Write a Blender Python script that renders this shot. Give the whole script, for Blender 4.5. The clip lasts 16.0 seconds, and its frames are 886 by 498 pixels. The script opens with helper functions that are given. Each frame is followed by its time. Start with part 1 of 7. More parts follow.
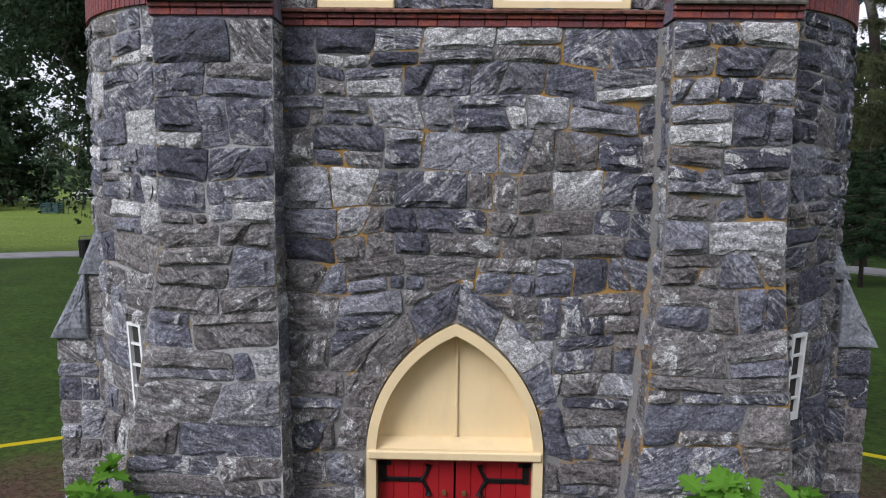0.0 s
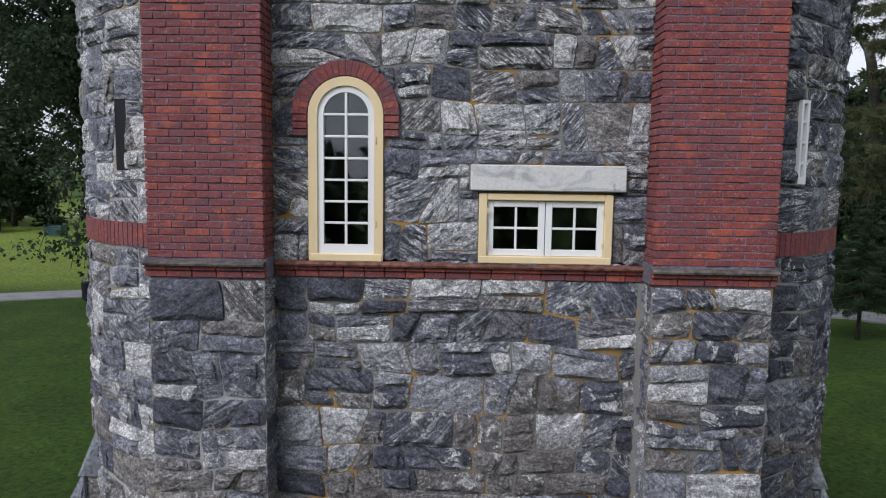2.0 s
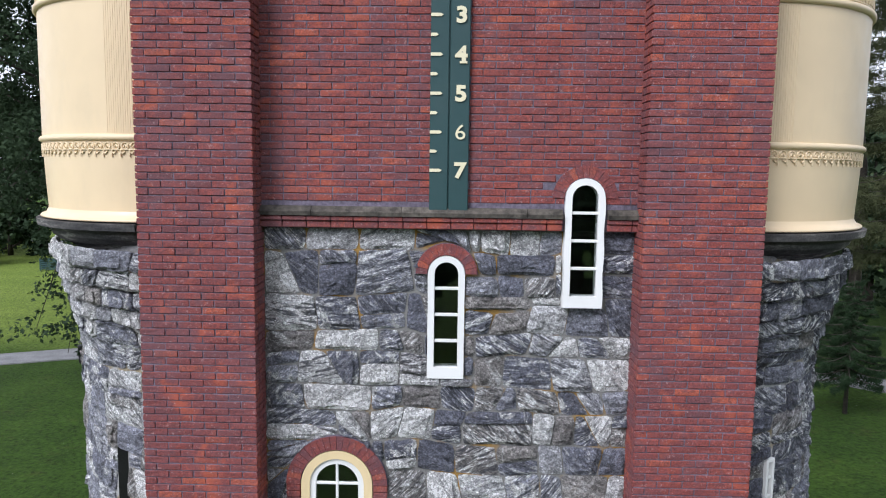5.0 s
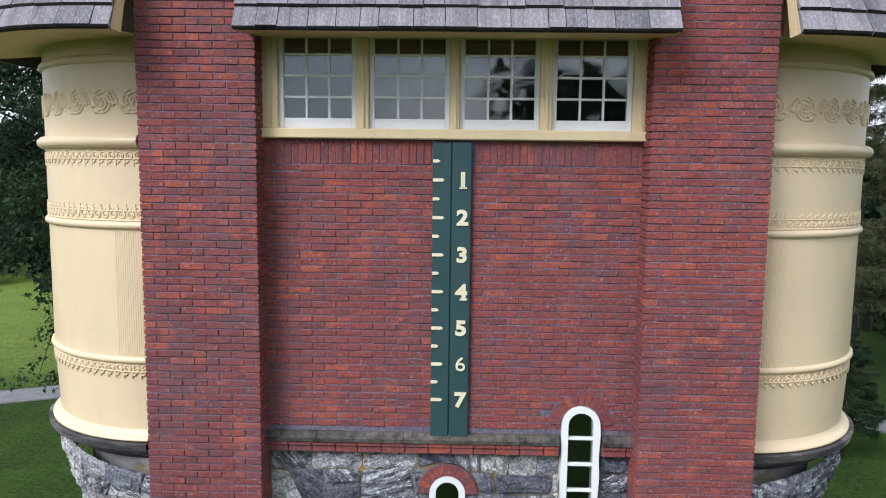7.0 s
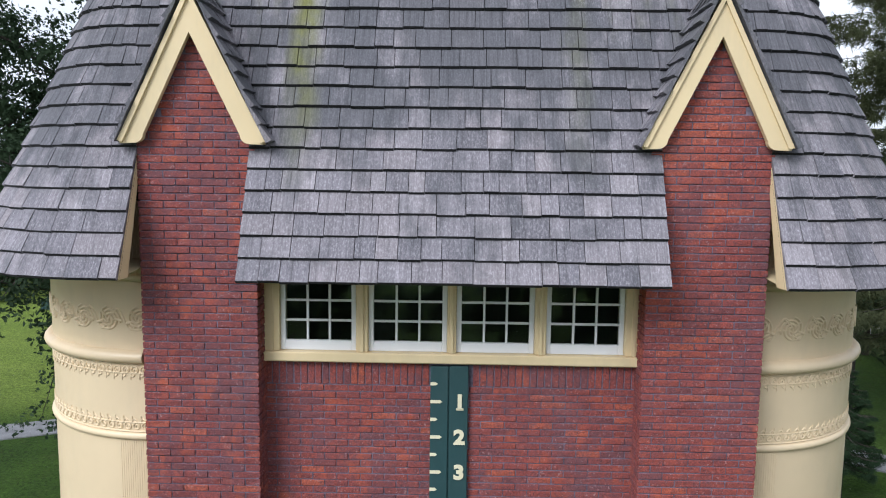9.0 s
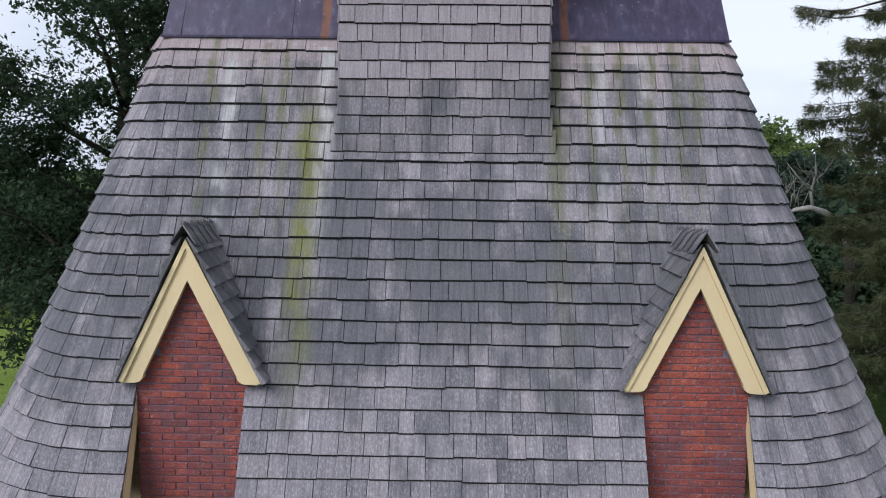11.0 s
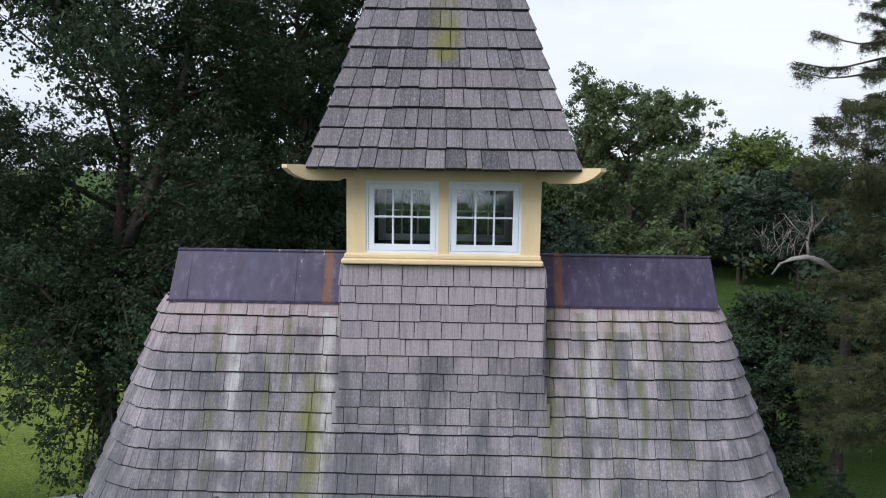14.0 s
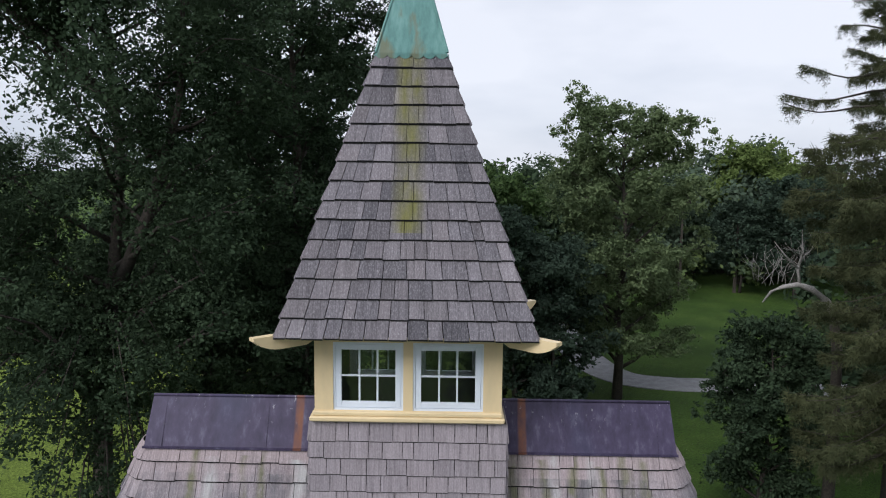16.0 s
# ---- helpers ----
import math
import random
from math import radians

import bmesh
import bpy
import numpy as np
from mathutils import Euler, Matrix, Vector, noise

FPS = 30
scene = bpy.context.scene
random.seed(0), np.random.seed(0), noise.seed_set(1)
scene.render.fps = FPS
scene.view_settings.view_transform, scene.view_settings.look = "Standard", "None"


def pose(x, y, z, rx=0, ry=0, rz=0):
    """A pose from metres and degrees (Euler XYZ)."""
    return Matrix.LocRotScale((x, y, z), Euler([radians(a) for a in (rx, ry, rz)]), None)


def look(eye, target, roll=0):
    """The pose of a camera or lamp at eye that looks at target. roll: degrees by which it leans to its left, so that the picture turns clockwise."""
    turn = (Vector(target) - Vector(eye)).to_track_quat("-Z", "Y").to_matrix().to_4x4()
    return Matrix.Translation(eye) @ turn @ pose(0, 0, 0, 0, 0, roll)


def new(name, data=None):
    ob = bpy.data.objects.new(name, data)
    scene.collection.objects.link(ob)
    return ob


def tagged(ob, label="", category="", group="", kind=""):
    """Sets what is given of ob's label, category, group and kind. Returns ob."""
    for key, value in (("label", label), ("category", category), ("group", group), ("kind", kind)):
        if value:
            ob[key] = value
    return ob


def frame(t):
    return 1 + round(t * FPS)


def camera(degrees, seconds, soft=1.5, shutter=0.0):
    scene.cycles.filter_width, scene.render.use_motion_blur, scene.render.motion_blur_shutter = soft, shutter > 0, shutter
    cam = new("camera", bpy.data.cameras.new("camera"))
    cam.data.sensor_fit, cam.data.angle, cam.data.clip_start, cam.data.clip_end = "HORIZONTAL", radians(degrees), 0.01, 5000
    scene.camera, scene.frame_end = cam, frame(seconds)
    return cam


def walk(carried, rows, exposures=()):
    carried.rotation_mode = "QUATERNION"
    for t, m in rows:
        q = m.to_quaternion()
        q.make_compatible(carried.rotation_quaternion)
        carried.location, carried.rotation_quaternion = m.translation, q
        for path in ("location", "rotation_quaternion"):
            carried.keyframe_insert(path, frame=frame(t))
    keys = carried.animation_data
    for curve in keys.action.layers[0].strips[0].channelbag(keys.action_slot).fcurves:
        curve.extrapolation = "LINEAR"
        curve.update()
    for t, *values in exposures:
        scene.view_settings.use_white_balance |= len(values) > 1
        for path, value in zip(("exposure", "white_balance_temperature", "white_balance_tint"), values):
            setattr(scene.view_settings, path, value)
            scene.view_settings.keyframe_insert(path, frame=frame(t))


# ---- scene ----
cam = camera(64.0, 16.0, 1.1)
# seconds, x, y, z, yaw, pitch, roll of a slow vertical climb in front of the tower
ROWS = [
    (0.0, -0.105, -5.917, 4.655, 1.263, -6.430, 0.663),
    (0.5, -0.041, -5.927, 5.176, 1.513, -6.331, 0.625),
    (1.0, 0.029, -5.909, 5.713, 1.531, -6.319, 0.674),
    (1.5, 0.039, -5.904, 6.234, 1.497, -6.264, 0.717),
    (2.0, 0.008, -5.896, 6.730, 1.500, -6.261, 0.795),
    (2.5, -0.017, -5.879, 7.250, 1.511, -6.204, 0.773),
    (3.0, -0.027, -5.883, 7.768, 1.524, -6.188, 0.771),
    (3.5, 0.016, -5.886, 8.308, 1.474, -6.164, 0.691),
    (4.0, 0.071, -5.893, 8.829, 1.340, -6.200, 0.661),
    (4.5, 0.066, -5.898, 9.394, 1.216, -6.197, 0.749),
    (5.0, 0.056, -5.912, 9.952, 1.156, -6.252, 0.785),
    (5.2, 0.051, -5.915, 10.164, 1.133, -6.265, 0.802),
    (7.3, 0.003, -5.922, 12.191, 1.053, -6.232, 0.648),
    (7.5, -0.010, -5.921, 12.383, 1.013, -6.226, 0.639),
    (8.0, -0.005, -5.911, 12.855, 0.982, -6.290, 0.698),
    (8.5, -0.005, -5.903, 13.323, 1.060, -6.304, 0.733),
    (9.0, 0.023, -5.885, 13.788, 1.127, -6.252, 0.724),
    (9.5, 0.056, -5.870, 14.274, 1.130, -6.165, 0.699),
    (11.8, 0.099, -5.906, 16.448, 0.960, -6.216, 0.795),
    (12.0, 0.112, -5.905, 16.617, 0.980, -6.182, 0.804),
    (12.5, 0.130, -5.871, 17.054, 0.955, -6.205, 0.874),
    (13.0, 0.099, -5.836, 17.460, 0.940, -6.240, 0.863),
    (13.5, 0.087, -5.814, 17.867, 0.934, -6.258, 0.855),
    (14.0, 0.052, -5.829, 18.256, 0.915, -6.291, 0.797),
    (14.5, 0.027, -5.869, 18.657, 0.896, -6.294, 0.785),
    (15.0, 0.078, -5.897, 19.023, 0.885, -6.286, 0.637),
    (15.5, 0.235, -5.894, 19.408, 0.886, -6.313, 0.624),
    (16.0, 0.361, -5.877, 19.761, 0.867, -6.331, 0.620),
]


def aim(x, y, z, yaw, pitch, roll):
    yaw, pitch = radians(yaw), radians(pitch)
    way = Vector((-math.sin(yaw) * math.cos(pitch), math.cos(yaw) * math.cos(pitch), math.sin(pitch)))
    return look((x, y, z), Vector((x, y, z)) + way, roll)


EXPOSURES = [(0.0, 0.27, 6120, 17), (1.5, 0.1, 6080, 16), (3.0, 0.04, 6030, 15), (4.5, 0.4, 5980, 14), (5.0, 0.54, 5960, 14), (8.0, 0.52, 5900, 12), (9.0, 0.45, 5880, 12), (12.0, 0.04, 5940, 13), (14.0, 0.19, 6020, 13), (16.0, 0.03, 6100, 14)]
walk(cam, [(t, aim(*row)) for t, *row in ROWS], EXPOSURES)

# ---- light: overcast sky, a soft brighter quarter behind and to the left of the camera ----
world = bpy.data.worlds.new("overcast_sky")
scene.world = world
world.use_nodes = True
wn, wl = world.node_tree.nodes, world.node_tree.links
wn.clear()
w_out, w_bg = wn.new("ShaderNodeOutputWorld"), wn.new("ShaderNodeBackground")
w_sky, w_mix, w_noise, w_ramp, w_co, w_map = (wn.new(k) for k in ("ShaderNodeTexSky", "ShaderNodeMix", "ShaderNodeTexNoise", "ShaderNodeValToRGB", "ShaderNodeTexCoord", "ShaderNodeMapping"))
w_sky.sky_type, w_sky.sun_disc, w_sky.sun_elevation, w_sky.sun_rotation = "NISHITA", False, radians(40), radians(220)
w_map.inputs["Scale"].default_value = (1.0, 1.0, 3.0)
w_noise.inputs["Scale"].default_value, w_noise.inputs["Detail"].default_value = 1.7, 5.0
w_ramp.color_ramp.elements[0].position, w_ramp.color_ramp.elements[0].color = 0.32, (6.3, 6.9, 7.7, 1)
w_ramp.color_ramp.elements[1].position, w_ramp.color_ramp.elements[1].color = 0.62, (10.3, 10.5, 10.7, 1)
w_mix.data_type = "RGBA"
w_mix.inputs[0].default_value = 0.9
wl.new(w_co.outputs["Generated"], w_map.inputs["Vector"])
wl.new(w_map.outputs[0], w_noise.inputs["Vector"])
wl.new(w_noise.outputs["Fac"], w_ramp.inputs["Fac"])
wl.new(w_sky.outputs[0], w_mix.inputs[6])
wl.new(w_ramp.outputs[0], w_mix.inputs[7])
wl.new(w_mix.outputs[2], w_bg.inputs["Color"])
w_bg.inputs["Strength"].default_value = 0.088
wl.new(w_bg.outputs[0], w_out.inputs["Surface"])

sun = new("sun", bpy.data.lights.new("sun", "SUN"))
sun.data.energy, sun.data.angle, sun.data.color = 2.5, radians(32), (1.0, 0.985, 0.97)
sun.matrix_world = look((-26, -31, 34), (0, 0, 0))

# ---- materials ----
class Nodes:
    """A small wrapper round one material's node tree."""

    def __init__(self, name):
        self.mat = bpy.data.materials.new(name)
        self.mat.use_nodes = True
        self.t = self.mat.node_tree
        self.bsdf = self.t.nodes["Principled BSDF"]
        self.geo = self.n("ShaderNodeNewGeometry")
        self.info = self.n("ShaderNodeObjectInfo")
        self.rand = self.math("FRACT", self.math("ADD", self.info.outputs["Random"], self.geo.outputs["Random Per Island"]))

    def n(self, kind, **settings):
        node = self.t.nodes.new(kind)
        for key, value in settings.items():
            node.inputs[key.replace("_", " ")].default_value = value
        return node

    def set(self, socket, value):
        if isinstance(value, bpy.types.NodeSocket):
            self.t.links.new(value, socket)
        else:
            socket.default_value = value

    def math(self, op, a, b=0.0, clamp=False):
        node = self.n("ShaderNodeMath")
        node.operation, node.use_clamp = op, clamp
        self.set(node.inputs[0], a)
        self.set(node.inputs[1], b)
        return node.outputs[0]

    def vec(self, op, a, b):
        node = self.n("ShaderNodeVectorMath")
        node.operation = op
        self.set(node.inputs[0], a)
        self.set(node.inputs[1], b)
        return node.outputs[0]

    def place(self, scale=(1, 1, 1), shift=None, turn=None):
        v = self.geo.outputs["Position"]
        if shift is not None:
            v = self.vec("ADD", v, shift)
        if turn is not None:
            r = self.n("ShaderNodeVectorRotate")
            r.rotation_type = "Y_AXIS"
            self.set(r.inputs["Vector"], v)
            self.set(r.inputs["Angle"], turn)
            v = r.outputs[0]
        return self.vec("MULTIPLY", v, scale)

    def noise(self, vector, scale, detail=4.0, rough=0.55, distort=0.0):
        node = self.n("ShaderNodeTexNoise", Scale=scale, Detail=detail, Roughness=rough, Distortion=distort)
        self.set(node.inputs["Vector"], vector)
        return node.outputs["Fac"]

    def ramp(self, fac, *stops):
        node = self.n("ShaderNodeValToRGB")
        el = node.color_ramp.elements
        while len(el) < len(stops):
            el.new(0.5)
        for e, (pos, col) in zip(el, stops):
            e.position, e.color = pos, (*((col,) * 3 if isinstance(col, (int, float)) else col), 1)
        self.set(node.inputs["Fac"], fac)
        return node.outputs[0]

    def mix(self, fac, a, b, kind="MIX"):
        node = self.n("ShaderNodeMix")
        node.data_type, node.blend_type = "RGBA", kind
        for socket, value in ((node.inputs[0], fac), (node.inputs[6], a), (node.inputs[7], b)):
            self.set(socket, (*value, 1) if isinstance(value, tuple) else value)
        return node.outputs[2]

    def bump(self, height, strength, distance, under=None):
        node = self.n("ShaderNodeBump", Strength=strength, Distance=distance)
        self.set(node.inputs["Height"], height)
        if under is not None:
            self.set(node.inputs["Normal"], under)
        return node.outputs[0]

    def done(self, color, rough=0.8, normal=None, metal=0.0, spec=0.5):
        self.set(self.bsdf.inputs["Base Color"], (*color, 1) if isinstance(color, tuple) else color)
        self.set(self.bsdf.inputs["Roughness"], rough)
        self.set(self.bsdf.inputs["Metallic"], metal)
        self.set(self.bsdf.inputs["Specular IOR Level"], spec)
        if normal is not None:
            self.set(self.bsdf.inputs["Normal"], normal)
        return self.mat


def stone_material():
    m = Nodes("gneiss")
    shift = m.n("ShaderNodeCombineXYZ")
    for k, f in enumerate((37.0, 91.0, 53.0)):
        m.set(shift.inputs[k], m.math("MULTIPLY", m.rand, f))
    pick = lambda f: m.math("FRACT", m.math("MULTIPLY", m.rand, f))
    turn = m.math("MULTIPLY", m.math("SUBTRACT", pick(17.3), 0.5), 1.9)
    v = m.place((1, 1, 1), shift.outputs[0], turn)
    low = m.n("ShaderNodeSeparateXYZ")
    m.set(low.inputs[0], m.geo.outputs["Position"])
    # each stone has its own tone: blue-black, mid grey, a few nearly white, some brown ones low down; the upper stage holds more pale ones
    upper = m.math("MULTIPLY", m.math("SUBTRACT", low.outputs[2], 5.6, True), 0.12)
    # side light put into the stones: left flank lightened, right flank darkened
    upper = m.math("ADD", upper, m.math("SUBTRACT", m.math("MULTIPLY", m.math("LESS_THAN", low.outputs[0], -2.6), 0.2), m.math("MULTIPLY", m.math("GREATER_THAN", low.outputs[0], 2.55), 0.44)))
    # tones also run a little darker below 5.9 m
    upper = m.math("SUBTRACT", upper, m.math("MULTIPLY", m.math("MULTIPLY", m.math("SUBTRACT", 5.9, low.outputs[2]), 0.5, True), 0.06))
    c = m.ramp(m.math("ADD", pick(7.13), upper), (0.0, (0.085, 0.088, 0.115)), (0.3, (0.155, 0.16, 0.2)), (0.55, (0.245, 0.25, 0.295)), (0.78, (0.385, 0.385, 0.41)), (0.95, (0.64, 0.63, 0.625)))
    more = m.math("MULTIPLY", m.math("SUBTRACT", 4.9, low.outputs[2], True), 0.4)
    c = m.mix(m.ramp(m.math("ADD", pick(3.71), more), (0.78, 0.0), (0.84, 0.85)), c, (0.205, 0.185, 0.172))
    # foliation: thin folded bands, strong in some stones and faint in others
    flow = m.vec("MULTIPLY", v, (1.0, 1.0, 4.5))
    broad = m.noise(flow, 3.0, 6.0, 0.6, 0.9)
    thin = m.noise(m.vec("MULTIPLY", v, (1.0, 1.0, 6.0)), 4.6, 8.0, 0.66, 0.9)
    vein = m.noise(m.vec("MULTIPLY", v, (1.0, 1.0, 9.0)), 9.0, 6.0, 0.62, 0.5)
    fine = m.noise(m.vec("MULTIPLY", v, (1.0, 1.0, 1.8)), 75.0, 5.0, 0.75)
    chips = m.noise(v, 34.0, 8.0, 0.8, 0.2)
    c = m.mix(1.0, c, m.ramp(broad, (0.36, 0.62), (0.5, 1.0), (0.64, 1.42)), "MULTIPLY")
    band = m.math("MULTIPLY", m.ramp(pick(11.9), (0.3, 0.08), (0.8, 1.0)), m.math("SUBTRACT", 1.0, m.math("MULTIPLY", m.math("SUBTRACT", 6.2, low.outputs[2], True), 0.6)))
    c = m.mix(m.math("MULTIPLY", m.math("MULTIPLY", m.ramp(thin, (0.52, 0.0), (0.555, 1.0)), band), m.ramp(broad, (0.4, 0.1), (0.5, 1.0))), c, (0.68, 0.685, 0.69))
    c = m.mix(m.math("MULTIPLY", m.math("MULTIPLY", m.ramp(vein, (0.56, 0.0), (0.6, 0.6)), band), m.ramp(pick(23.9), (0.3, 0.0), (0.4, 1.0))), c, (0.6, 0.61, 0.62))
    # quartz patches with torn edges on some stones
    quartz = m.noise(v, 5.0, 8.0, 0.7, 0.8)
    c = m.mix(m.math("MULTIPLY", m.ramp(quartz, (0.55, 0.0), (0.58, 0.9)), m.ramp(pick(41.3), (0.45, 0.0), (0.6, 1.0))), c, (0.64, 0.64, 0.63))
    c = m.mix(m.math("MULTIPLY", m.ramp(thin, (0.43, 0.85), (0.46, 0.0)), band), c, (0.05, 0.053, 0.065))
    c = m.mix(m.math("MULTIPLY", m.ramp(vein, (0.39, 0.55), (0.43, 0.0)), band), c, (0.06, 0.063, 0.075))
    c = m.mix(1.0, c, m.ramp(chips, (0.38, 0.42), (0.5, 1.0), (0.62, 1.85)), "MULTIPLY")
    c = m.mix(1.0, c, m.ramp(fine, (0.38, 0.5), (0.62, 1.6)), "MULTIPLY")
    # lichen specks and a little iron stain
    c = m.mix(m.ramp(m.noise(v, 55.0, 3.0, 0.6), (0.68, 0.0), (0.72, 0.6)), c, (0.55, 0.55, 0.52))
    c = m.mix(m.ramp(m.noise(v, 6.0, 5.0, 0.65, 0.6), (0.6, 0.0), (0.76, 0.35)), c, (0.2, 0.155, 0.1))
    crack = m.noise(m.vec("MULTIPLY", v, (1, 1, 2.6)), 20.0, 10.0, 0.78, 0.5)
    b = m.bump(crack, 1.0, 0.06)
    return m.done(c, 0.74, m.bump(fine, 0.6, 0.005, b), spec=0.4)


def marble_material():
    m = Nodes("weathered_marble")
    v = m.place((1.0, 1.0, 2.6))
    c = m.mix(m.ramp(m.noise(v, 2.6, 6.0, 0.65, 0.6), (0.5, 0.0), (0.62, 0.7)), (0.58, 0.575, 0.55), (0.27, 0.275, 0.285))
    c = m.mix(m.ramp(m.noise(m.place((1.2, 1.2, 0.7)), 9.0, 5.0, 0.7), (0.6, 0.0), (0.7, 0.6)), c, (0.17, 0.17, 0.17))
    c = m.mix(1.0, c, m.ramp(m.noise(m.place(), 70.0, 4.0, 0.7), (0.3, 0.85), (0.7, 1.12)), "MULTIPLY")
    return m.done(c, 0.6, m.bump(m.noise(m.place(), 40.0, 5.0), 0.3, 0.005), spec=0.4)


def mortar_material(name, base, stain, amount):
    m = Nodes(name)
    v = m.place()
    c = m.mix(m.ramp(m.noise(v, 2.3, 4.0), (0.5 - amount * 0.25, 0.0), (0.6, 0.9)), base, stain)
    c = m.mix(1.0, c, m.ramp(m.noise(v, 70.0, 3.0), (0.3, 0.7), (0.7, 1.2)), "MULTIPLY")
    return m.done(c, 0.95, m.bump(m.noise(v, 40.0, 6.0), 0.7, 0.01), spec=0.2)


def brick_material(name, dusk=0.0):
    m = Nodes(name)
    v = m.place()
    sep = m.n("ShaderNodeSeparateXYZ")
    m.set(sep.inputs[0], v)
    high_tone = m.math("MULTIPLY", m.math("MULTIPLY", m.math("SUBTRACT", sep.outputs[2], 8.5), 0.22, True), 0.16)
    low = m.math("MULTIPLY", m.math("MULTIPLY", m.math("SUBTRACT", 8.3, sep.outputs[2]), 0.4, True), 0.14)
    patch = m.math("ADD", m.noise(v, 0.9, 3.0), m.math("SUBTRACT", high_tone, m.math("ADD", low, 0.14)))
    patch = m.math("ADD", patch, m.math("MULTIPLY", m.math("MULTIPLY", m.math("SUBTRACT", sep.outputs[2], 13.5), 1.6, True), 0.32))
    key = m.math("ADD", m.math("MULTIPLY", m.rand, 0.2), m.math("SUBTRACT", m.math("MULTIPLY", patch, 0.85), 0.19 + dusk))
    c = m.ramp(key, (0.0, (0.185, 0.05, 0.046)), (0.3, (0.235, 0.056, 0.045)), (0.55, (0.295, 0.067, 0.045)), (0.8, (0.39, 0.098, 0.053)), (1.0, (0.55, 0.175, 0.08)))
    odd = m.math("FRACT", m.math("MULTIPLY", m.rand, 13.7))
    c = m.mix(m.ramp(odd, (0.87, 0.0), (0.92, 0.45)), c, (0.085, 0.05, 0.062))
    c = m.mix(m.ramp(odd, (0.04, 0.4), (0.07, 0.0)), c, (0.5, 0.12, 0.05))
    c = m.mix(m.ramp(m.noise(v, 30.0, 7.0, 0.75), (0.45, 0.0), (0.62, 0.72)), c, (0.1, 0.042, 0.05))
    c = m.mix(1.0, c, m.ramp(m.noise(v, 75.0, 6.0, 0.8), (0.36, 0.5), (0.64, 1.6)), "MULTIPLY")
    c = m.mix(m.ramp(m.noise(m.place((1.0, 1.0, 0.6)), 1.7, 6.0, 0.7), (0.5, 0.0), (0.68, 0.5)), c, (0.115, 0.07, 0.085))
    c = m.mix(m.ramp(m.noise(v, 9.0, 5.0, 0.75), (0.68, 0.0), (0.76, 0.35)), c, (0.45, 0.36, 0.34))
    b = m.bump(m.noise(v, 120.0, 4.0), 0.5, 0.003)
    c = m.mix(m.ramp(m.noise(v, 4.2, 6.0, 0.7, 0.4), (0.54, 0.0), (0.66, 0.55)), c, (0.42, 0.095, 0.045))
    c = m.mix(m.ramp(m.noise(v, 5.0, 7.0, 0.75), (0.52, 0.0), (0.63, 0.5)), c, (0.125, 0.066, 0.078))
    c = m.mix(m.ramp(m.noise(v, 42.0, 5.0, 0.7), (0.59, 0.0), (0.67, 0.55)), c, (0.44, 0.3, 0.29))
    return m.done(c, 0.82, m.bump(m.noise(v, 24.0, 4.0), 0.5, 0.008, b), spec=0.3)


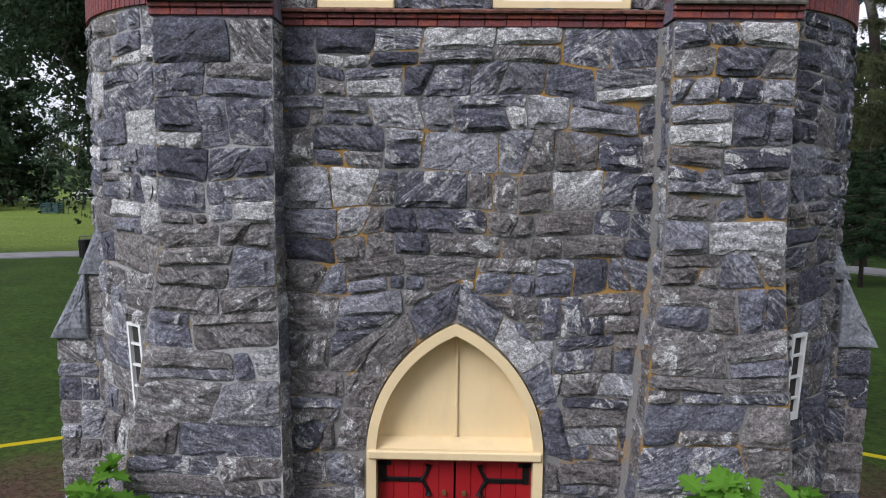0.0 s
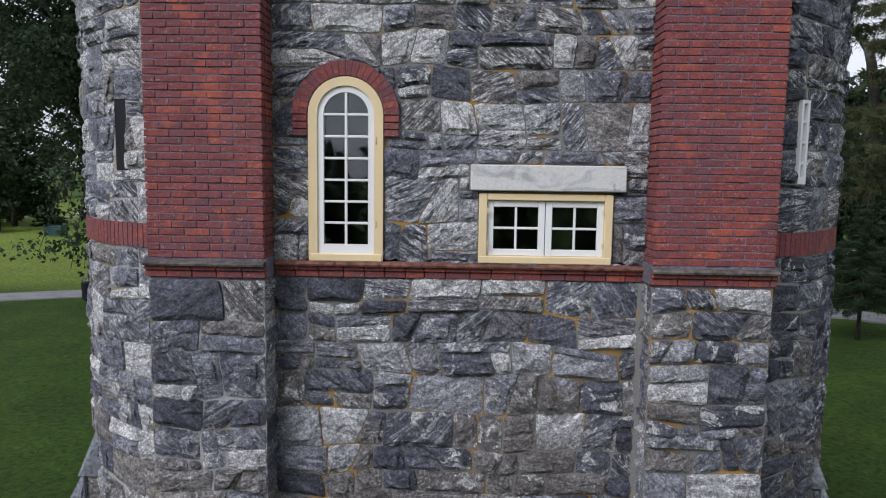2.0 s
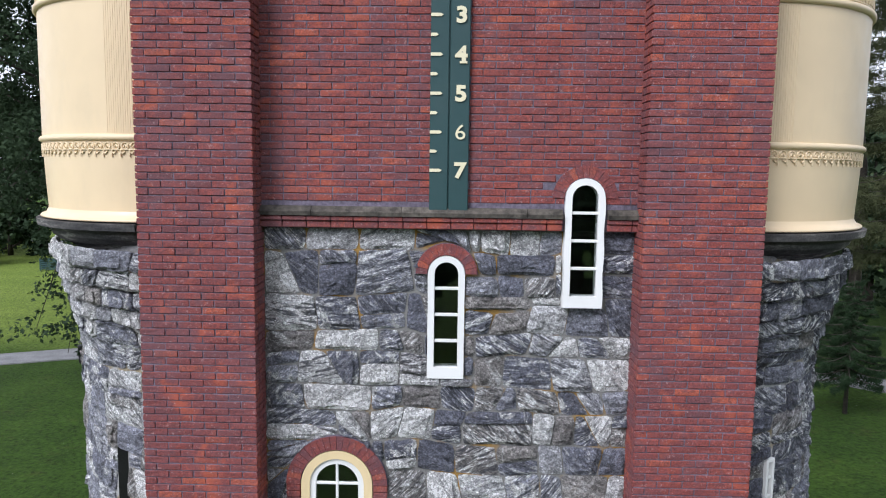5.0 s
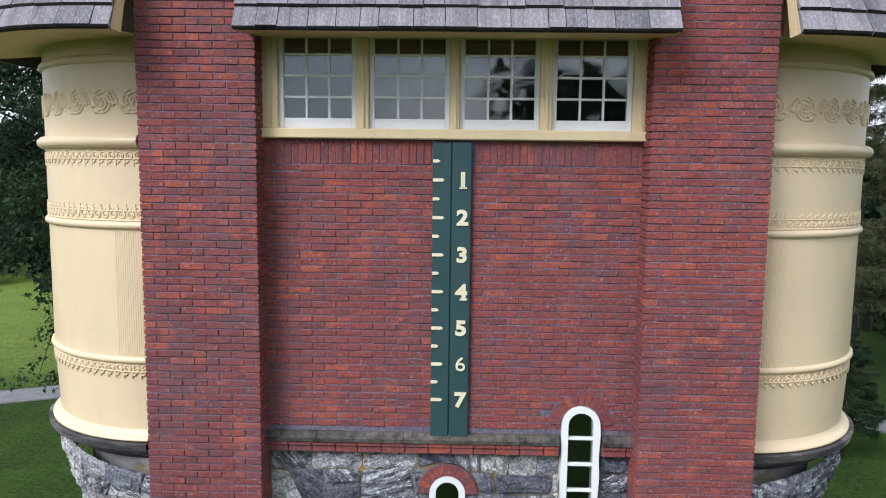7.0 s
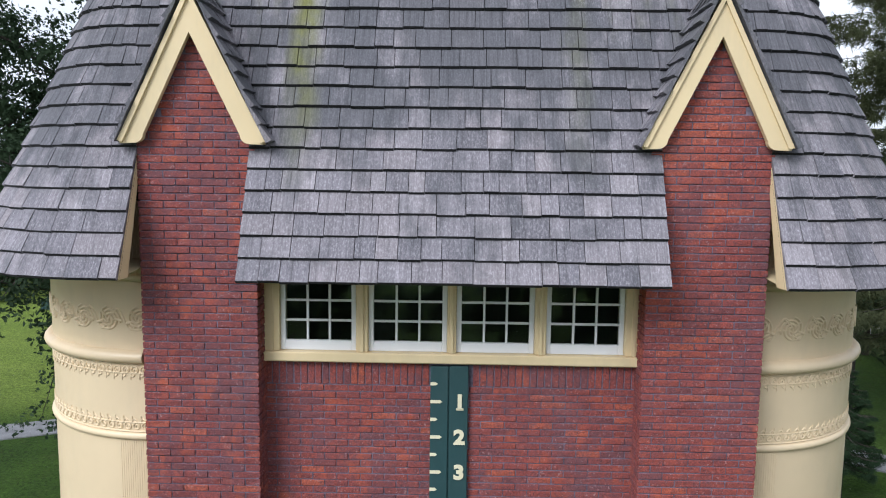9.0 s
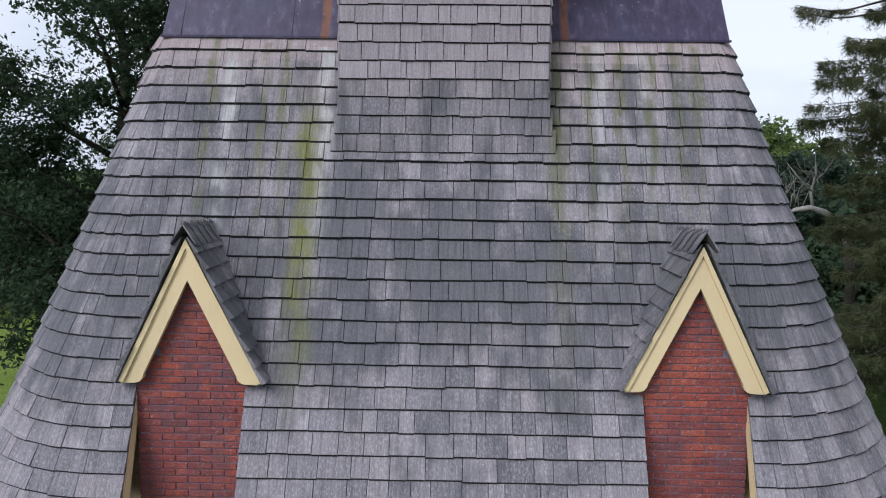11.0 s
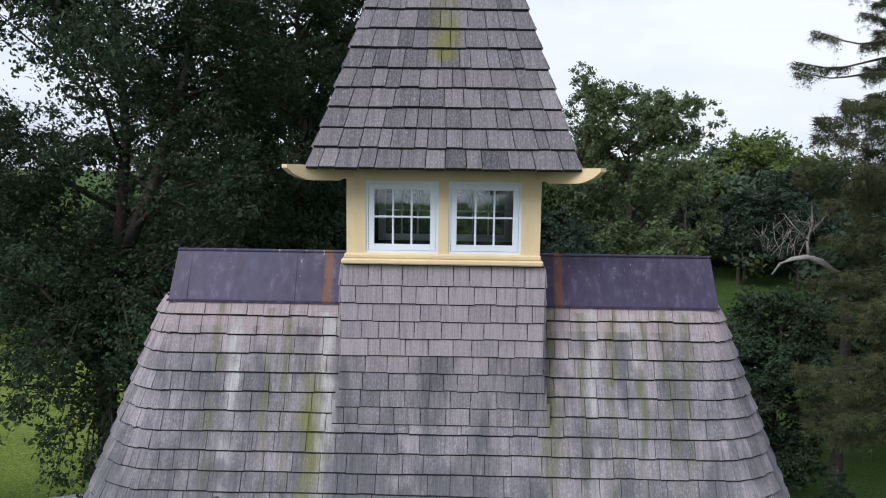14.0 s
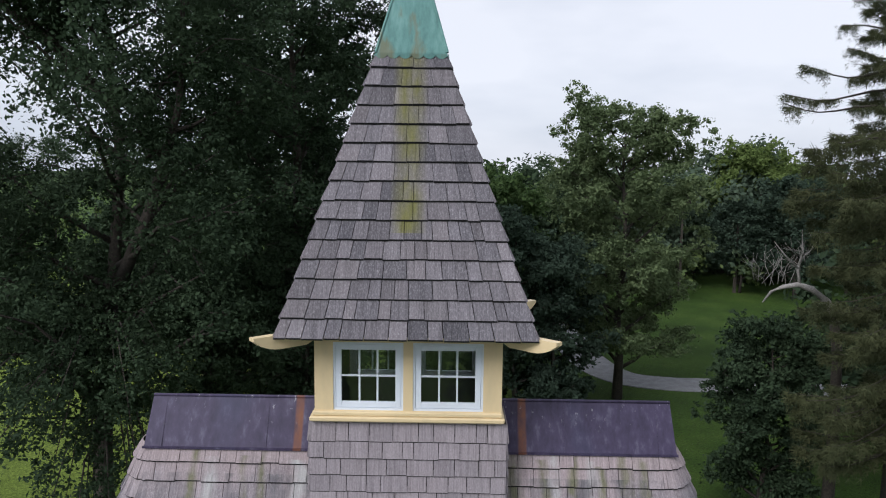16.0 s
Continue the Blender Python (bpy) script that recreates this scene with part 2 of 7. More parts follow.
def shingle_material(name, weather=1.0, tone=1.0):
    """Cedar boards in lilac grey; weather adds a darker, greener slope, rosier boards and mossy runoff lines."""
    m = Nodes(name)
    shift = m.n("ShaderNodeCombineXYZ")
    m.set(shift.inputs[0], m.math("MULTIPLY", m.rand, 19.0))
    m.set(shift.inputs[2], m.math("MULTIPLY", m.rand, 7.0))
    v = m.place((1, 1, 1), shift.outputs[0])
    # the grain runs up each board: across it counts the level way along the roof, not the slope
    level = m.n("ShaderNodeVectorMath")
    level.operation = "DOT_PRODUCT"
    m.set(level.inputs[0], m.vec("CROSS_PRODUCT", m.geo.outputs["True Normal"], (0.0, 0.0, 1.0)))
    m.set(level.inputs[1], m.geo.outputs["Position"])
    split = m.n("ShaderNodeSeparateXYZ")
    m.set(split.inputs[0], v)
    board = m.n("ShaderNodeCombineXYZ")
    m.set(board.inputs[0], m.math("ADD", level.outputs["Value"], m.math("MULTIPLY", m.rand, 19.0)))
    m.set(board.inputs[2], split.outputs[2])
    g = board.outputs[0]
    grain = m.noise(m.vec("MULTIPLY", g, (85.0, 1.0, 3.5)), 1.0, 5.0, 0.62)
    check = m.noise(m.vec("MULTIPLY", g, (38.0, 1.0, 1.4)), 1.0, 3.0, 0.55)
    spots = m.noise(v, 95.0, 4.0, 0.7)
    soft = m.noise(m.place((1.0, 1.0, 0.5)), 1.6, 4.0)
    fibre = m.noise(m.vec("MULTIPLY", g, (13.0, 1.0, 0.9)), 1.0, 4.0, 0.6)
    pick = lambda f: m.math("FRACT", m.math("MULTIPLY", m.rand, f))
    sep = m.n("ShaderNodeSeparateXYZ")
    m.set(sep.inputs[0], m.geo.outputs["Position"])
    x, z = sep.outputs[0], sep.outputs[2]
    c = m.ramp(m.rand, (0.0, (0.19, 0.178, 0.197)), (0.35, (0.244, 0.226, 0.247)), (0.7, (0.287, 0.262, 0.282)), (1.0, (0.354, 0.321, 0.338)))
    c = m.mix(1.0, c, m.ramp(soft, (0.35, 0.92 * tone), (0.65, 1.08 * tone)), "MULTIPLY")
    c = m.mix(1.0, c, m.ramp(fibre, (0.34, 0.84), (0.66, 1.15)), "MULTIPLY")
    c = m.mix(m.ramp(pick(5.3), (0.72 if weather else 0.35, 0.0), (0.9, 0.45)), c, (0.34 * tone, 0.297 * tone, 0.305 * tone))
    bleach = m.noise(m.vec("MULTIPLY", g, (85.0, 1.0, 34.0)), 1.0, 6.0, 0.75)
    c = m.mix(m.ramp(bleach, (0.5, 0.0), (0.62, 0.42 if weather else 0.3)), c, (0.43, 0.415, 0.425))
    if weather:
        # rosier, paler boards under the ridge and beside the cupola
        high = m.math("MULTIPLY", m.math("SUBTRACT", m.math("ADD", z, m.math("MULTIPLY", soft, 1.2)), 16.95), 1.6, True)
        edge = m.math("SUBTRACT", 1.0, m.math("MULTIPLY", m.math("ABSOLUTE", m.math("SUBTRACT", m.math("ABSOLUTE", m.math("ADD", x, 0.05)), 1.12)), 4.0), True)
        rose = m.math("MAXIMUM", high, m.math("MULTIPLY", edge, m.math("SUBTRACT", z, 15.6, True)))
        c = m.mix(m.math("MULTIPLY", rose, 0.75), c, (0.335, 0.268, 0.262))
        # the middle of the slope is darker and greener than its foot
        slope_dark = m.ramp(m.math("ADD", m.noise(m.place((2.4, 2.4, 0.5)), 1.5, 4.0, 0.6), m.math("SUBTRACT", m.math("MULTIPLY", m.math("SUBTRACT", 16.0, z, True), 0.13), m.math("MULTIPLY", m.math("SUBTRACT", 14.5, z, True), 0.2))), (0.44, 0.0), (0.64, 0.8))
        c = m.mix(m.math("MULTIPLY", slope_dark, m.math("LESS_THAN", z, 16.75)), c, (0.088, 0.089, 0.097))
        # runoff: thin mossy lines with washed pale bands beside them
        drift = m.math("ADD", m.math("MULTIPLY", m.math("SUBTRACT", m.noise(m.place((1.0, 1.0, 0.8)), 2.2), 0.5), 0.16), m.math("MULTIPLY", m.math("SUBTRACT", m.rand, 0.5), 0.06))
        xs = m.math("ADD", x, drift)
        up = m.math("MULTIPLY", m.math("SUBTRACT", z, 14.7), 0.7, True)
        for k, (at, wide, pale, moss) in enumerate(((-1.25, 0.11, 0.0, 1.0), (1.0, 0.09, 0.0, 0.4), (-2.22, 0.035, 0.0, 0.75), (-2.05, 0.075, 0.95, 0.0), (-1.69, 0.04, 0.0, 0.7), (-1.5, 0.04, 0.0, 0.7), (-1.13, 0.08, 0.95, 0.0), (0.98, 0.05, 0.0, 0.6), (1.28, 0.045, 0.0, 0.6), (1.38, 0.05, 0.65, 0.0), (1.56, 0.04, 0.0, 0.7), (1.84, 0.04, 0.1, 0.75), (1.75, 0.05, 0.55, 0.0), (2.1, 0.05, 0.0, 0.6), (2.25, 0.05, 0.0, 0.6))):
            d = m.math("ABSOLUTE", m.math("SUBTRACT", xs, at))
            f = m.math("MULTIPLY", m.math("SUBTRACT", 1.0, m.math("DIVIDE", d, wide * 1.5), True), 1.3, True)
            f = m.math("MULTIPLY", f, m.ramp(m.noise(m.place((3.0, 3.0, 0.9)), 1.7 + 0.13 * k, 3.0), (0.4, 0.5 if k == 0 else 0.25), (0.55, 1.0)))
            f = m.math("MULTIPLY", m.math("MULTIPLY", f, up if k > 1 else m.math("MULTIPLY", m.math("SUBTRACT", z, 13.6), 0.75, True)), m.math("LESS_THAN", m.math("ADD", z, m.math("MULTIPLY", pick(3.1 + k), 0.25)), 17.05))
            if k == 0:
                f = m.math("MULTIPLY", f, m.math("MULTIPLY", m.math("SUBTRACT", 16.5, z), 2.0, True))
            if pale:
                c = m.mix(m.math("MULTIPLY", f, pale), c, (0.38, 0.37, 0.36))
            if moss:
                c = m.mix(m.math("MULTIPLY", f, moss), c, (0.15, 0.152, 0.055) if k == 0 else (0.122, 0.126, 0.056))
    else:
        if tone > 0.7:
            c = m.mix(0.5, c, (0.295, 0.25, 0.258))
        else:
            c = m.mix(1.0, c, m.ramp(pick(9.1), (0.1, 0.85), (0.5, 1.0), (0.9, 1.14)), "MULTIPLY")
        # soot-grey mottling on the lower boards, a mossy line down the middle of the spire
        low = m.ramp(m.noise(m.place((2.0, 2.0, 1.2)), 2.0, 5.0, 0.65), (0.5, 0.0), (0.68, 0.5))
        c = m.mix(m.math("MULTIPLY", low, m.math("SUBTRACT", 1.2, m.math("MULTIPLY", m.math("SUBTRACT", z, 15.7), 0.8), True)), c, (0.14, 0.14, 0.14))
        d = m.math("ABSOLUTE", m.math("ADD", x, 0.05))
        f = m.math("MULTIPLY", m.math("SUBTRACT", 1.0, m.math("DIVIDE", d, 0.17), True), 1.5, True)
        f = m.math("MULTIPLY", f, m.ramp(m.noise(m.place((3.0, 3.0, 0.7)), 2.1, 3.0), (0.35, 0.35), (0.6, 0.95)))
        c = m.mix(m.math("MULTIPLY", f, m.math("GREATER_THAN", z, 19.2)), c, (0.15, 0.145, 0.05))
    c = m.mix(1.0, c, m.ramp(grain, (0.36, 0.87), (0.64, 1.13)), "MULTIPLY")
    c = m.mix(1.0, c, m.ramp(check, (0.34, 0.8), (0.46, 1.0), (0.66, 1.1)), "MULTIPLY")
    c = m.mix(1.0, c, m.ramp(spots, (0.36, 0.9), (0.64, 1.1)), "MULTIPLY")
    c = m.mix(1.0, c, m.ramp(bleach, (0.36, 0.86), (0.5, 1.0), (0.64, 1.1)), "MULTIPLY")
    return m.done(c, 0.86, m.bump(grain, 0.4, 0.003, m.bump(check, 0.35, 0.005)), spec=0.25)


def paint_material(name, color, dirt=(0.3, 0.27, 0.2), rough=0.42, amount=0.3):
    m = Nodes(name)
    v = m.place()
    c = m.mix(m.ramp(m.noise(m.place((1.5, 1.5, 0.5)), 3.0, 6.0, 0.65), (0.5, 0.0), (0.85, amount)), color, dirt)
    c = m.mix(1.0, c, m.ramp(m.noise(v, 1.3, 3.0), (0.3, 0.93), (0.7, 1.04)), "MULTIPLY")
    return m.done(c, m.ramp(m.noise(v, 9.0), (0.3, rough - 0.06), (0.7, rough + 0.12)), m.bump(m.noise(v, 60.0, 3.0), 0.12, 0.003), spec=0.4)


def glass_material():
    m = Nodes("window_glass")
    wave = m.bump(m.noise(m.place(), 3.5, 1.0), 0.06, 0.02)
    m.done((0.9, 0.95, 0.95), 0.02, wave)
    m.bsdf.inputs["Transmission Weight"].default_value = 1.0
    m.bsdf.inputs["IOR"].default_value = 1.72
    return m.mat


def plain_material(name, color, rough=0.8, speckle=0.2, scale=30.0, metal=0.0, depth=0.004):
    m = Nodes(name)
    v = m.place()
    c = m.mix(1.0, color, m.ramp(m.noise(v, scale, 5.0, 0.65), (0.3, 1.0 - speckle), (0.7, 1.0 + speckle)), "MULTIPLY")
    c = m.mix(1.0, c, m.ramp(m.noise(v, scale / 14, 3.0), (0.3, 1.0 - speckle * 0.7), (0.7, 1.0 + speckle * 0.7)), "MULTIPLY")
    return m.done(c, rough, m.bump(m.noise(v, scale, 5.0), 0.4, depth), metal, 0.4)


def ridge_metal_material():
    m = Nodes("terne_metal")
    streak = m.noise(m.place((6.0, 6.0, 0.5)), 2.0, 5.0, 0.65)
    c = m.ramp(streak, (0.3, (0.034, 0.028, 0.052)), (0.55, (0.058, 0.046, 0.084)), (0.75, (0.12, 0.115, 0.16)))
    sep = m.n("ShaderNodeSeparateXYZ")
    m.set(sep.inputs[0], m.geo.outputs["Position"])
    rust = 0.0
    for at in (-1.18, 1.07):
        d = m.math("ABSOLUTE", m.math("SUBTRACT", sep.outputs[0], at))
        rust = m.math("ADD", rust, m.math("MULTIPLY", m.math("SUBTRACT", 1.0, m.math("DIVIDE", d, 0.05), True), 2.5, True))
    c = m.mix(m.math("MULTIPLY", rust, m.ramp(streak, (0.3, 0.3), (0.6, 0.85)), True), c, (0.2, 0.075, 0.028))
    c = m.mix(m.ramp(m.noise(m.place((30, 30, 4)), 1.0, 4.0, 0.7), (0.74, 0.0), (0.8, 0.5)), c, (0.4, 0.4, 0.44))
    c = m.mix(m.ramp(m.noise(m.place((1.0, 1.0, 0.4)), 1.3, 3.0), (0.5, 0.0), (0.68, 0.6)), c, (0.05, 0.056, 0.1))
    z = sep.outputs[2]
    splash = m.math("MULTIPLY", m.ramp(m.noise(m.place((9.0, 9.0, 2.2)), 3.0, 4.0, 0.7), (0.64, 0.0), (0.7, 0.7)), m.math("MULTIPLY", m.math("SUBTRACT", z, 17.15), 3.6, True))
    c = m.mix(splash, c, (0.5, 0.5, 0.52))
    return m.done(c, 0.5, m.bump(streak, 0.25, 0.012), 0.0, 0.25)


def corbel_material():
    """Dark moulded stone with paler patches along its fillets."""
    m = Nodes("dark_moulded_stone")
    v = m.place((1.0, 1.0, 5.0))
    c = m.ramp(m.noise(v, 2.2, 6.0, 0.68), (0.36, (0.035, 0.034, 0.036)), (0.53, (0.085, 0.081, 0.079)), (0.63, (0.28, 0.265, 0.245)))
    c = m.mix(1.0, c, m.ramp(m.noise(m.place(), 45.0, 5.0, 0.7), (0.35, 0.7), (0.65, 1.35)), "MULTIPLY")
    return m.done(c, 0.85, m.bump(m.noise(m.place(), 30.0, 5.0), 0.4, 0.006), spec=0.3)


def copper_material():
    m = Nodes("verdigris_copper")
    v = m.place((3.0, 3.0, 0.6))
    c = m.ramp(m.noise(v, 3.0, 6.0, 0.65), (0.3, (0.055, 0.145, 0.13)), (0.5, (0.1, 0.235, 0.21)), (0.75, (0.18, 0.34, 0.305)))
    c = m.mix(m.ramp(m.noise(m.place((5, 5, 0.5)), 1.4, 4.0), (0.52, 0.0), (0.64, 0.7)), c, (0.14, 0.115, 0.045))
    return m.done(c, 0.65, m.bump(m.noise(v, 8.0), 0.2, 0.005), 0.1)


def leaf_material(name, low, high, glow=0.35, patch=0.45, other=None):
    m = Nodes(name)
    v = m.place()
    c = m.mix(m.math("ADD", m.math("MULTIPLY", m.rand, 0.35), m.math("MULTIPLY", m.math("SUBTRACT", m.noise(v, patch, 3.0), 0.2), 0.95), True), low, high)
    if other:
        c = m.mix(m.ramp(m.noise(v, 0.07, 2.0), (0.5, 0.0), (0.62, 0.8)), c, other)
    m.done(c, 0.75, spec=0.1)
    tr, mix = m.n("ShaderNodeBsdfTranslucent"), m.n("ShaderNodeMixShader")
    m.set(tr.inputs["Color"], c)
    mix.inputs[0].default_value = glow
    out = m.t.nodes["Material Output"]
    m.t.links.new(m.bsdf.outputs[0], mix.inputs[1])
    m.t.links.new(tr.outputs[0], mix.inputs[2])
    m.t.links.new(mix.outputs[0], out.inputs["Surface"])
    return m.mat


def grass_material():
    m = Nodes("lawn")
    v = m.place()
    c = m.ramp(m.noise(v, 0.16, 6.0, 0.65), (0.35, (0.024, 0.05, 0.007)), (0.5, (0.038, 0.075, 0.01)), (0.65, (0.058, 0.1, 0.015)))
    c = m.mix(m.ramp(m.noise(v, 0.9, 6.0, 0.7), (0.55, 0.0), (0.72, 0.45)), c, (0.07, 0.07, 0.02))
    # lighter, yellower grass past the footpath, on the left side
    sep = m.n("ShaderNodeSeparateXYZ")
    m.set(sep.inputs[0], m.geo.outputs["Position"])
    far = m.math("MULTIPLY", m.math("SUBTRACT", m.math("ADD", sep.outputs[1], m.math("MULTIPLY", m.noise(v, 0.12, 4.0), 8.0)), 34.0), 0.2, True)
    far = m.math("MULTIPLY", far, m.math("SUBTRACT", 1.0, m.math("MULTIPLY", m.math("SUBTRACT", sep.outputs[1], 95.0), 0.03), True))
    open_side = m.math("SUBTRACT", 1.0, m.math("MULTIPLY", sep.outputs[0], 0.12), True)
    # on the right the trees' shade is painted into the grass as darker green
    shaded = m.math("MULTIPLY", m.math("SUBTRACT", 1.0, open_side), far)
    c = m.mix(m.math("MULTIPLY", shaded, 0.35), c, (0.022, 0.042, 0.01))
    c = m.mix(m.math("MULTIPLY", m.math("MULTIPLY", far, open_side), 0.85), c, m.mix(m.noise(m.place((0.4, 1.6, 1.0)), 0.25, 5.0), (0.11, 0.165, 0.025), (0.2, 0.255, 0.05)))
    c = m.mix(1.0, c, m.ramp(m.noise(v, 6.0, 9.0, 0.85), (0.38, 0.4), (0.62, 1.6)), "MULTIPLY")
    c = m.mix(m.ramp(m.noise(v, 9.0, 2.0, 0.5), (0.77, 0.0), (0.8, 0.8)), c, (0.5, 0.5, 0.42))
    # bare earth close round the foot of the tower
    away = m.n("ShaderNodeVectorMath")
    away.operation = "LENGTH"
    m.set(away.inputs[0], m.vec("MULTIPLY", m.vec("SUBTRACT", m.geo.outputs["Position"], (0, 1.4, 0)), (0.16, 0.24, 0)))
    bare = m.math("SUBTRACT", m.math("ADD", away.outputs["Value"], m.math("MULTIPLY", m.noise(v, 1.1, 5.0), 0.7)), 1.5)
    earth = m.mix(m.ramp(m.noise(v, 12.0, 6.0, 0.75), (0.4, 0.0), (0.62, 1.0)), (0.055, 0.034, 0.022), (0.14, 0.09, 0.06))
    c = m.mix(m.math("SUBTRACT", 1.0, m.math("MULTIPLY", bare, 3.0), True), c, earth)
    return m.done(c, 0.92, m.bump(m.noise(v, 22.0, 6.0, 0.8), 1.0, 0.06), spec=0.15)


# shadow line under each shingle course, painted on top of dark end grain
BUTT_SHADE = plain_material("dark_end_grain", (0.022, 0.021, 0.022), 0.95, 0.3)
STONE = stone_material()
MORTAR = mortar_material("ochre_mortar", (0.2, 0.195, 0.185), (0.33, 0.19, 0.045), 0.0)
MORTAR_GREY = mortar_material("grey_mortar", (0.33, 0.325, 0.32), (0.25, 0.205, 0.13), -0.2)
MORTAR_DARK = plain_material("dark_brick_mortar", (0.135, 0.115, 0.15), 0.95, 0.45, 30.0)
BRICK = brick_material("red_brick", 0.04)
BRICK_DARK = brick_material("dusky_brick", 0.16)
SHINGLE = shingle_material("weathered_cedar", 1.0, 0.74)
SHINGLE_DRY = shingle_material("dry_grey_cedar", 0.0, 0.92)
SHINGLE_SPIRE = shingle_material("spire_cedar", 0.0, 0.53)
CREAM = paint_material("cream_paint", (0.72, 0.57, 0.33))
TANK = paint_material("tank_cream_paint", (0.72, 0.57, 0.365), (0.4, 0.36, 0.26), 0.36, 0.2)
WHITE = paint_material("white_paint", (0.75, 0.75, 0.735), (0.5, 0.48, 0.42), 0.4, 0.15)
WHITE_BLUE = paint_material("pale_sash_paint", (0.7, 0.75, 0.8), (0.5, 0.5, 0.5), 0.4, 0.15)
MARBLE = marble_material()
GLASS = glass_material()
# near-black that stands for unlit interiors, not a known wall finish
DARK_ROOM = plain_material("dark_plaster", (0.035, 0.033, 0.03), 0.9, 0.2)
RED = paint_material("red_door_paint", (0.3, 0.008, 0.012), (0.12, 0.01, 0.01), 0.45, 0.4)
IRON = plain_material("black_iron", (0.012, 0.012, 0.013), 0.5, 0.2, 40.0, 0.6)
TEAL = paint_material("dark_green_board", (0.022, 0.06, 0.062), (0.05, 0.08, 0.08), 0.55, 0.5)
LETTER = paint_material("cream_lettering", (0.74, 0.68, 0.47), (0.4, 0.35, 0.25), 0.5, 0.3)
MOSSY_BRICK = plain_material("mossy_brick", (0.135, 0.058, 0.042), 0.9, 0.75, 14.0)
COPING = plain_material("mossy_sandstone", (0.075, 0.066, 0.055), 0.9, 0.75, 16.0)
CORBEL = corbel_material()
GRANITE = plain_material("grey_granite", (0.19, 0.2, 0.22), 0.85, 0.5, 30.0, 0.0, 0.02)
TERNE = ridge_metal_material()
COPPER = copper_material()
BARK = plain_material("bark", (0.045, 0.038, 0.03), 0.95, 0.5, 9.0, 0.0, 0.05)
DEADWOOD = plain_material("bleached_wood", (0.23, 0.22, 0.2), 0.9, 0.4, 12.0)
LEAF = leaf_material("broad_leaves", (0.024, 0.042, 0.024), (0.066, 0.1, 0.05), 0.32)
LEAF_MID = leaf_material("green_leaves", (0.045, 0.085, 0.03), (0.1, 0.15, 0.05), 0.35)
# paler, greyer leaves: distance haze is put into these two colours
LEAF_LIGHT = leaf_material("bright_leaves", (0.075, 0.115, 0.054), (0.19, 0.24, 0.11))
LEAF_FAR = leaf_material("distant_leaves", (0.06, 0.092, 0.065), (0.12, 0.16, 0.1), 0.35, 0.12, (0.1, 0.14, 0.035))
LEAF_YELLOW = leaf_material("yellow_green_leaves", (0.1, 0.15, 0.045), (0.19, 0.25, 0.075))
LEAF_BLUE = leaf_material("dusky_leaves", (0.034, 0.056, 0.04), (0.075, 0.11, 0.072))
LEAF_BUSH = leaf_material("shrub_leaves", (0.07, 0.19, 0.02), (0.16, 0.33, 0.04))
NEEDLE = leaf_material("spruce_needles", (0.012, 0.028, 0.014), (0.04, 0.068, 0.03), 0.2)
NEEDLE_BROWN = leaf_material("tired_needles", (0.04, 0.054, 0.026), (0.11, 0.115, 0.053), 0.2)
GRASS = grass_material()
ASPHALT = plain_material("worn_asphalt", (0.2, 0.2, 0.205), 0.9, 0.25, 18.0)
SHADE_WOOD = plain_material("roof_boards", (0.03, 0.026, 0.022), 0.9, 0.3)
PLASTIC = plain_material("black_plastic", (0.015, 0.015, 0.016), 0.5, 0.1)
TAPE = plain_material("yellow_tape", (0.72, 0.62, 0.02), 0.5, 0.05)


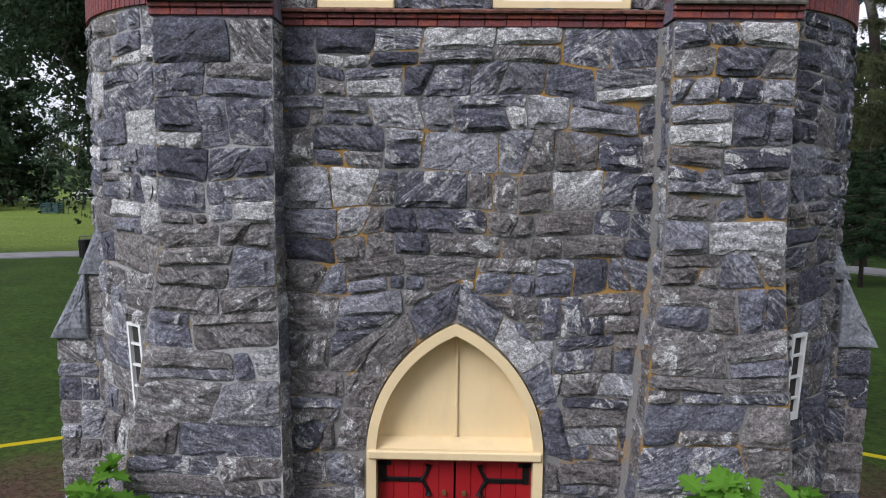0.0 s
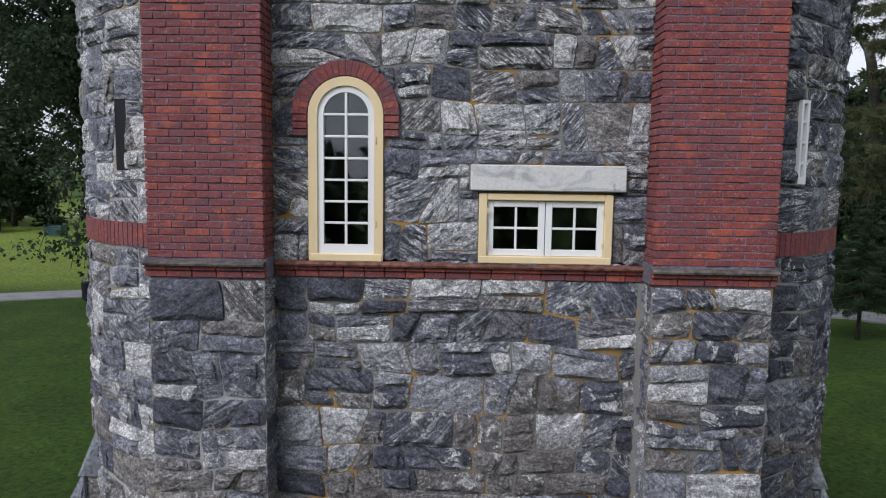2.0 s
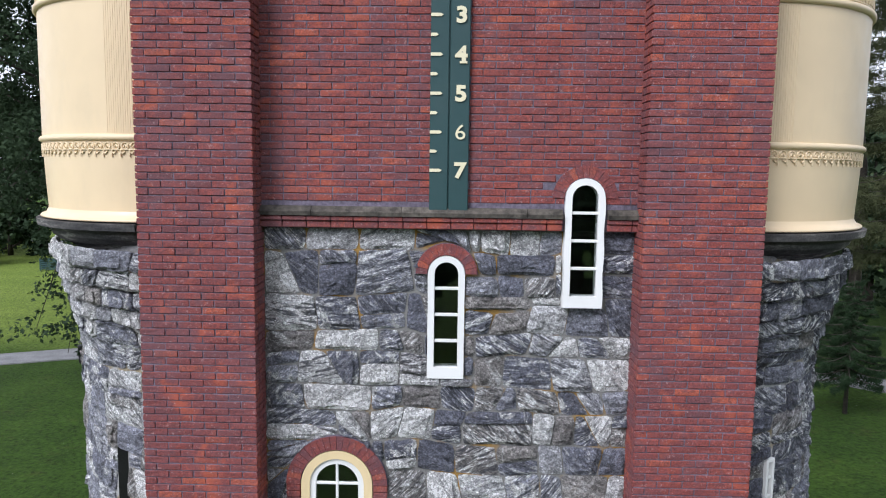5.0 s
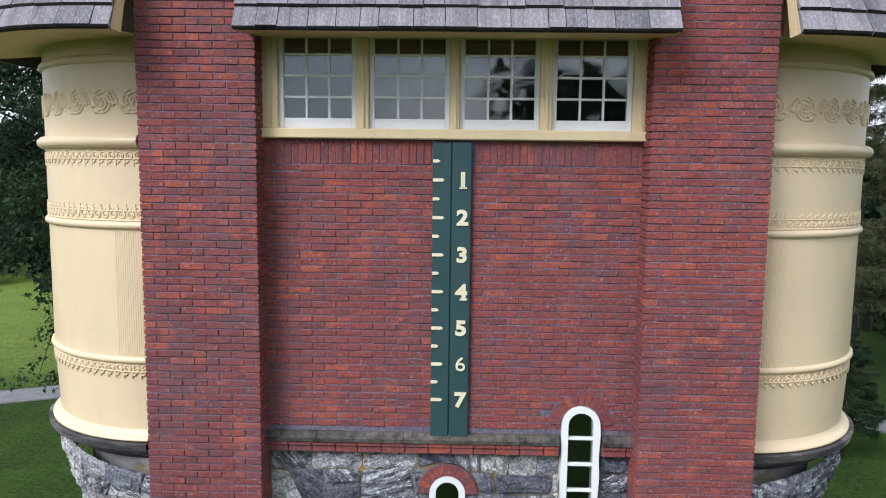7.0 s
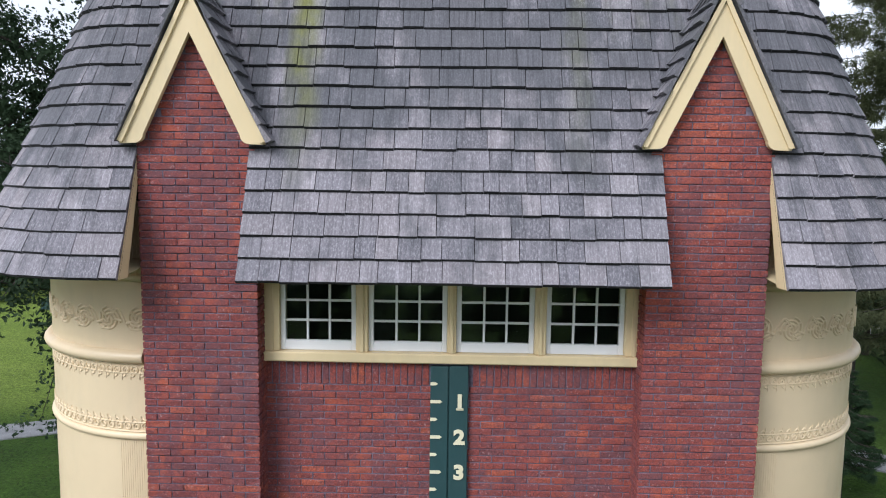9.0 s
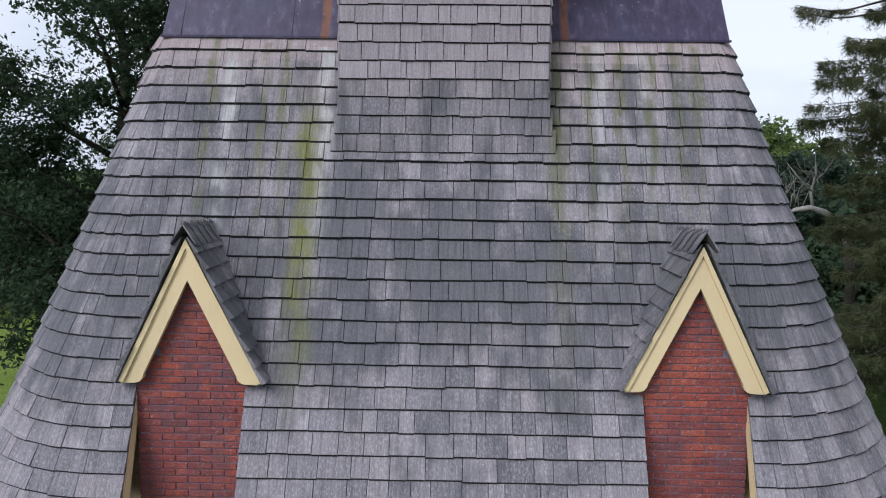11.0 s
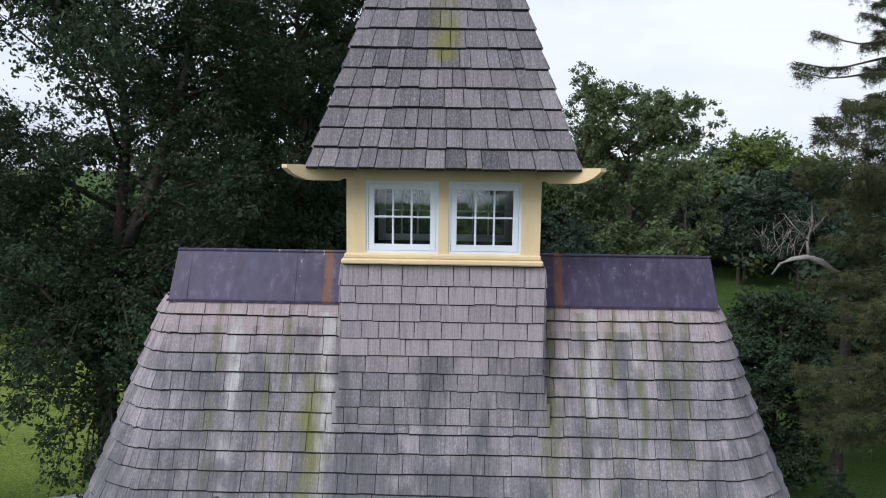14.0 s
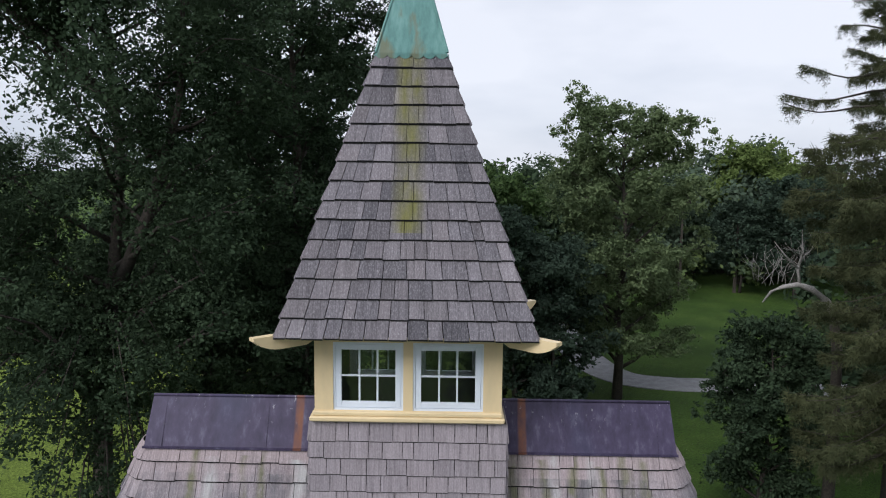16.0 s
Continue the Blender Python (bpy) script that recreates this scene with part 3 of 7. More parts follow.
# ---- mesh tools ----
class Build:
    """Collects vertices and faces for one mesh."""

    def __init__(self):
        self.v, self.f, self.ends = [], [], []

    def add(self, verts, faces):
        base = len(self.v)
        self.v += [tuple(p) for p in verts]
        self.f += [tuple(base + i for i in face) for face in faces]
        return self

    def box(self, x0, x1, y0, y1, z0, z1, bevel=0.0):
        if bevel <= 0:
            p = [(x, y, z) for z in (z0, z1) for y in (y0, y1) for x in (x0, x1)]
            return self.add(p, [(0, 2, 3, 1), (4, 5, 7, 6), (0, 1, 5, 4), (2, 6, 7, 3), (0, 4, 6, 2), (1, 3, 7, 5)])
        b = bevel
        ring = lambda x0, x1, y0, y1, z, c: [(x0 + c, y0, z), (x1 - c, y0, z), (x1, y0 + c, z), (x1, y1 - c, z), (x1 - c, y1, z), (x0 + c, y1, z), (x0, y1 - c, z), (x0, y0 + c, z)]
        rings = [ring(x0 + b, x1 - b, y0 + b, y1 - b, z0, b), ring(x0, x1, y0, y1, z0 + b, b), ring(x0, x1, y0, y1, z1 - b, b), ring(x0 + b, x1 - b, y0 + b, y1 - b, z1, b)]
        faces = [tuple(range(7, -1, -1)), tuple(range(24, 32))]
        for k in range(3):
            faces += [(8 * k + i, 8 * k + (i + 1) % 8, 8 * k + 8 + (i + 1) % 8, 8 * k + 8 + i) for i in range(8)]
        return self.add([p for r in rings for p in r], faces)

    def prism(self, outline, y0, y1):
        """An outline in x and z, from y0 (front) to y1 (back)."""
        n = len(outline)
        p = [(x, y0, z) for x, z in outline] + [(x, y1, z) for x, z in outline]
        return self.add(p, [tuple(range(n)), tuple(range(2 * n - 1, n - 1, -1))] + [(i, n + i, n + (i + 1) % n, (i + 1) % n) for i in range(n)])

    def band(self, inner, outer, y0, y1, closed=False):
        """The strip between two outlines in x and z with as many points each, from y0 to y1."""
        n = len(inner)
        p = [(x, y, z) for y in (y0, y1) for line in (inner, outer) for x, z in line]
        f = []
        for i in range(n if closed else n - 1):
            j = (i + 1) % n
            f += [(i, j, n + j, n + i), (2 * n + i, 3 * n + i, 3 * n + j, 2 * n + j), (i, 2 * n + i, 2 * n + j, j), (n + i, n + j, 3 * n + j, 3 * n + i)]
        if not closed:
            f += [(0, n, 3 * n, 2 * n), (n - 1, 3 * n - 1, 4 * n - 1, 2 * n - 1)]
        return self.add(p, f)

    def tube(self, line, radii, sides=7):
        rings = []
        for k, p in enumerate(line):
            way = (Vector(line[min(k + 1, len(line) - 1)]) - Vector(line[max(k - 1, 0)])).normalized()
            side = way.cross((0.3, 0.9, 0.2) if abs(way.z) > 0.5 else (0, 0, 1)).normalized()
            up = side.cross(way)
            rings += [Vector(p) + float(radii[k]) * (math.cos(2 * math.pi * i / sides) * side + math.sin(2 * math.pi * i / sides) * up) for i in range(sides)]
        f = [(k * sides + i, k * sides + (i + 1) % sides, (k + 1) * sides + (i + 1) % sides, (k + 1) * sides + i) for k in range(len(line) - 1) for i in range(sides)]
        f += [tuple(range(sides - 1, -1, -1)), tuple((len(line) - 1) * sides + i for i in range(sides))]
        return self.add(rings, f)

    def sweep(self, path, profile, closed=False):
        """A profile of (out, z) along a path of ((x, y), (outward x, y))."""
        m, n = len(profile), len(path)
        p = [(x + o * nx, y + o * ny, z) for (x, y), (nx, ny) in path for o, z in profile]
        f = [(k * m + i, ((k + 1) % n) * m + i, ((k + 1) % n) * m + i + 1, k * m + i + 1) for k in range(n if closed else n - 1) for i in range(m - 1)]
        return self.add(p, f)

    def mesh(self, name, material, smooth=False):
        me = bpy.data.meshes.new(name)
        me.from_pydata(self.v, [], self.f)
        me.materials.append(material)
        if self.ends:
            me.materials.append(BUTT_SHADE)
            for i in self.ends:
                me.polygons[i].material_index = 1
        if smooth:
            me.shade_smooth()
        me.update()
        return me


def part(name, b, material, parent=None, label="", smooth=False):
    """Links a Build (or a finished mesh) as one mesh object under a thing or a part."""
    ob = new(name, b.mesh(name, material, smooth) if isinstance(b, Build) else b)
    if parent is not None:
        ob.parent = parent
    return tagged(ob, label)


def thing(name, b, material, label, category, group="", kind="", smooth=False):
    return tagged(part(name, b, material, None, "", smooth), label, category, group, kind)


def root(name, at, label, category, group="", kind=""):
    """An Empty at a thing's base; its parts keep world places through the parent's inverse."""
    ob = new(name)
    ob.location = at
    ob.empty_display_size = 0.2
    return tagged(ob, label, category, group, kind)


def under(name, b, material, parent, label="", smooth=False):
    """A part given in world places under an Empty."""
    ob = part(name, b, material, None, label, smooth)
    ob.parent = parent
    ob.matrix_parent_inverse = Matrix.Translation(parent.location).inverted()
    return ob


def holes(x0, x1, z0, z1, openings):
    """Rectangles (x0, x1, z0, z1) that fill a wall round its rectangular openings."""
    zs = sorted({z0, z1, *(min(max(z, z0), z1) for o in openings for z in o[2:])})
    out = []
    for za, zb in zip(zs, zs[1:]):
        mid, x = (za + zb) / 2, x0
        for o in sorted(o for o in openings if o[2] < mid < o[3]):
            if o[0] > x:
                out.append((x, o[0], za, zb))
            x = max(x, o[1])
        if x < x1:
            out.append((x, x1, za, zb))
    return out


def arch_line(x0, x1, spring, top, n=14, pointed=False):
    """The curve from the left spring over the top to the right one."""
    c, h, rise = (x0 + x1) / 2, (x1 - x0) / 2, top - spring
    if not pointed:
        return [(c - h * math.cos(math.pi * i / n), spring + rise * math.sin(math.pi * i / n)) for i in range(n + 1)]
    r = (rise * rise + h * h) / (2 * h)
    end = math.asin(min(1, rise / r))
    left = [(x0 + r - r * math.cos(end * i / n), spring + r * math.sin(end * i / n)) for i in range(n + 1)]
    return left + [(2 * c - x, z) for x, z in left[-2::-1]]


# ---- masonry: stones and bricks ----
def clip(poly, p, n):
    """The part of a convex polygon on the side of p to which n points."""
    out = []
    for (ax, ay), (bx, by) in zip(poly, poly[1:] + poly[:1]):
        da, db = (ax - p[0]) * n[0] + (ay - p[1]) * n[1], (bx - p[0]) * n[0] + (by - p[1]) * n[1]
        if da >= 0:
            out.append((ax, ay))
        if da * db < 0:
            k = da / (da - db)
            out.append((ax + k * (bx - ax), ay + k * (by - ay)))
    return out


def area(poly):
    return abs(sum(a[0] * b[1] - b[0] * a[1] for a, b in zip(poly, poly[1:] + poly[:1]))) / 2 if len(poly) > 2 else 0.0


def minus(poly, hole):
    """Convex pieces of a polygon outside a convex hole (counter-clockwise)."""
    out, rest = [], poly
    core = poly
    for a, b in zip(hole, hole[1:] + hole[:1]):
        core = clip(core, a, (a[1] - b[1], b[0] - a[0]))
    if area(core) < 0.0008:
        return [poly]
    for a, b in zip(hole, hole[1:] + hole[:1]):
        n = (b[1] - a[1], a[0] - b[0])
        piece = clip(rest, a, n)
        if area(piece) > 0.0035:
            out.append(piece)
        rest = clip(rest, a, (-n[0], -n[1]))
        if area(rest) < 1e-5:
            return out
    return out


def cells(rng, x0, x1, z0, z1, tall=(0.15, 0.34), wide=(0.22, 0.62)):
    """Rubble brought to rough courses: courses of changing height, broken by tall stones and stacked pairs."""
    out, z = [], z0
    while z < z1 - 0.02:
        h = rng.uniform(*tall)
        if z1 - z - h < tall[0] * 0.8:
            h = z1 - z if z1 - z < tall[1] else (z1 - z) / 2
        x, tilt = x0, rng.uniform(-0.02, 0.02)
        while x < x1 - 0.01:
            w = rng.uniform(*wide) * (0.75 + 0.5 * h / tall[1])
            if x1 - x - w < wide[0] * 0.6:
                w = x1 - x
            if h > 0.24 and rng.random() < 0.5:
                k, s = rng.uniform(0.28, 0.7) * h, rng.uniform(-0.03, 0.03)
                if rng.random() < 0.6 and w > 0.34:
                    m = rng.uniform(0.25, 0.75) * w
                    out += [[(x, z), (x + m, z), (x + m, z + k), (x, z + k)], [(x + m, z), (x + w, z), (x + w, z + k), (x + m, z + k)]]
                else:
                    out.append([(x, z), (x + w, z), (x + w, z + k + s), (x, z + k)])
                out.append([(x, z + k), (x + w, z + k + s * 0), (x + w, z + h), (x, z + h)])
            elif w > 0.3 and rng.random() < 0.42:
                m, s = rng.uniform(0.35, 0.65) * w, rng.uniform(-0.1, 0.1)
                out += [[(x, z), (x + m - s, z), (x + m + s, z + h), (x, z + h)], [(x + m - s, z), (x + w, z), (x + w, z + h), (x + m + s, z + h)]]
            else:
                out.append([(x, z), (x + w, z), (x + w, z + h), (x, z + h)])
            x += w
        z += h
    return out


def warp(u, v, keep):
    """A wander of the joints, the same for both stones of a joint; it dies away towards the edges in keep (x0, x1, z0, z1)."""
    k = 1.0
    x0, x1, z0, z1 = keep[0]
    k = min(k, max(0.0, min(u - x0, x1 - u)) / 0.16, max(0.0, min(v - z0, z1 - v)) / 0.16)
    for x0, x1, z0, z1 in keep[1:]:
        k = min(k, max(x0 - u, u - x1, z0 - v, v - z1, 0.0) / 0.16)
    du = 0.12 * noise.noise((u * 1.25, v * 1.4, 7.0)) + 0.04 * noise.noise((u * 4.3, v * 4.7, 3.0))
    dv = 0.1 * noise.noise((u * 1.2, v * 1.35, 31.0)) + 0.028 * noise.noise((u * 4.1, v * 4.9, 17.0))
    return (u + k * du, v + k * dv)


def stone_shape(rng, poly, relief=0.05, joint=0.003, keep=None):
    """A rock-faced stone on a convex outline: rings of (u, v, out) from its bed to its rough face."""
    cx, cz = sum(p[0] for p in poly) / len(poly), sum(p[1] for p in poly) / len(poly)
    line = []
    if keep:
        # the corners wander, the edges between them stay straight as split
        poly = [warp(u, v, keep) for u, v in poly]
    for a, b in zip(poly, poly[1:] + poly[:1]):
        n = max(2, int(math.hypot(b[0] - a[0], b[1] - a[1]) / 0.05))
        line += [(a[0] + (b[0] - a[0]) * k / n, a[1] + (b[1] - a[1]) * k / n) for k in range(n)]
    line = [(0.64 * q[0] + 0.18 * (p[0] + r[0]), 0.64 * q[1] + 0.18 * (p[1] + r[1])) for p, q, r in zip(line[-1:] + line[:-1], line, line[1:] + line[:1])]
    cx, cz = sum(p[0] for p in line) / len(line), sum(p[1] for p in line) / len(line)
    seed = rng.uniform(0, 500)
    tilt = (rng.uniform(-0.12, 0.12), rng.uniform(-0.15, 0.15))
    lift = rng.uniform(0.1, 0.95) * relief
    wig = [noise.noise((u * 17 + seed, v * 17, seed)) for u, v in line]
    rings = []
    for inset, out in ((0.0, -0.03), (0.0, -0.003), (0.004, 0.003 + 0.3 * lift), (0.07, 0.009 + 0.8 * lift), (0.38, 0.011 + lift), (0.68, 0.012 + lift)):
        ring = []
        for (u, v), w in zip(line, wig):
            du, dv = cx - u, cz - v
            d = math.hypot(du, dv) or 1.0
            k = (joint + 0.009 * w) / d * 1.25 + (inset if inset >= 0.1 else inset / d)
            k = min(k, 0.9)
            pu, pv = u + du * k, v + dv * k
            o = out
            if out > 0.01:
                o += 0.014 * noise.noise((pu * 6 + seed, pv * 9, seed)) + 0.017 * noise.noise((pu * 19 + seed, pv * 30, seed + 9)) + (tilt[0] * (pu - cx) + tilt[1] * (pv - cz)) * (0.35 if inset < 0.1 else 1.0)
                o = max(o, 0.006)
            ring.append((pu, pv, o))
        rings.append(ring)
    n = len(line)
    verts = [p for r in rings for p in r] + [(cx, cz, max(0.012, 0.016 + lift + 0.02 * noise.noise((cx * 6 + seed, cz * 8, seed))))]
    faces = [(k * n + i, k * n + (i + 1) % n, (k + 1) * n + (i + 1) % n, (k + 1) * n + i) for k in range(len(rings) - 1) for i in range(n)]
    faces += [((len(rings) - 1) * n + i, (len(rings) - 1) * n + (i + 1) % n, len(rings) * n) for i in range(n)]
    return verts, faces


def lay_stones(rng, polys, put, parent, most=300, relief=0.05, near=lambda u, v: 0.0, openings=()):
    """Stones as parts of a wall (the nearest of them), the rest joined."""
    polys = sorted((p for p in polys if area(p) > 0.003), key=lambda p: near(p[0][0], p[0][1]))
    rest = Build()
    flat = [p for q in polys for p in q]
    keep = [(min(p[0] for p in flat), max(p[0] for p in flat), min(p[1] for p in flat), max(p[1] for p in flat)), *openings]
    for k, poly in enumerate(polys):
        verts, faces = stone_shape(rng, poly, relief, keep=keep)
        verts = [put(*p) for p in verts]
        if k < most:
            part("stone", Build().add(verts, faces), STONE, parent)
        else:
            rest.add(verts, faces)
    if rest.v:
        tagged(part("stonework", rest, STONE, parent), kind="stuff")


BRICK_H, BRICK_L, COURSE, JOINT = 0.0525, 0.198, 0.0612, 0.0095
BRICK_MESHES = {}


def brick_mesh(length, height, depth, material, variant):
    key = (round(length, 3), round(height, 3), depth, material.name, variant)
    if key not in BRICK_MESHES:
        rng = random.Random(str(key))
        b = Build()
        b.box(-length / 2, length / 2, 0, depth, -height / 2, height / 2, 0.004)
        b.v = [(x + rng.uniform(-0.002, 0.002), y + rng.uniform(-0.0025, 0.0025), z + rng.uniform(-0.0015, 0.0015)) for x, y, z in b.v]
        BRICK_MESHES[key] = b.mesh("brick", material)
    return BRICK_MESHES[key]


def lay_bricks(rng, rows, parent, material, most=300, near=lambda x, z: 0.0):
    """rows: (x, z, y of the face, length, height, depth, turn about y, turn about z) of each brick."""
    rows = sorted(rows, key=lambda r: near(r[0], r[1]))
    rest = Build()
    for k, (x, z, y, length, height, depth, ry, rz) in enumerate(rows):
        me = brick_mesh(length, height, depth, material, rng.randrange(4))
        m = pose(x, y + rng.uniform(-0.004, 0.003), z, rng.uniform(-0.8, 0.8), ry + rng.uniform(-0.35, 0.35), rz + rng.uniform(-0.6, 0.6))
        if k < most:
            ob = part("brick", me, material, parent)
            ob.matrix_basis = m
        else:
            rest.add([m @ v.co for v in me.vertices], [tuple(p.vertices) for p in me.polygons])
    if rest.v:
        tagged(part("brickwork", rest, material, parent), kind="stuff")


def bond(rng, x0, x1, z0, z1, y, depth=0.09, keep=lambda x, z: True):
    """Rows of stretchers with a course of headers every seventh."""
    out, k = [], 0
    z = z0 + COURSE / 2
    while z < z1:
        unit = BRICK_L + JOINT
        x = x0 - (unit / 2 if k % 2 else 0.0)
        while x < x1 - 0.01:
            a, b = max(x, x0), min(x + unit, x1)
            if x1 - b < 0.05:
                b = x1
            if b - a > 0.04:
                if a == x0:
                    a -= JOINT / 2
                if b == x1:
                    b += JOINT / 2
                length = round((b - a - JOINT) * 250) / 250
                if keep((a + b) / 2, z):
                    out.append(((a + b) / 2, z, y, max(length, 0.03), BRICK_H, depth, 0, 0))
            x = b if b == x1 else x + unit
        z += COURSE
        k += 1
    return out


# ---- ground ----
def ground():
    b = Build()
    xs = sorted({*(i * 2.0 for i in range(-20, 21)), *(s * v for s in (1, -1) for v in (50, 65, 85, 120, 200, 400, 900, 2000))})
    ys = sorted({*(i * 2.0 for i in range(-6, 40)), -20, -40, -100, -400, 90, 110, 140, 200, 400, 900, 2500})

    def rise(x, y):
        far = max(0.0, y - 85)
        return 0.05 * noise.noise((x * 0.12, y * 0.12, 3.0)) * (1 if abs(x) > 6 or y > 6 or y < -6 else 0) - 0.03 + 0.02 * min(far, 120)

    b.add([(x, y, rise(x, y)) for y in ys for x in xs], [(j * len(xs) + i, j * len(xs) + i + 1, (j + 1) * len(xs) + i + 1, (j + 1) * len(xs) + i) for j in range(len(ys) - 1) for i in range(len(xs) - 1)])
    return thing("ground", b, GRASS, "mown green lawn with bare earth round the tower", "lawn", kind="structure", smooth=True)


ground()


def ribbon(name, points, wide, material, label, category):
    """A paved strip 5 cm thick, laid along a line through the points."""
    line = []
    for k in range(len(points) - 1):
        p0, p1, p2, p3 = (Vector(points[min(max(k + d, 0), len(points) - 1)]) for d in (-1, 0, 1, 2))
        for i in range(8):
            t = i / 8
            line.append(0.5 * (2 * p1 + (p2 - p0) * t + (2 * p0 - 5 * p1 + 4 * p2 - p3) * t * t + (3 * p1 - p0 - 3 * p2 + p3) * t ** 3))
    line.append(Vector(points[-1]))
    b, verts = Build(), []
    for k, p in enumerate(line):
        way = (line[min(k + 1, len(line) - 1)] - line[max(k - 1, 0)]).normalized()
        side = Vector((-way.y, way.x)) * wide / 2
        verts += [(p.x + side.x, p.y + side.y, -0.05), (p.x + side.x, p.y + side.y, 0.045), (p.x - side.x, p.y - side.y, 0.045), (p.x - side.x, p.y - side.y, -0.05)]
    b.add(verts, [(4 * k + i, 4 * k + i + 1, 4 * k + 5 + i, 4 * k + 4 + i) for k in range(len(line) - 1) for i in range(3)])
    return thing(name, b, material, label, category, kind="structure")


ribbon("path", [(-70, 12), (-40, 22), (-24, 29), (-18, 31.2), (-6, 33), (8, 32), (18.5, 29.2), (22, 27), (40, 20)], 2.3, ASPHALT, "narrow grey asphalt footpath across the lawn", "path")
ribbon("far_drive", [(-75, 84), (-58, 87), (-48, 88), (-38, 87), (-25, 84)], 4.0, ASPHALT, "pale grey driveway on the far side of the lawn", "road")
ribbon("road", [(13, 100), (14, 80), (14.6, 68), (16.6, 61.5), (21, 59.4), (27, 59.0), (45, 57), (90, 50)], 4.2, ASPHALT, "pale grey asphalt driveway curving past the trees", "road")

# ---- tower walls ----
Z_LOW, Z_MID = 5.82, 9.462          # tops of the two stone stages
XC = -0.05                         # the tower's middle
W_DOOR = (-0.89, 0.66, 0.0, 3.33)
W_TALL = (-1.29, -0.66, 5.96, 7.5)
W_PAIR = (0.15, 1.27, 5.97, 6.55)
W_SLIT = (-0.19, 0.125, 8.17, 9.24)
W_HIGH = (0.95, 1.28, 8.82, 9.91)
W_BAND = (-1.6, 1.58, 12.19, 13.05)


def stone_front():
    rng = random.Random(11)
    b = Build()
    for x0, x1, z0, z1 in holes(-1.7, 1.7, -0.1, Z_MID, [W_DOOR, W_TALL, W_PAIR, W_SLIT, (W_HIGH[0], W_HIGH[1], W_HIGH[2], 9.462)]):
        b.box(x0, x1, 0.1, 0.4, z0, z1)
    # fill between the square opening and the pointed arch
    curve = arch_line(-0.9, 0.67, 2.17, 3.345, 9, True)
    for side in (curve[:10], curve[9:]):
        for p, q in zip(side, side[1:]):
            b.prism([p, q, (q[0], 3.4), (p[0], 3.4)], 0.104, 0.39)
    wall = thing("wall_front", b, MORTAR, "front wall of rough grey gneiss rubble with ochre mortar", "stone wall", kind="structure")
    # a ring of voussoirs round the pointed door arch
    inner, outer = arch_line(-0.91, 0.68, 2.17, 3.36, 4, True), arch_line(-1.15, 0.92, 2.1, 3.7, 4, True)
    ring = [[inner[i], inner[i + 1], outer[i + 1], outer[i]][::-1] for i in range(len(inner) - 1)]
    low = cells(rng, -1.6, 1.58, 0.0, Z_LOW, (0.18, 0.36), (0.24, 0.54))
    polys = []
    jamb = [(-0.91, 0), (0.68, 0), (0.68, 2.1), (-0.91, 2.1)]
    arch_out = [(outer[0][0], 2.1), (outer[-1][0], 2.1)] + outer[::-1][1:-1]
    for c in low:
        for q in minus(c, jamb):
            polys += minus(q, arch_out)
    polys += ring
    tall = [(W_TALL[0], W_TALL[2]), (W_TALL[1], W_TALL[2]), (W_TALL[1], 7.0), (W_TALL[0], 7.0)]
    tall_arch = [(-1.43, 7.0), (-0.52, 7.0)] + arch_line(-1.43, -0.52, 7.0, 7.64, 8)[::-1][1:-1]
    slit = [(W_SLIT[0], W_SLIT[2]), (W_SLIT[1], W_SLIT[2]), (W_SLIT[1], 9.08), (W_SLIT[0], 9.08)]
    slit_arch = [(-0.29, 9.06), (0.23, 9.06)] + arch_line(-0.29, 0.23, 9.06, 9.36, 6)[::-1][1:-1]
    pair = [(W_PAIR[0], W_PAIR[2]), (W_PAIR[1], W_PAIR[2]), (W_PAIR[1], 6.57), (W_PAIR[0], 6.57)]
    lintel = [(0.07, 6.57), (1.37, 6.57), (1.37, 6.8), (0.07, 6.8)]
    high = [(W_HIGH[0], W_HIGH[2]), (W_HIGH[1], W_HIGH[2]), (W_HIGH[1], 9.5), (W_HIGH[0], 9.5)]
    for c in cells(rng, -1.6, 1.58, 5.93, Z_MID, (0.19, 0.4), (0.24, 0.56)):
        bits = [c]
        for hole in (tall, tall_arch, slit, slit_arch, pair, lintel, high):
            bits = [q for p in bits for q in minus(p, hole)]
        polys += bits
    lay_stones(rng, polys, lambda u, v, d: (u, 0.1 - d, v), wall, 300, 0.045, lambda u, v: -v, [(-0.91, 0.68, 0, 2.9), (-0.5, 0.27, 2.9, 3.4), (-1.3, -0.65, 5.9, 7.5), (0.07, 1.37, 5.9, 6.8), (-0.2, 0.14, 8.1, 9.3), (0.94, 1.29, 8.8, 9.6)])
    return wall


stone_front()


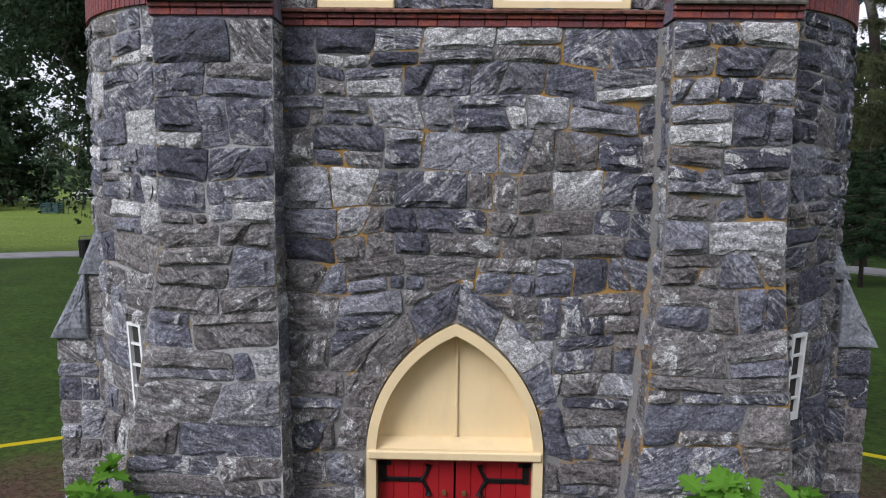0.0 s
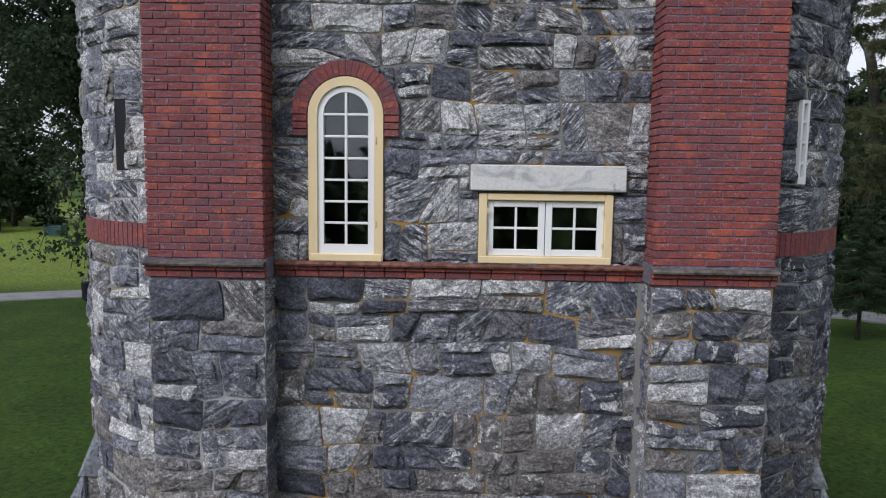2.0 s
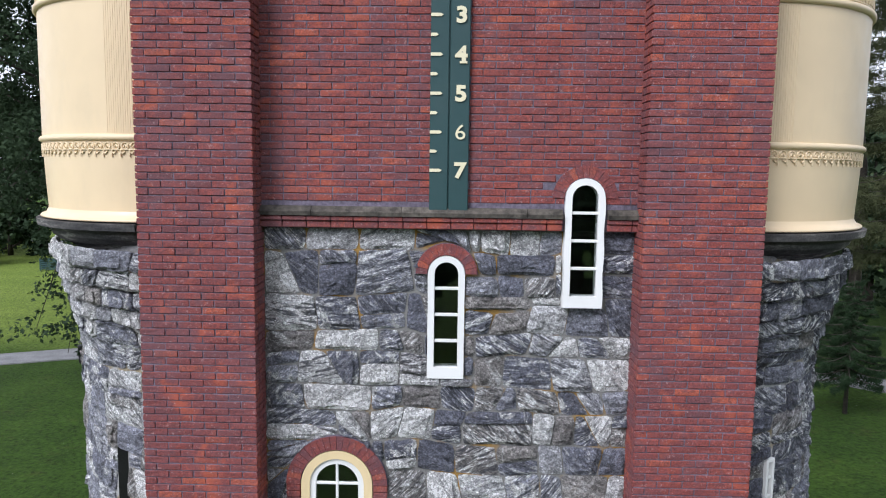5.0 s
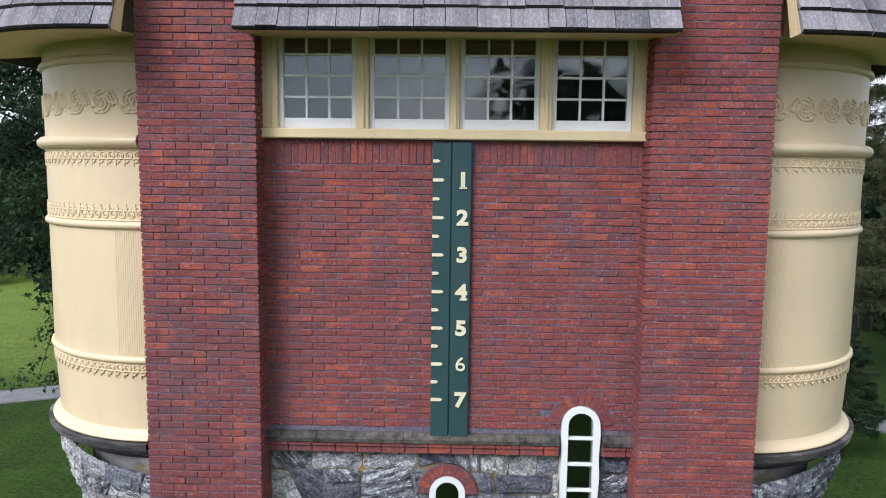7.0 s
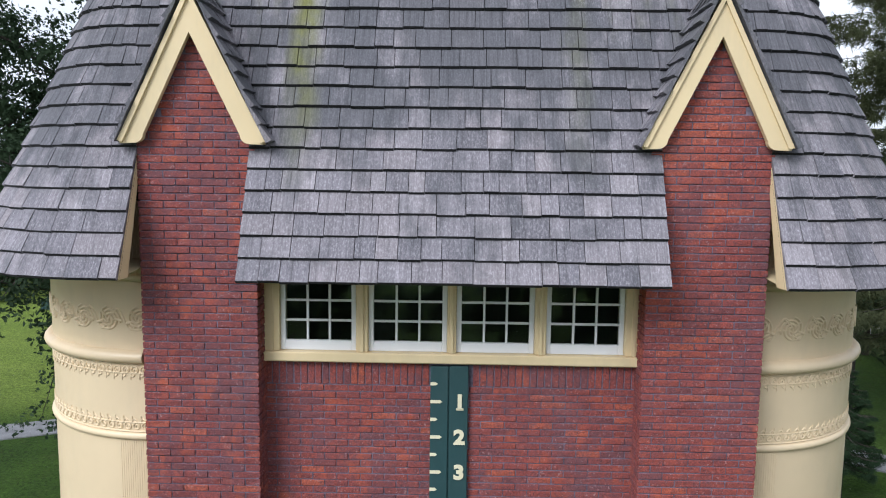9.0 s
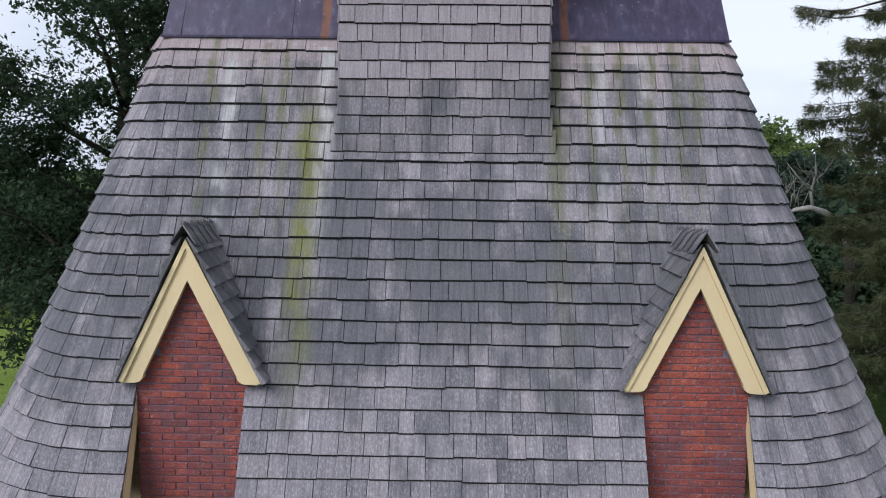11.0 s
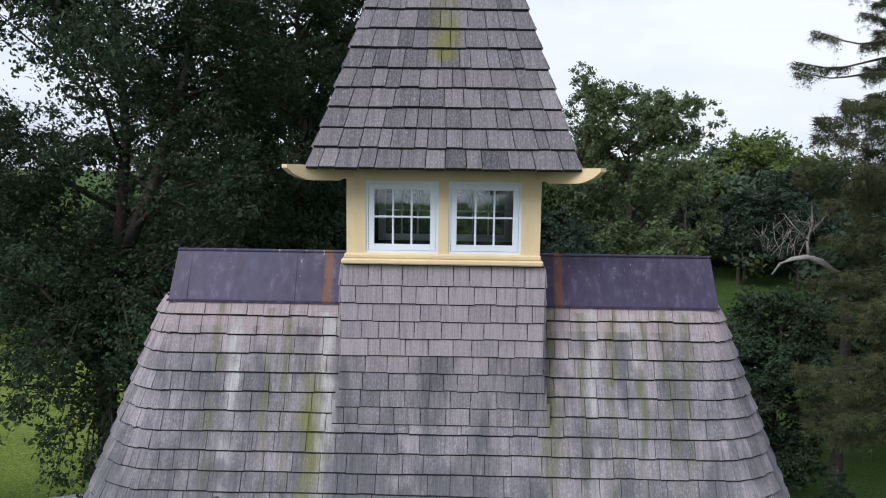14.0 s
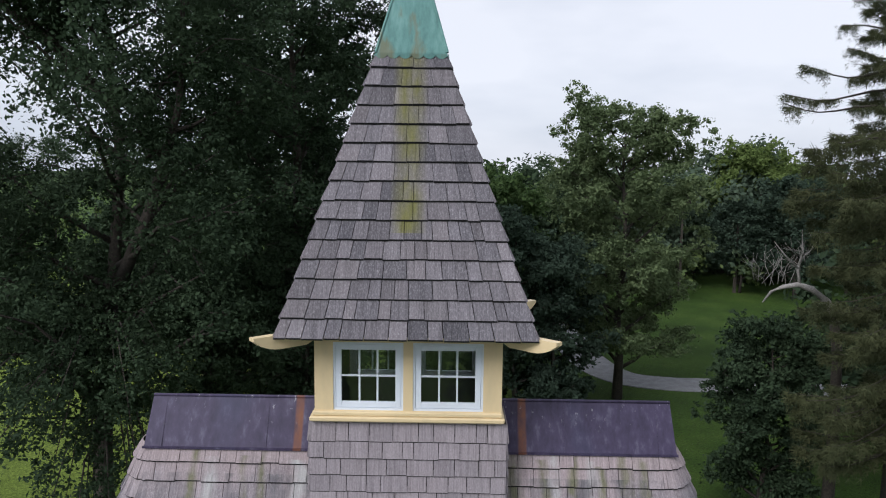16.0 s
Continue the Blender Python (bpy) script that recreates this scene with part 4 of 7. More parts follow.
def brick_panel():
    rng = random.Random(12)
    b = Build()
    for x0, x1, z0, z1 in holes(-1.7, 1.7, 9.462, 12.17, [(W_HIGH[0], W_HIGH[1], 9.0, 9.86)]):
        b.box(x0, x1, 0.0365, 0.4, z0, z1)
    wall = thing("wall_upper", b, MORTAR_DARK, "recessed red brick panel with dark joints under the windows", "brick wall", kind="structure")
    c = (W_HIGH[0] + W_HIGH[1]) / 2
    clear = lambda x, z: math.hypot((x - c) * 0.86, z - 9.75) > 0.235
    rows = bond(rng, -1.62, c - 0.172, 9.69, 9.75, 0.03) + bond(rng, c + 0.172, 1.6, 9.69, 9.75, 0.03)
    rows += bond(rng, -1.62, 1.6, 9.7512, 11.98, 0.03, keep=clear)
    rows += [(x, 12.06, 0.03, 0.2, BRICK_H, 0.09, 90, 0) for x in np.arange(-1.58, 1.59, 0.0615) if not -0.21 < x < 0.17]
    lay_bricks(rng, rows, wall, BRICK, 300, lambda x, z: abs(z - 10.9))
    return wall


brick_panel()


def cornices():
    """Moulded brick string courses, each with a weathered stone top."""
    rng = random.Random(5)
    for name, z, x0, x1, y in (
        ("trim_string_course", 9.47, -1.62, 1.6, 0.0),
        ("trim_plinth_course", 5.82, -1.58, 1.56, 0.05),
        ("trim_plinth_course", 5.84, -2.58, -1.585, -0.235),
        ("trim_plinth_course", 5.84, 1.535, 2.54, -0.235),
    ):
        low = z > 9
        ob = root(name, ((x0 + x1) / 2, y, z), "moulded red brick string course, mossy and weathered on top", "moulding", kind="structure")
        spans = [(x0, 0.93), (1.3, x1)] if low else [(x0, x1)]
        back = 0.25 if y > -0.1 else 0.6
        for a, b in spans:
            h = 0.002 if low else 0.0
            under("bedding", Build().box(a, b, y + 0.05, y + back, z - 0.002, z + (0.19 if low else 0.16)), MORTAR_DARK, ob)
            x = a
            while x < b - 0.02:
                w = min(rng.uniform(0.19, 0.21) if low else rng.uniform(0.16, 0.22), b - x)
                under("brick", Build().box(x + 0.003, x + w - 0.003, y + (-0.004 if low else 0.02) + rng.uniform(-0.004, 0.004), y + 0.2, z, z + 0.055, 0.005), BRICK, ob)
                # dusky row; on the plinth courses it paints the shadow under the ledge
                under("moulded_brick", Build().box(x + 0.0015, x + w - 0.0015, y - (0.02 if low else 0.003), y + 0.2, z + 0.059, z + 0.097, 0.006), BRICK_DARK, ob)
                x += w
            x = a
            while x < b - 0.02:
                w = min(rng.uniform(0.45, 0.8), b - x)
                if b - x - w < 0.2:
                    w = b - x
                zt, k = z + 0.1 + h, 2.1 if low else 1.0
                cap = Build().add([(px, py, pz) for px in (x + 0.002, x + w - 0.002) for py, pz in ((y - 0.035, zt), (y - 0.04, zt + 0.016 * k), (y + 0.0, zt + 0.036 * k), (y + 0.2, zt + 0.045 * k), (y + 0.2, zt))],
                                  [(0, 1, 2, 3, 4), (9, 8, 7, 6, 5), (0, 5, 6, 1), (1, 6, 7, 2), (2, 7, 8, 3), (3, 8, 9, 4), (4, 9, 5, 0)])
                under("coping", cap, MOSSY_BRICK if 0.04 < y else COPING, ob)
                x += w


cornices()

PIER_Y = -0.2
PIERS = {"left": (-2.56, -1.6), "right": (1.55, 2.52)}


def flare(z):
    """How far the foot of a pier has spread at a height."""
    return max(0.0, 4.0 - z)


def stone_piers():
    for side, (x0, x1) in PIERS.items():
        rng = random.Random(21 if side == "left" else 23)
        sign = -1 if side == "left" else 1
        out, inn = (x0, x1) if side == "left" else (x1, x0)

        def put(u, v, d, out=out, inn=inn, sign=sign):
            f = flare(v)
            a = out + sign * (0.17 if sign < 0 else 0.08) * f
            b = inn + (0.03 if sign < 0 else -0.09) * f * 0.9
            lo, hi = min(a, b), max(a, b)
            return (lo + (hi - lo) * u, PIER_Y + 0.01 - 0.04 * f - d, v)

        b = Build()
        zs = [-0.1, 0.6, 1.2, 1.8, 2.4, 3.0, 3.5, 4.0, Z_LOW]
        ring = [[put(0, z, 0), put(1, z, 0), (put(1, z, 0)[0], 0.6, z), (put(0, z, 0)[0], 0.6, z)] for z in zs]
        b.add([p for r in ring for p in r], [(4 * k + i, 4 * k + (i + 1) % 4, 4 * k + 4 + (i + 1) % 4, 4 * k + 4 + i) for k in range(len(zs) - 1) for i in range(4)] + [(4 * len(zs) - 4, 4 * len(zs) - 3, 4 * len(zs) - 2, 4 * len(zs) - 1)])
        wall = thing("wall_pier_" + side, b, MORTAR_GREY if side == "left" else MORTAR, "battered corner pier of squared rough gneiss blocks", "stone pier", kind="structure")
        width = x1 - x0
        polys = [[(u / width, v) for u, v in c] for c in cells(rng, 0, width, 0.0, Z_LOW, (0.2, 0.42), (0.3, 0.6))]
        scaled = [[(u * width, v) for u, v in p] for p in polys]
        lay_stones(rng, scaled, lambda u, v, d, put=put, width=width: put(u / width, v, d), wall, 300, 0.05)
        if sign > 0:
            strip = Build()
            zs = [0.0, 1.0, 2.0, 3.0, 4.0, 5.0, Z_LOW - 0.01]
            strip.add([(put(0, z, 0)[0] + dx + 0.012 * noise.noise((z * 3, dx * 9, 2.0)), y, z) for z in zs for dx, y in ((-0.045, 0.085), (-0.03, 0.03), (-0.012, -0.02), (0.01, -0.02), (0.01, 0.1), (-0.045, 0.1))],
                      [(6 * k + i, 6 * k + (i + 1) % 6, 6 * k + 6 + (i + 1) % 6, 6 * k + 6 + i) for k in range(len(zs) - 1) for i in range(6)] + [(36, 37, 38, 39, 40, 41)])
            part("mortar_fillet", strip, MORTAR, wall, "mossy grey mortar fillet in the corner")
        # returns beside the panel and towards the curved flank
        for at, face in ((inn, -sign), (out, sign)):
            deep = 0.28 if at == inn else 0.5
            bits = cells(rng, 0, deep, 0.0, Z_LOW, (0.2, 0.4), (0.25, 0.5))

            def turn(u, v, d, at=at, face=face, put=put, deep=deep):
                p = put(1.0 if (face > 0) else 0.0, v, 0)
                return (p[0] + face * d, p[1] + 0.01 + u, v)

            lay_stones(rng, [q[::face] for q in bits], turn, wall, 300, 0.03 if at == out or sign < 0 else 0.012)


stone_piers()
GABLE_Z, GABLE_TOP = 13.95, 14.95


def brick_piers():
    for side, (x0, x1) in PIERS.items():
        rng = random.Random(31 if side == "left" else 33)
        c = (x0 + x1) / 2
        b = Build()
        g = 0.015
        b.prism([(x0 + g, Z_LOW), (x1 - g, Z_LOW), (x1 - g, GABLE_Z + 0.0), (c, GABLE_TOP + 0.06), (x0 + g, GABLE_Z + 0.0)], PIER_Y + 0.0068, 0.75)
        mat = BRICK_DARK if side == "left" else BRICK
        wall = thing("wall_brick_pier_" + side, b, MORTAR_DARK, "red brick corner pier with dark joints ending in a gable", "brick pier", kind="structure")
        inside = lambda x, z, c=c: z < GABLE_Z or abs(x - c) < 0.5 * (GABLE_TOP + 0.03 - z) / (GABLE_TOP - GABLE_Z)
        rows = bond(rng, x0, x1, 5.995, GABLE_TOP, PIER_Y, keep=inside)
        z, k = 5.995 + COURSE / 2, 0
        while z < 14.0:
            for at, turn in ((x0, 90), (x1, -90)):
                lengths = [0.095, 0.198] if k % 2 else [0.198, 0.095]
                # the end faces: a header and a stretcher turn by turn
                y0 = PIER_Y + 0.1
                for length in lengths:
                    rows.append((at, z, 0, length, BRICK_H, 0.08, 0, (turn, y0 + length / 2)))
                    y0 += length + JOINT
            z += COURSE
            k += 1
        plain = [r for r in rows if not isinstance(r[7], tuple)]
        lay_bricks(rng, plain, wall, mat, 300, lambda x, z: abs(z - 10.5))
        rest = Build()
        for x, z, _, length, height, depth, _, (turn, y) in (r for r in rows if isinstance(r[7], tuple)):
            me = brick_mesh(length, height, depth, mat, 0)
            m = pose(x, y, z, 0, 0, 90 if turn < 0 else -90)
            rest.add([m @ v.co for v in me.vertices], [tuple(p.vertices) for p in me.polygons])
        tagged(part("brickwork_return", rest, mat, wall), kind="stuff")


brick_piers()

# ---- the rounded flanks ----
BODY_Y = 1.5


def flank(sign, cx, cy, r, x_from=2.4, n=22):
    """Points and outward ways of a flank's front arc, from beside the pier to the tower's end."""
    out = []
    a0 = math.acos(min(1, (x_from - cx) / r)) if x_from > cx else math.pi / 2
    a1 = math.asin(min(1, (cy - BODY_Y) / r)) if cy > BODY_Y else 0.0
    for i in range(n + 1):
        a = a0 + (a1 - a0) * i / n
        out.append(((XC + sign * (cx + r * math.cos(a)), cy - r * math.sin(a)), (sign * math.cos(a), -math.sin(a))))
    return out


def mirrored(path):
    return path + [((x, 2 * BODY_Y - y), (nx, -ny)) for (x, y), (nx, ny) in path[::-1]]


def stone_flanks():
    for side, sign in (("left", -1), ("right", 1)):
        rng = random.Random(41 if sign < 0 else 43)
        cx, cy, r = 1.93, 2.16, 2.04
        path = flank(sign, cx, cy, r, 2.3)
        whole = mirrored(path)
        b = Build()
        b.sweep(whole, [(0, -0.1), (0, 9.3)])
        if sign > 0:
            b.f = [f[::-1] for f in b.f]
        wall = thing("wall_flank_" + side, b, MORTAR_GREY, "curved flank of rough grey and white gneiss rubble", "stone wall", kind="structure")
        a0, a1 = math.acos((2.3 - cx) / r), math.asin((cy - BODY_Y) / r)
        length = r * (a0 - a1)

        def put(u, v, d, sign=sign):
            # the courses step out under the tank's moulding
            step = 0.0 if v < 8.35 else 0.05 * (1 + int((v - 8.35) / 0.178))
            a = a0 - u / r
            rr = r + d + min(step, 0.26)
            return (XC + sign * (cx + rr * math.cos(a)), cy - rr * math.sin(a), v)

        polys = cells(rng, 0, length, 0, 6.02, (0.22, 0.4), (0.26, 0.55)) + cells(rng, 0, length, 6.245, 8.35, (0.22, 0.4), (0.24, 0.52))
        for k in range(5):
            x = 0.0
            while x < length:
                w = min(rng.uniform(0.22, 0.45), length - x)
                polys.append([(x, 8.35 + 0.178 * k), (x + w, 8.35 + 0.178 * k), (x + w, 8.35 + 0.178 * (k + 1) - 0.001), (x, 8.35 + 0.178 * (k + 1) - 0.001)])
                x += w
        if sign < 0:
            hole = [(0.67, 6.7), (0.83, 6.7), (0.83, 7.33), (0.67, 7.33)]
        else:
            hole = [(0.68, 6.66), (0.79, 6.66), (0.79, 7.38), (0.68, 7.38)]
        low = [(0.6, 2.42), (0.84, 2.42), (0.88, 3.22), (0.64, 3.22)]
        polys = [q for p in polys for s in minus(p, hole) for q in minus(s, low)]
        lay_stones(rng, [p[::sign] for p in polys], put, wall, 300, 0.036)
        # brick band
        u, rest = 0.0, []
        while u < length - 0.03:
            w = 0.066
            corner = [put(a, z, d) for d in (-0.02, 0.03) for z in (6.03, 6.235) for a in (u + 0.004, u + w - 0.005)]
            part("brick", Build().add(corner, [(0, 2, 3, 1), (4, 5, 7, 6), (0, 1, 5, 4), (2, 6, 7, 3), (0, 4, 6, 2), (1, 3, 7, 5)]), BRICK, wall)
            u += w
        # moulded stone cornice under the tank
        cor = flank(sign, 2.66, 1.585, 1.42, 2.3)
        prof = [(-0.45, 9.185), (-0.24, 9.19), (-0.225, 9.215), (-0.19, 9.222), (-0.18, 9.245), (-0.11, 9.262), (-0.05, 9.315), (-0.03, 9.36), (0.03, 9.39), (0.075, 9.4), (0.085, 9.462), (-0.3, 9.47)]
        cb = Build().sweep(mirrored(cor), prof)
        thing("trim_corbel_cornice_" + side, cb, CORBEL, "dark weathered moulded stone cornice under the tank", "cornice", kind="structure", smooth=False)
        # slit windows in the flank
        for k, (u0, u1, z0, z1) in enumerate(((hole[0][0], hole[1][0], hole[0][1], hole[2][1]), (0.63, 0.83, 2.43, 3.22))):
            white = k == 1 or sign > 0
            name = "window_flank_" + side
            ob = root(name, put(u0, z0, 0), "narrow slit window with a white wooden sash in the stone flank" if white else "slit window closed by a flush near-black plate for the opening's shade", "window", kind="structure")
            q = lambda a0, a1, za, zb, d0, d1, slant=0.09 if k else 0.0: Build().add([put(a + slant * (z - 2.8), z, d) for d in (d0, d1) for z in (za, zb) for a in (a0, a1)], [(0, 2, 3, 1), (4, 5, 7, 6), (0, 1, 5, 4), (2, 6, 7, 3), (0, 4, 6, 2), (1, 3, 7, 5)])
            # a flush dark plate; the opening's depth and shade are only its colour
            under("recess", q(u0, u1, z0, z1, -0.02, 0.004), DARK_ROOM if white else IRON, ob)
            if white:
                w = 0.028
                for a, b2, za, zb in ((u0, u0 + w, z0, z1), (u1 - w, u1, z0, z1), (u0 + w, u1 - w, z0, z0 + 0.06), (u0 + w, u1 - w, z1 - w, z1)):
                    under("sash", q(a, b2, za, zb, 0.0, 0.04), WHITE, ob)
                for j in (1, 2, 3):
                    zz = z0 + (z1 - z0) * j / 4
                    under("glazing_bar", q(u0 + w, u1 - w, zz - 0.01, zz + 0.01, 0.0, 0.03), WHITE, ob)


stone_flanks()


def buttresses():
    """A stepped buttress at each end, with two sloped granite weatherings."""
    for sign in (-1, 1):
        rng = random.Random(51 + sign)
        e = -3.8 if sign < 0 else 3.62
        wall = root("buttress", (e, 1.2, 0), "stepped stone buttress with sloping granite weatherings", "buttress", "end buttresses", "structure")
        y0, y1 = 0.98, 2.02
        low = [(e - sign * 0.5, 0), (e + sign * 0.33, 0), (e + sign * 0.32, 2.95), (e - sign * 0.5, 2.95)]
        core = Build().prism(low[::sign], y0 + 0.02, y1)
        core.prism([(e - sign * 0.5, 2.95), (e + sign * 0.03, 2.95), (e + sign * 0.03, 3.6), (e - sign * 0.2, 3.6), (e - sign * 0.2, 4.28), (e - sign * 0.5, 4.28)][::sign], y0 + 0.02, y1)
        under("core", core, MORTAR_GREY, wall)
        for z0, z1, a in ((0.0, 2.95, 0.35), (2.95, 3.58, 0.03), (3.58, 4.28, -0.21)):
            for c in cells(rng, 0, 0.5 + a, z0, z1, (0.2, 0.4), (0.28, 0.55)):
                verts, faces = stone_shape(rng, c[::sign], 0.04)
                under("stone", Build().add([(e + sign * (u - 0.5), y0 + 0.02 - d, v) for u, v, d in verts], faces), STONE, wall)
        up = 0.0 if sign < 0 else 0.06
        for za, zb, xa, xb in ((2.93 + up * 0.7, 3.585 + up, 0.385, 0.035), (3.58 + up, 4.39 + up, 0.075, -0.27)):
            # a slab that slopes up towards the tower, thick and a little proud
            pts = [(e + sign * xa, za), (e + sign * xb, zb), (e + sign * (xb - 0.03), zb), (e + sign * (xb - 0.03), za)]
            cap = Build().prism(pts[::-sign], y0 - 0.03, y1 + 0.05)
            verts, faces = stone_shape(rng, pts[::-sign], 0.03, 0.002)
            cap.add([(u, y0 - 0.028 - d, v) for u, v, d in verts], faces)
            under("weathering", cap, GRANITE, wall, "sloping grey granite slab")


buttresses()


# ---- the cream steel tank ----
def tank():
    for sign in (-1, 1):
        cx, cy, r = 2.66, 1.585, 1.42
        path = flank(sign, cx, cy, r, 2.3, 60)
        whole = mirrored(path)
        ob = root("water_tank", (XC + sign * cx, cy, 9.42), "cream painted steel water tank bay with embossed scrollwork bands", "tank", "tank bays")
        lean = lambda z: -0.035 * max(0.0, 10.15 - z) / 0.7
        shell = Build().sweep(whole, [(lean(9.5), 9.5), (lean(9.9), 9.9), (0, 10.2), (0, 13.5)])
        under("shell", shell, TANK, ob, smooth=True)
        flange = [(-0.012 + lean(9.6), 9.6), (-0.024, 9.545), (-0.005, 9.515), (0.035, 9.5), (0.045, 9.488), (0.043, 9.476), (-0.1, 9.474)]
        under("base_flange", Build().sweep(whole, flange), TANK, ob, smooth=True)
        for z, out, h in ((10.205, 0.03, 0.03), (11.405, 0.035, 0.035), (12.13, 0.075, 0.06), (12.83, 0.035, 0.035)):
            prof = [(-0.005, z - h)] + [(out * math.sin(a), z - h * math.cos(a)) for a in np.linspace(0.2, math.pi - 0.2, 7)] + [(-0.005, z + h)]
            under("ring_moulding", Build().sweep(whole, prof), TANK, ob, smooth=True)
        # fine vertical ribs beside the pier
        for z0, z1 in ((10.24, 11.36), (12.87, 13.48)):
            ribs = Build()
            for u in np.arange(0.03, 0.62, 0.021):
                a = math.acos((2.3 - cx) / r) - u / r
                p = [(XC + sign * (cx + (r + d) * math.cos(a + w / r)), cy - (r + d) * math.sin(a + w / r)) for d, w in ((-0.002, -0.006), (0.003, -0.002), (0.003, 0.002), (-0.002, 0.006))]
                ribs.add([(x, y, z) for z in (z0, z1) for x, y in p], [(0, 1, 5, 4), (1, 2, 6, 5), (2, 3, 7, 6)])
            tagged(under("ribs", ribs, TANK, ob), kind="stuff")
        arc = (math.acos((2.3 - cx) / r) - (math.asin((cy - BODY_Y) / r))) * r

        def put(u, z, d):
            a = math.acos((2.3 - cx) / r) - u / r
            return (XC + sign * (cx + (r + d) * math.cos(a)), cy - (r + d) * math.sin(a), z)

        def cord(b, pts, w, h):
            """A rounded raised line on the shell, through points of (u, z)."""
            rows = []
            for k, (u, z) in enumerate(pts):
                du, dz = pts[min(k + 1, len(pts) - 1)][0] - pts[max(k - 1, 0)][0], pts[min(k + 1, len(pts) - 1)][1] - pts[max(k - 1, 0)][1]
                n = math.hypot(du, dz) or 1.0
                rows.append([put(u - dz / n * s, z + du / n * s, d) for s, d in ((-w, -0.003), (-w * 0.6, h * 0.75), (0, h), (w * 0.6, h * 0.75), (w, -0.003))])
            b.add([p for r_ in rows for p in r_], [(5 * k + i, 5 * k + i + 1, 5 * k + 6 + i, 5 * k + 5 + i) for k in range(len(rows) - 1) for i in range(4)])

        # frieze of running scrolls: each motif is a part
        step, k = 0.285, 0
        u = 0.12
        while u < arc - 0.1:
            b = Build()
            for w in range(3):
                ph = 2.1 * w
                cord(b, [(u + (0.02 + 0.0165 * t) * math.cos(t + ph), 12.465 + (0.02 + 0.0155 * t) * math.sin(t + ph)) for t in np.linspace(0, 5.6, 24)], 0.012, 0.015)
            cord(b, [(u - 0.145 + 0.29 * t, 12.465 + 0.095 * math.sin(math.pi * 2 * t)) for t in np.linspace(0, 1, 16)], 0.012, 0.014)
            for q in range(5):
                a = q * 1.26 + 0.4
                cord(b, [(u + 0.05 * math.cos(a) * t + 0.1 * t * math.cos(a + 0.8), 12.465 + 0.06 * math.sin(a) * t + 0.05 * t * math.sin(a + 0.8)) for t in (0.4, 0.7, 1.0)], 0.015, 0.015)
            under("scroll_ornament", b, TANK, ob, smooth=True)
            u += step
        # lace bands: little arches with pendants
        for z, up in ((10.13, -1), (11.5, 1), (12.01, -1)):
            u = 0.05
            band = Build()
            cord(band, [(q, z + 0.045 * -up * 1.15) for q in np.arange(0.0, arc, 0.04)], 0.008, 0.012)
            cord(band, [(q, z + 0.03 * up) for q in np.arange(0.0, arc, 0.04)], 0.006, 0.01)
            under("lace_edge", band, TANK, ob, smooth=True)
            while u < arc - 0.03:
                b = Build()
                cord(b, [(u + 0.03 * math.cos(t), z + 0.032 * math.sin(t)) for t in np.linspace(0, 2 * math.pi, 11)], 0.007, 0.01)
                cord(b, [(u - 0.012, z - 0.01), (u, z + 0.012), (u + 0.012, z - 0.01)], 0.007, 0.01)
                cord(b, [(u + 0.04, z + 0.03 * up), (u + 0.037, z + 0.055 * up), (u + 0.043, z + 0.075 * up), (u + 0.04, z + 0.09 * up)], 0.0075, 0.009)
                cord(b, [(u, z + 0.045 * up), (u + 0.02, z + 0.065 * up), (u + 0.04, z + 0.05 * up)], 0.007, 0.009)
                under("lace_ornament", b, TANK, ob, smooth=True)
                u += 0.082


tank()

# ---- roof ----
EAVE_Z, EAVE_R, TOP_Z, TOP_R = 12.93, 1.75, 17.0, 0.2
ROOF_Y, ROOF_X, ROOF_XC = 1.15, 2.7, -0.08
ROWS_UP = 24


def roof_r(z):
    k = (z - EAVE_Z) / (TOP_Z - EAVE_Z)
    return EAVE_R + (TOP_R - EAVE_R) * k - 0.05 * math.sin(math.pi * min(max(k, 0), 1))


def roof_point(u, z, lift=0.0):
    """A place on the roof: u runs along the front and round the ends, measured at the eave's radius."""
    r = roof_r(z)
    x_end = ROOF_X - 0.17 * (z - EAVE_Z) / (TOP_Z - EAVE_Z)
    if abs(u) <= x_end:
        x, y, nx, ny = u, ROOF_Y - r, 0.0, -1.0
    else:
        a = (abs(u) - x_end) / EAVE_R
        s = math.copysign(1, u)
        nx, ny = s * math.sin(a), -math.cos(a)
        x, y = s * x_end + r * nx, ROOF_Y + r * ny
    return (ROOF_XC + x + nx * lift, y + ny * lift, z + 0.36 * lift)


def shingle(b, put, u0, u1, z0, z1, butt=0.026, drop=0.0):
    """One wedge: thick at its lower edge, thin where the next course covers it."""
    # the lower edge is chamfered; near-black there paints the course's shadow line over end grain
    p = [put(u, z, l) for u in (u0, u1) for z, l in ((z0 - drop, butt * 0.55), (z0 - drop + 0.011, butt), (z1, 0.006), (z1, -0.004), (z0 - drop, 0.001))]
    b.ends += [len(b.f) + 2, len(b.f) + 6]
    b.add(p, [(0, 1, 2, 3, 4), (9, 8, 7, 6, 5), (0, 5, 6, 1), (1, 6, 7, 2), (2, 7, 8, 3), (3, 8, 9, 4), (4, 9, 5, 0)])
    return b


def course(rng, a, b, low=0.12, high=0.3):
    out, x = [], a
    while x < b - 0.02:
        w = rng.uniform(low, high)
        if b - x - w < low:
            w = b - x
        out.append((x, x + w))
        x += w
    return out


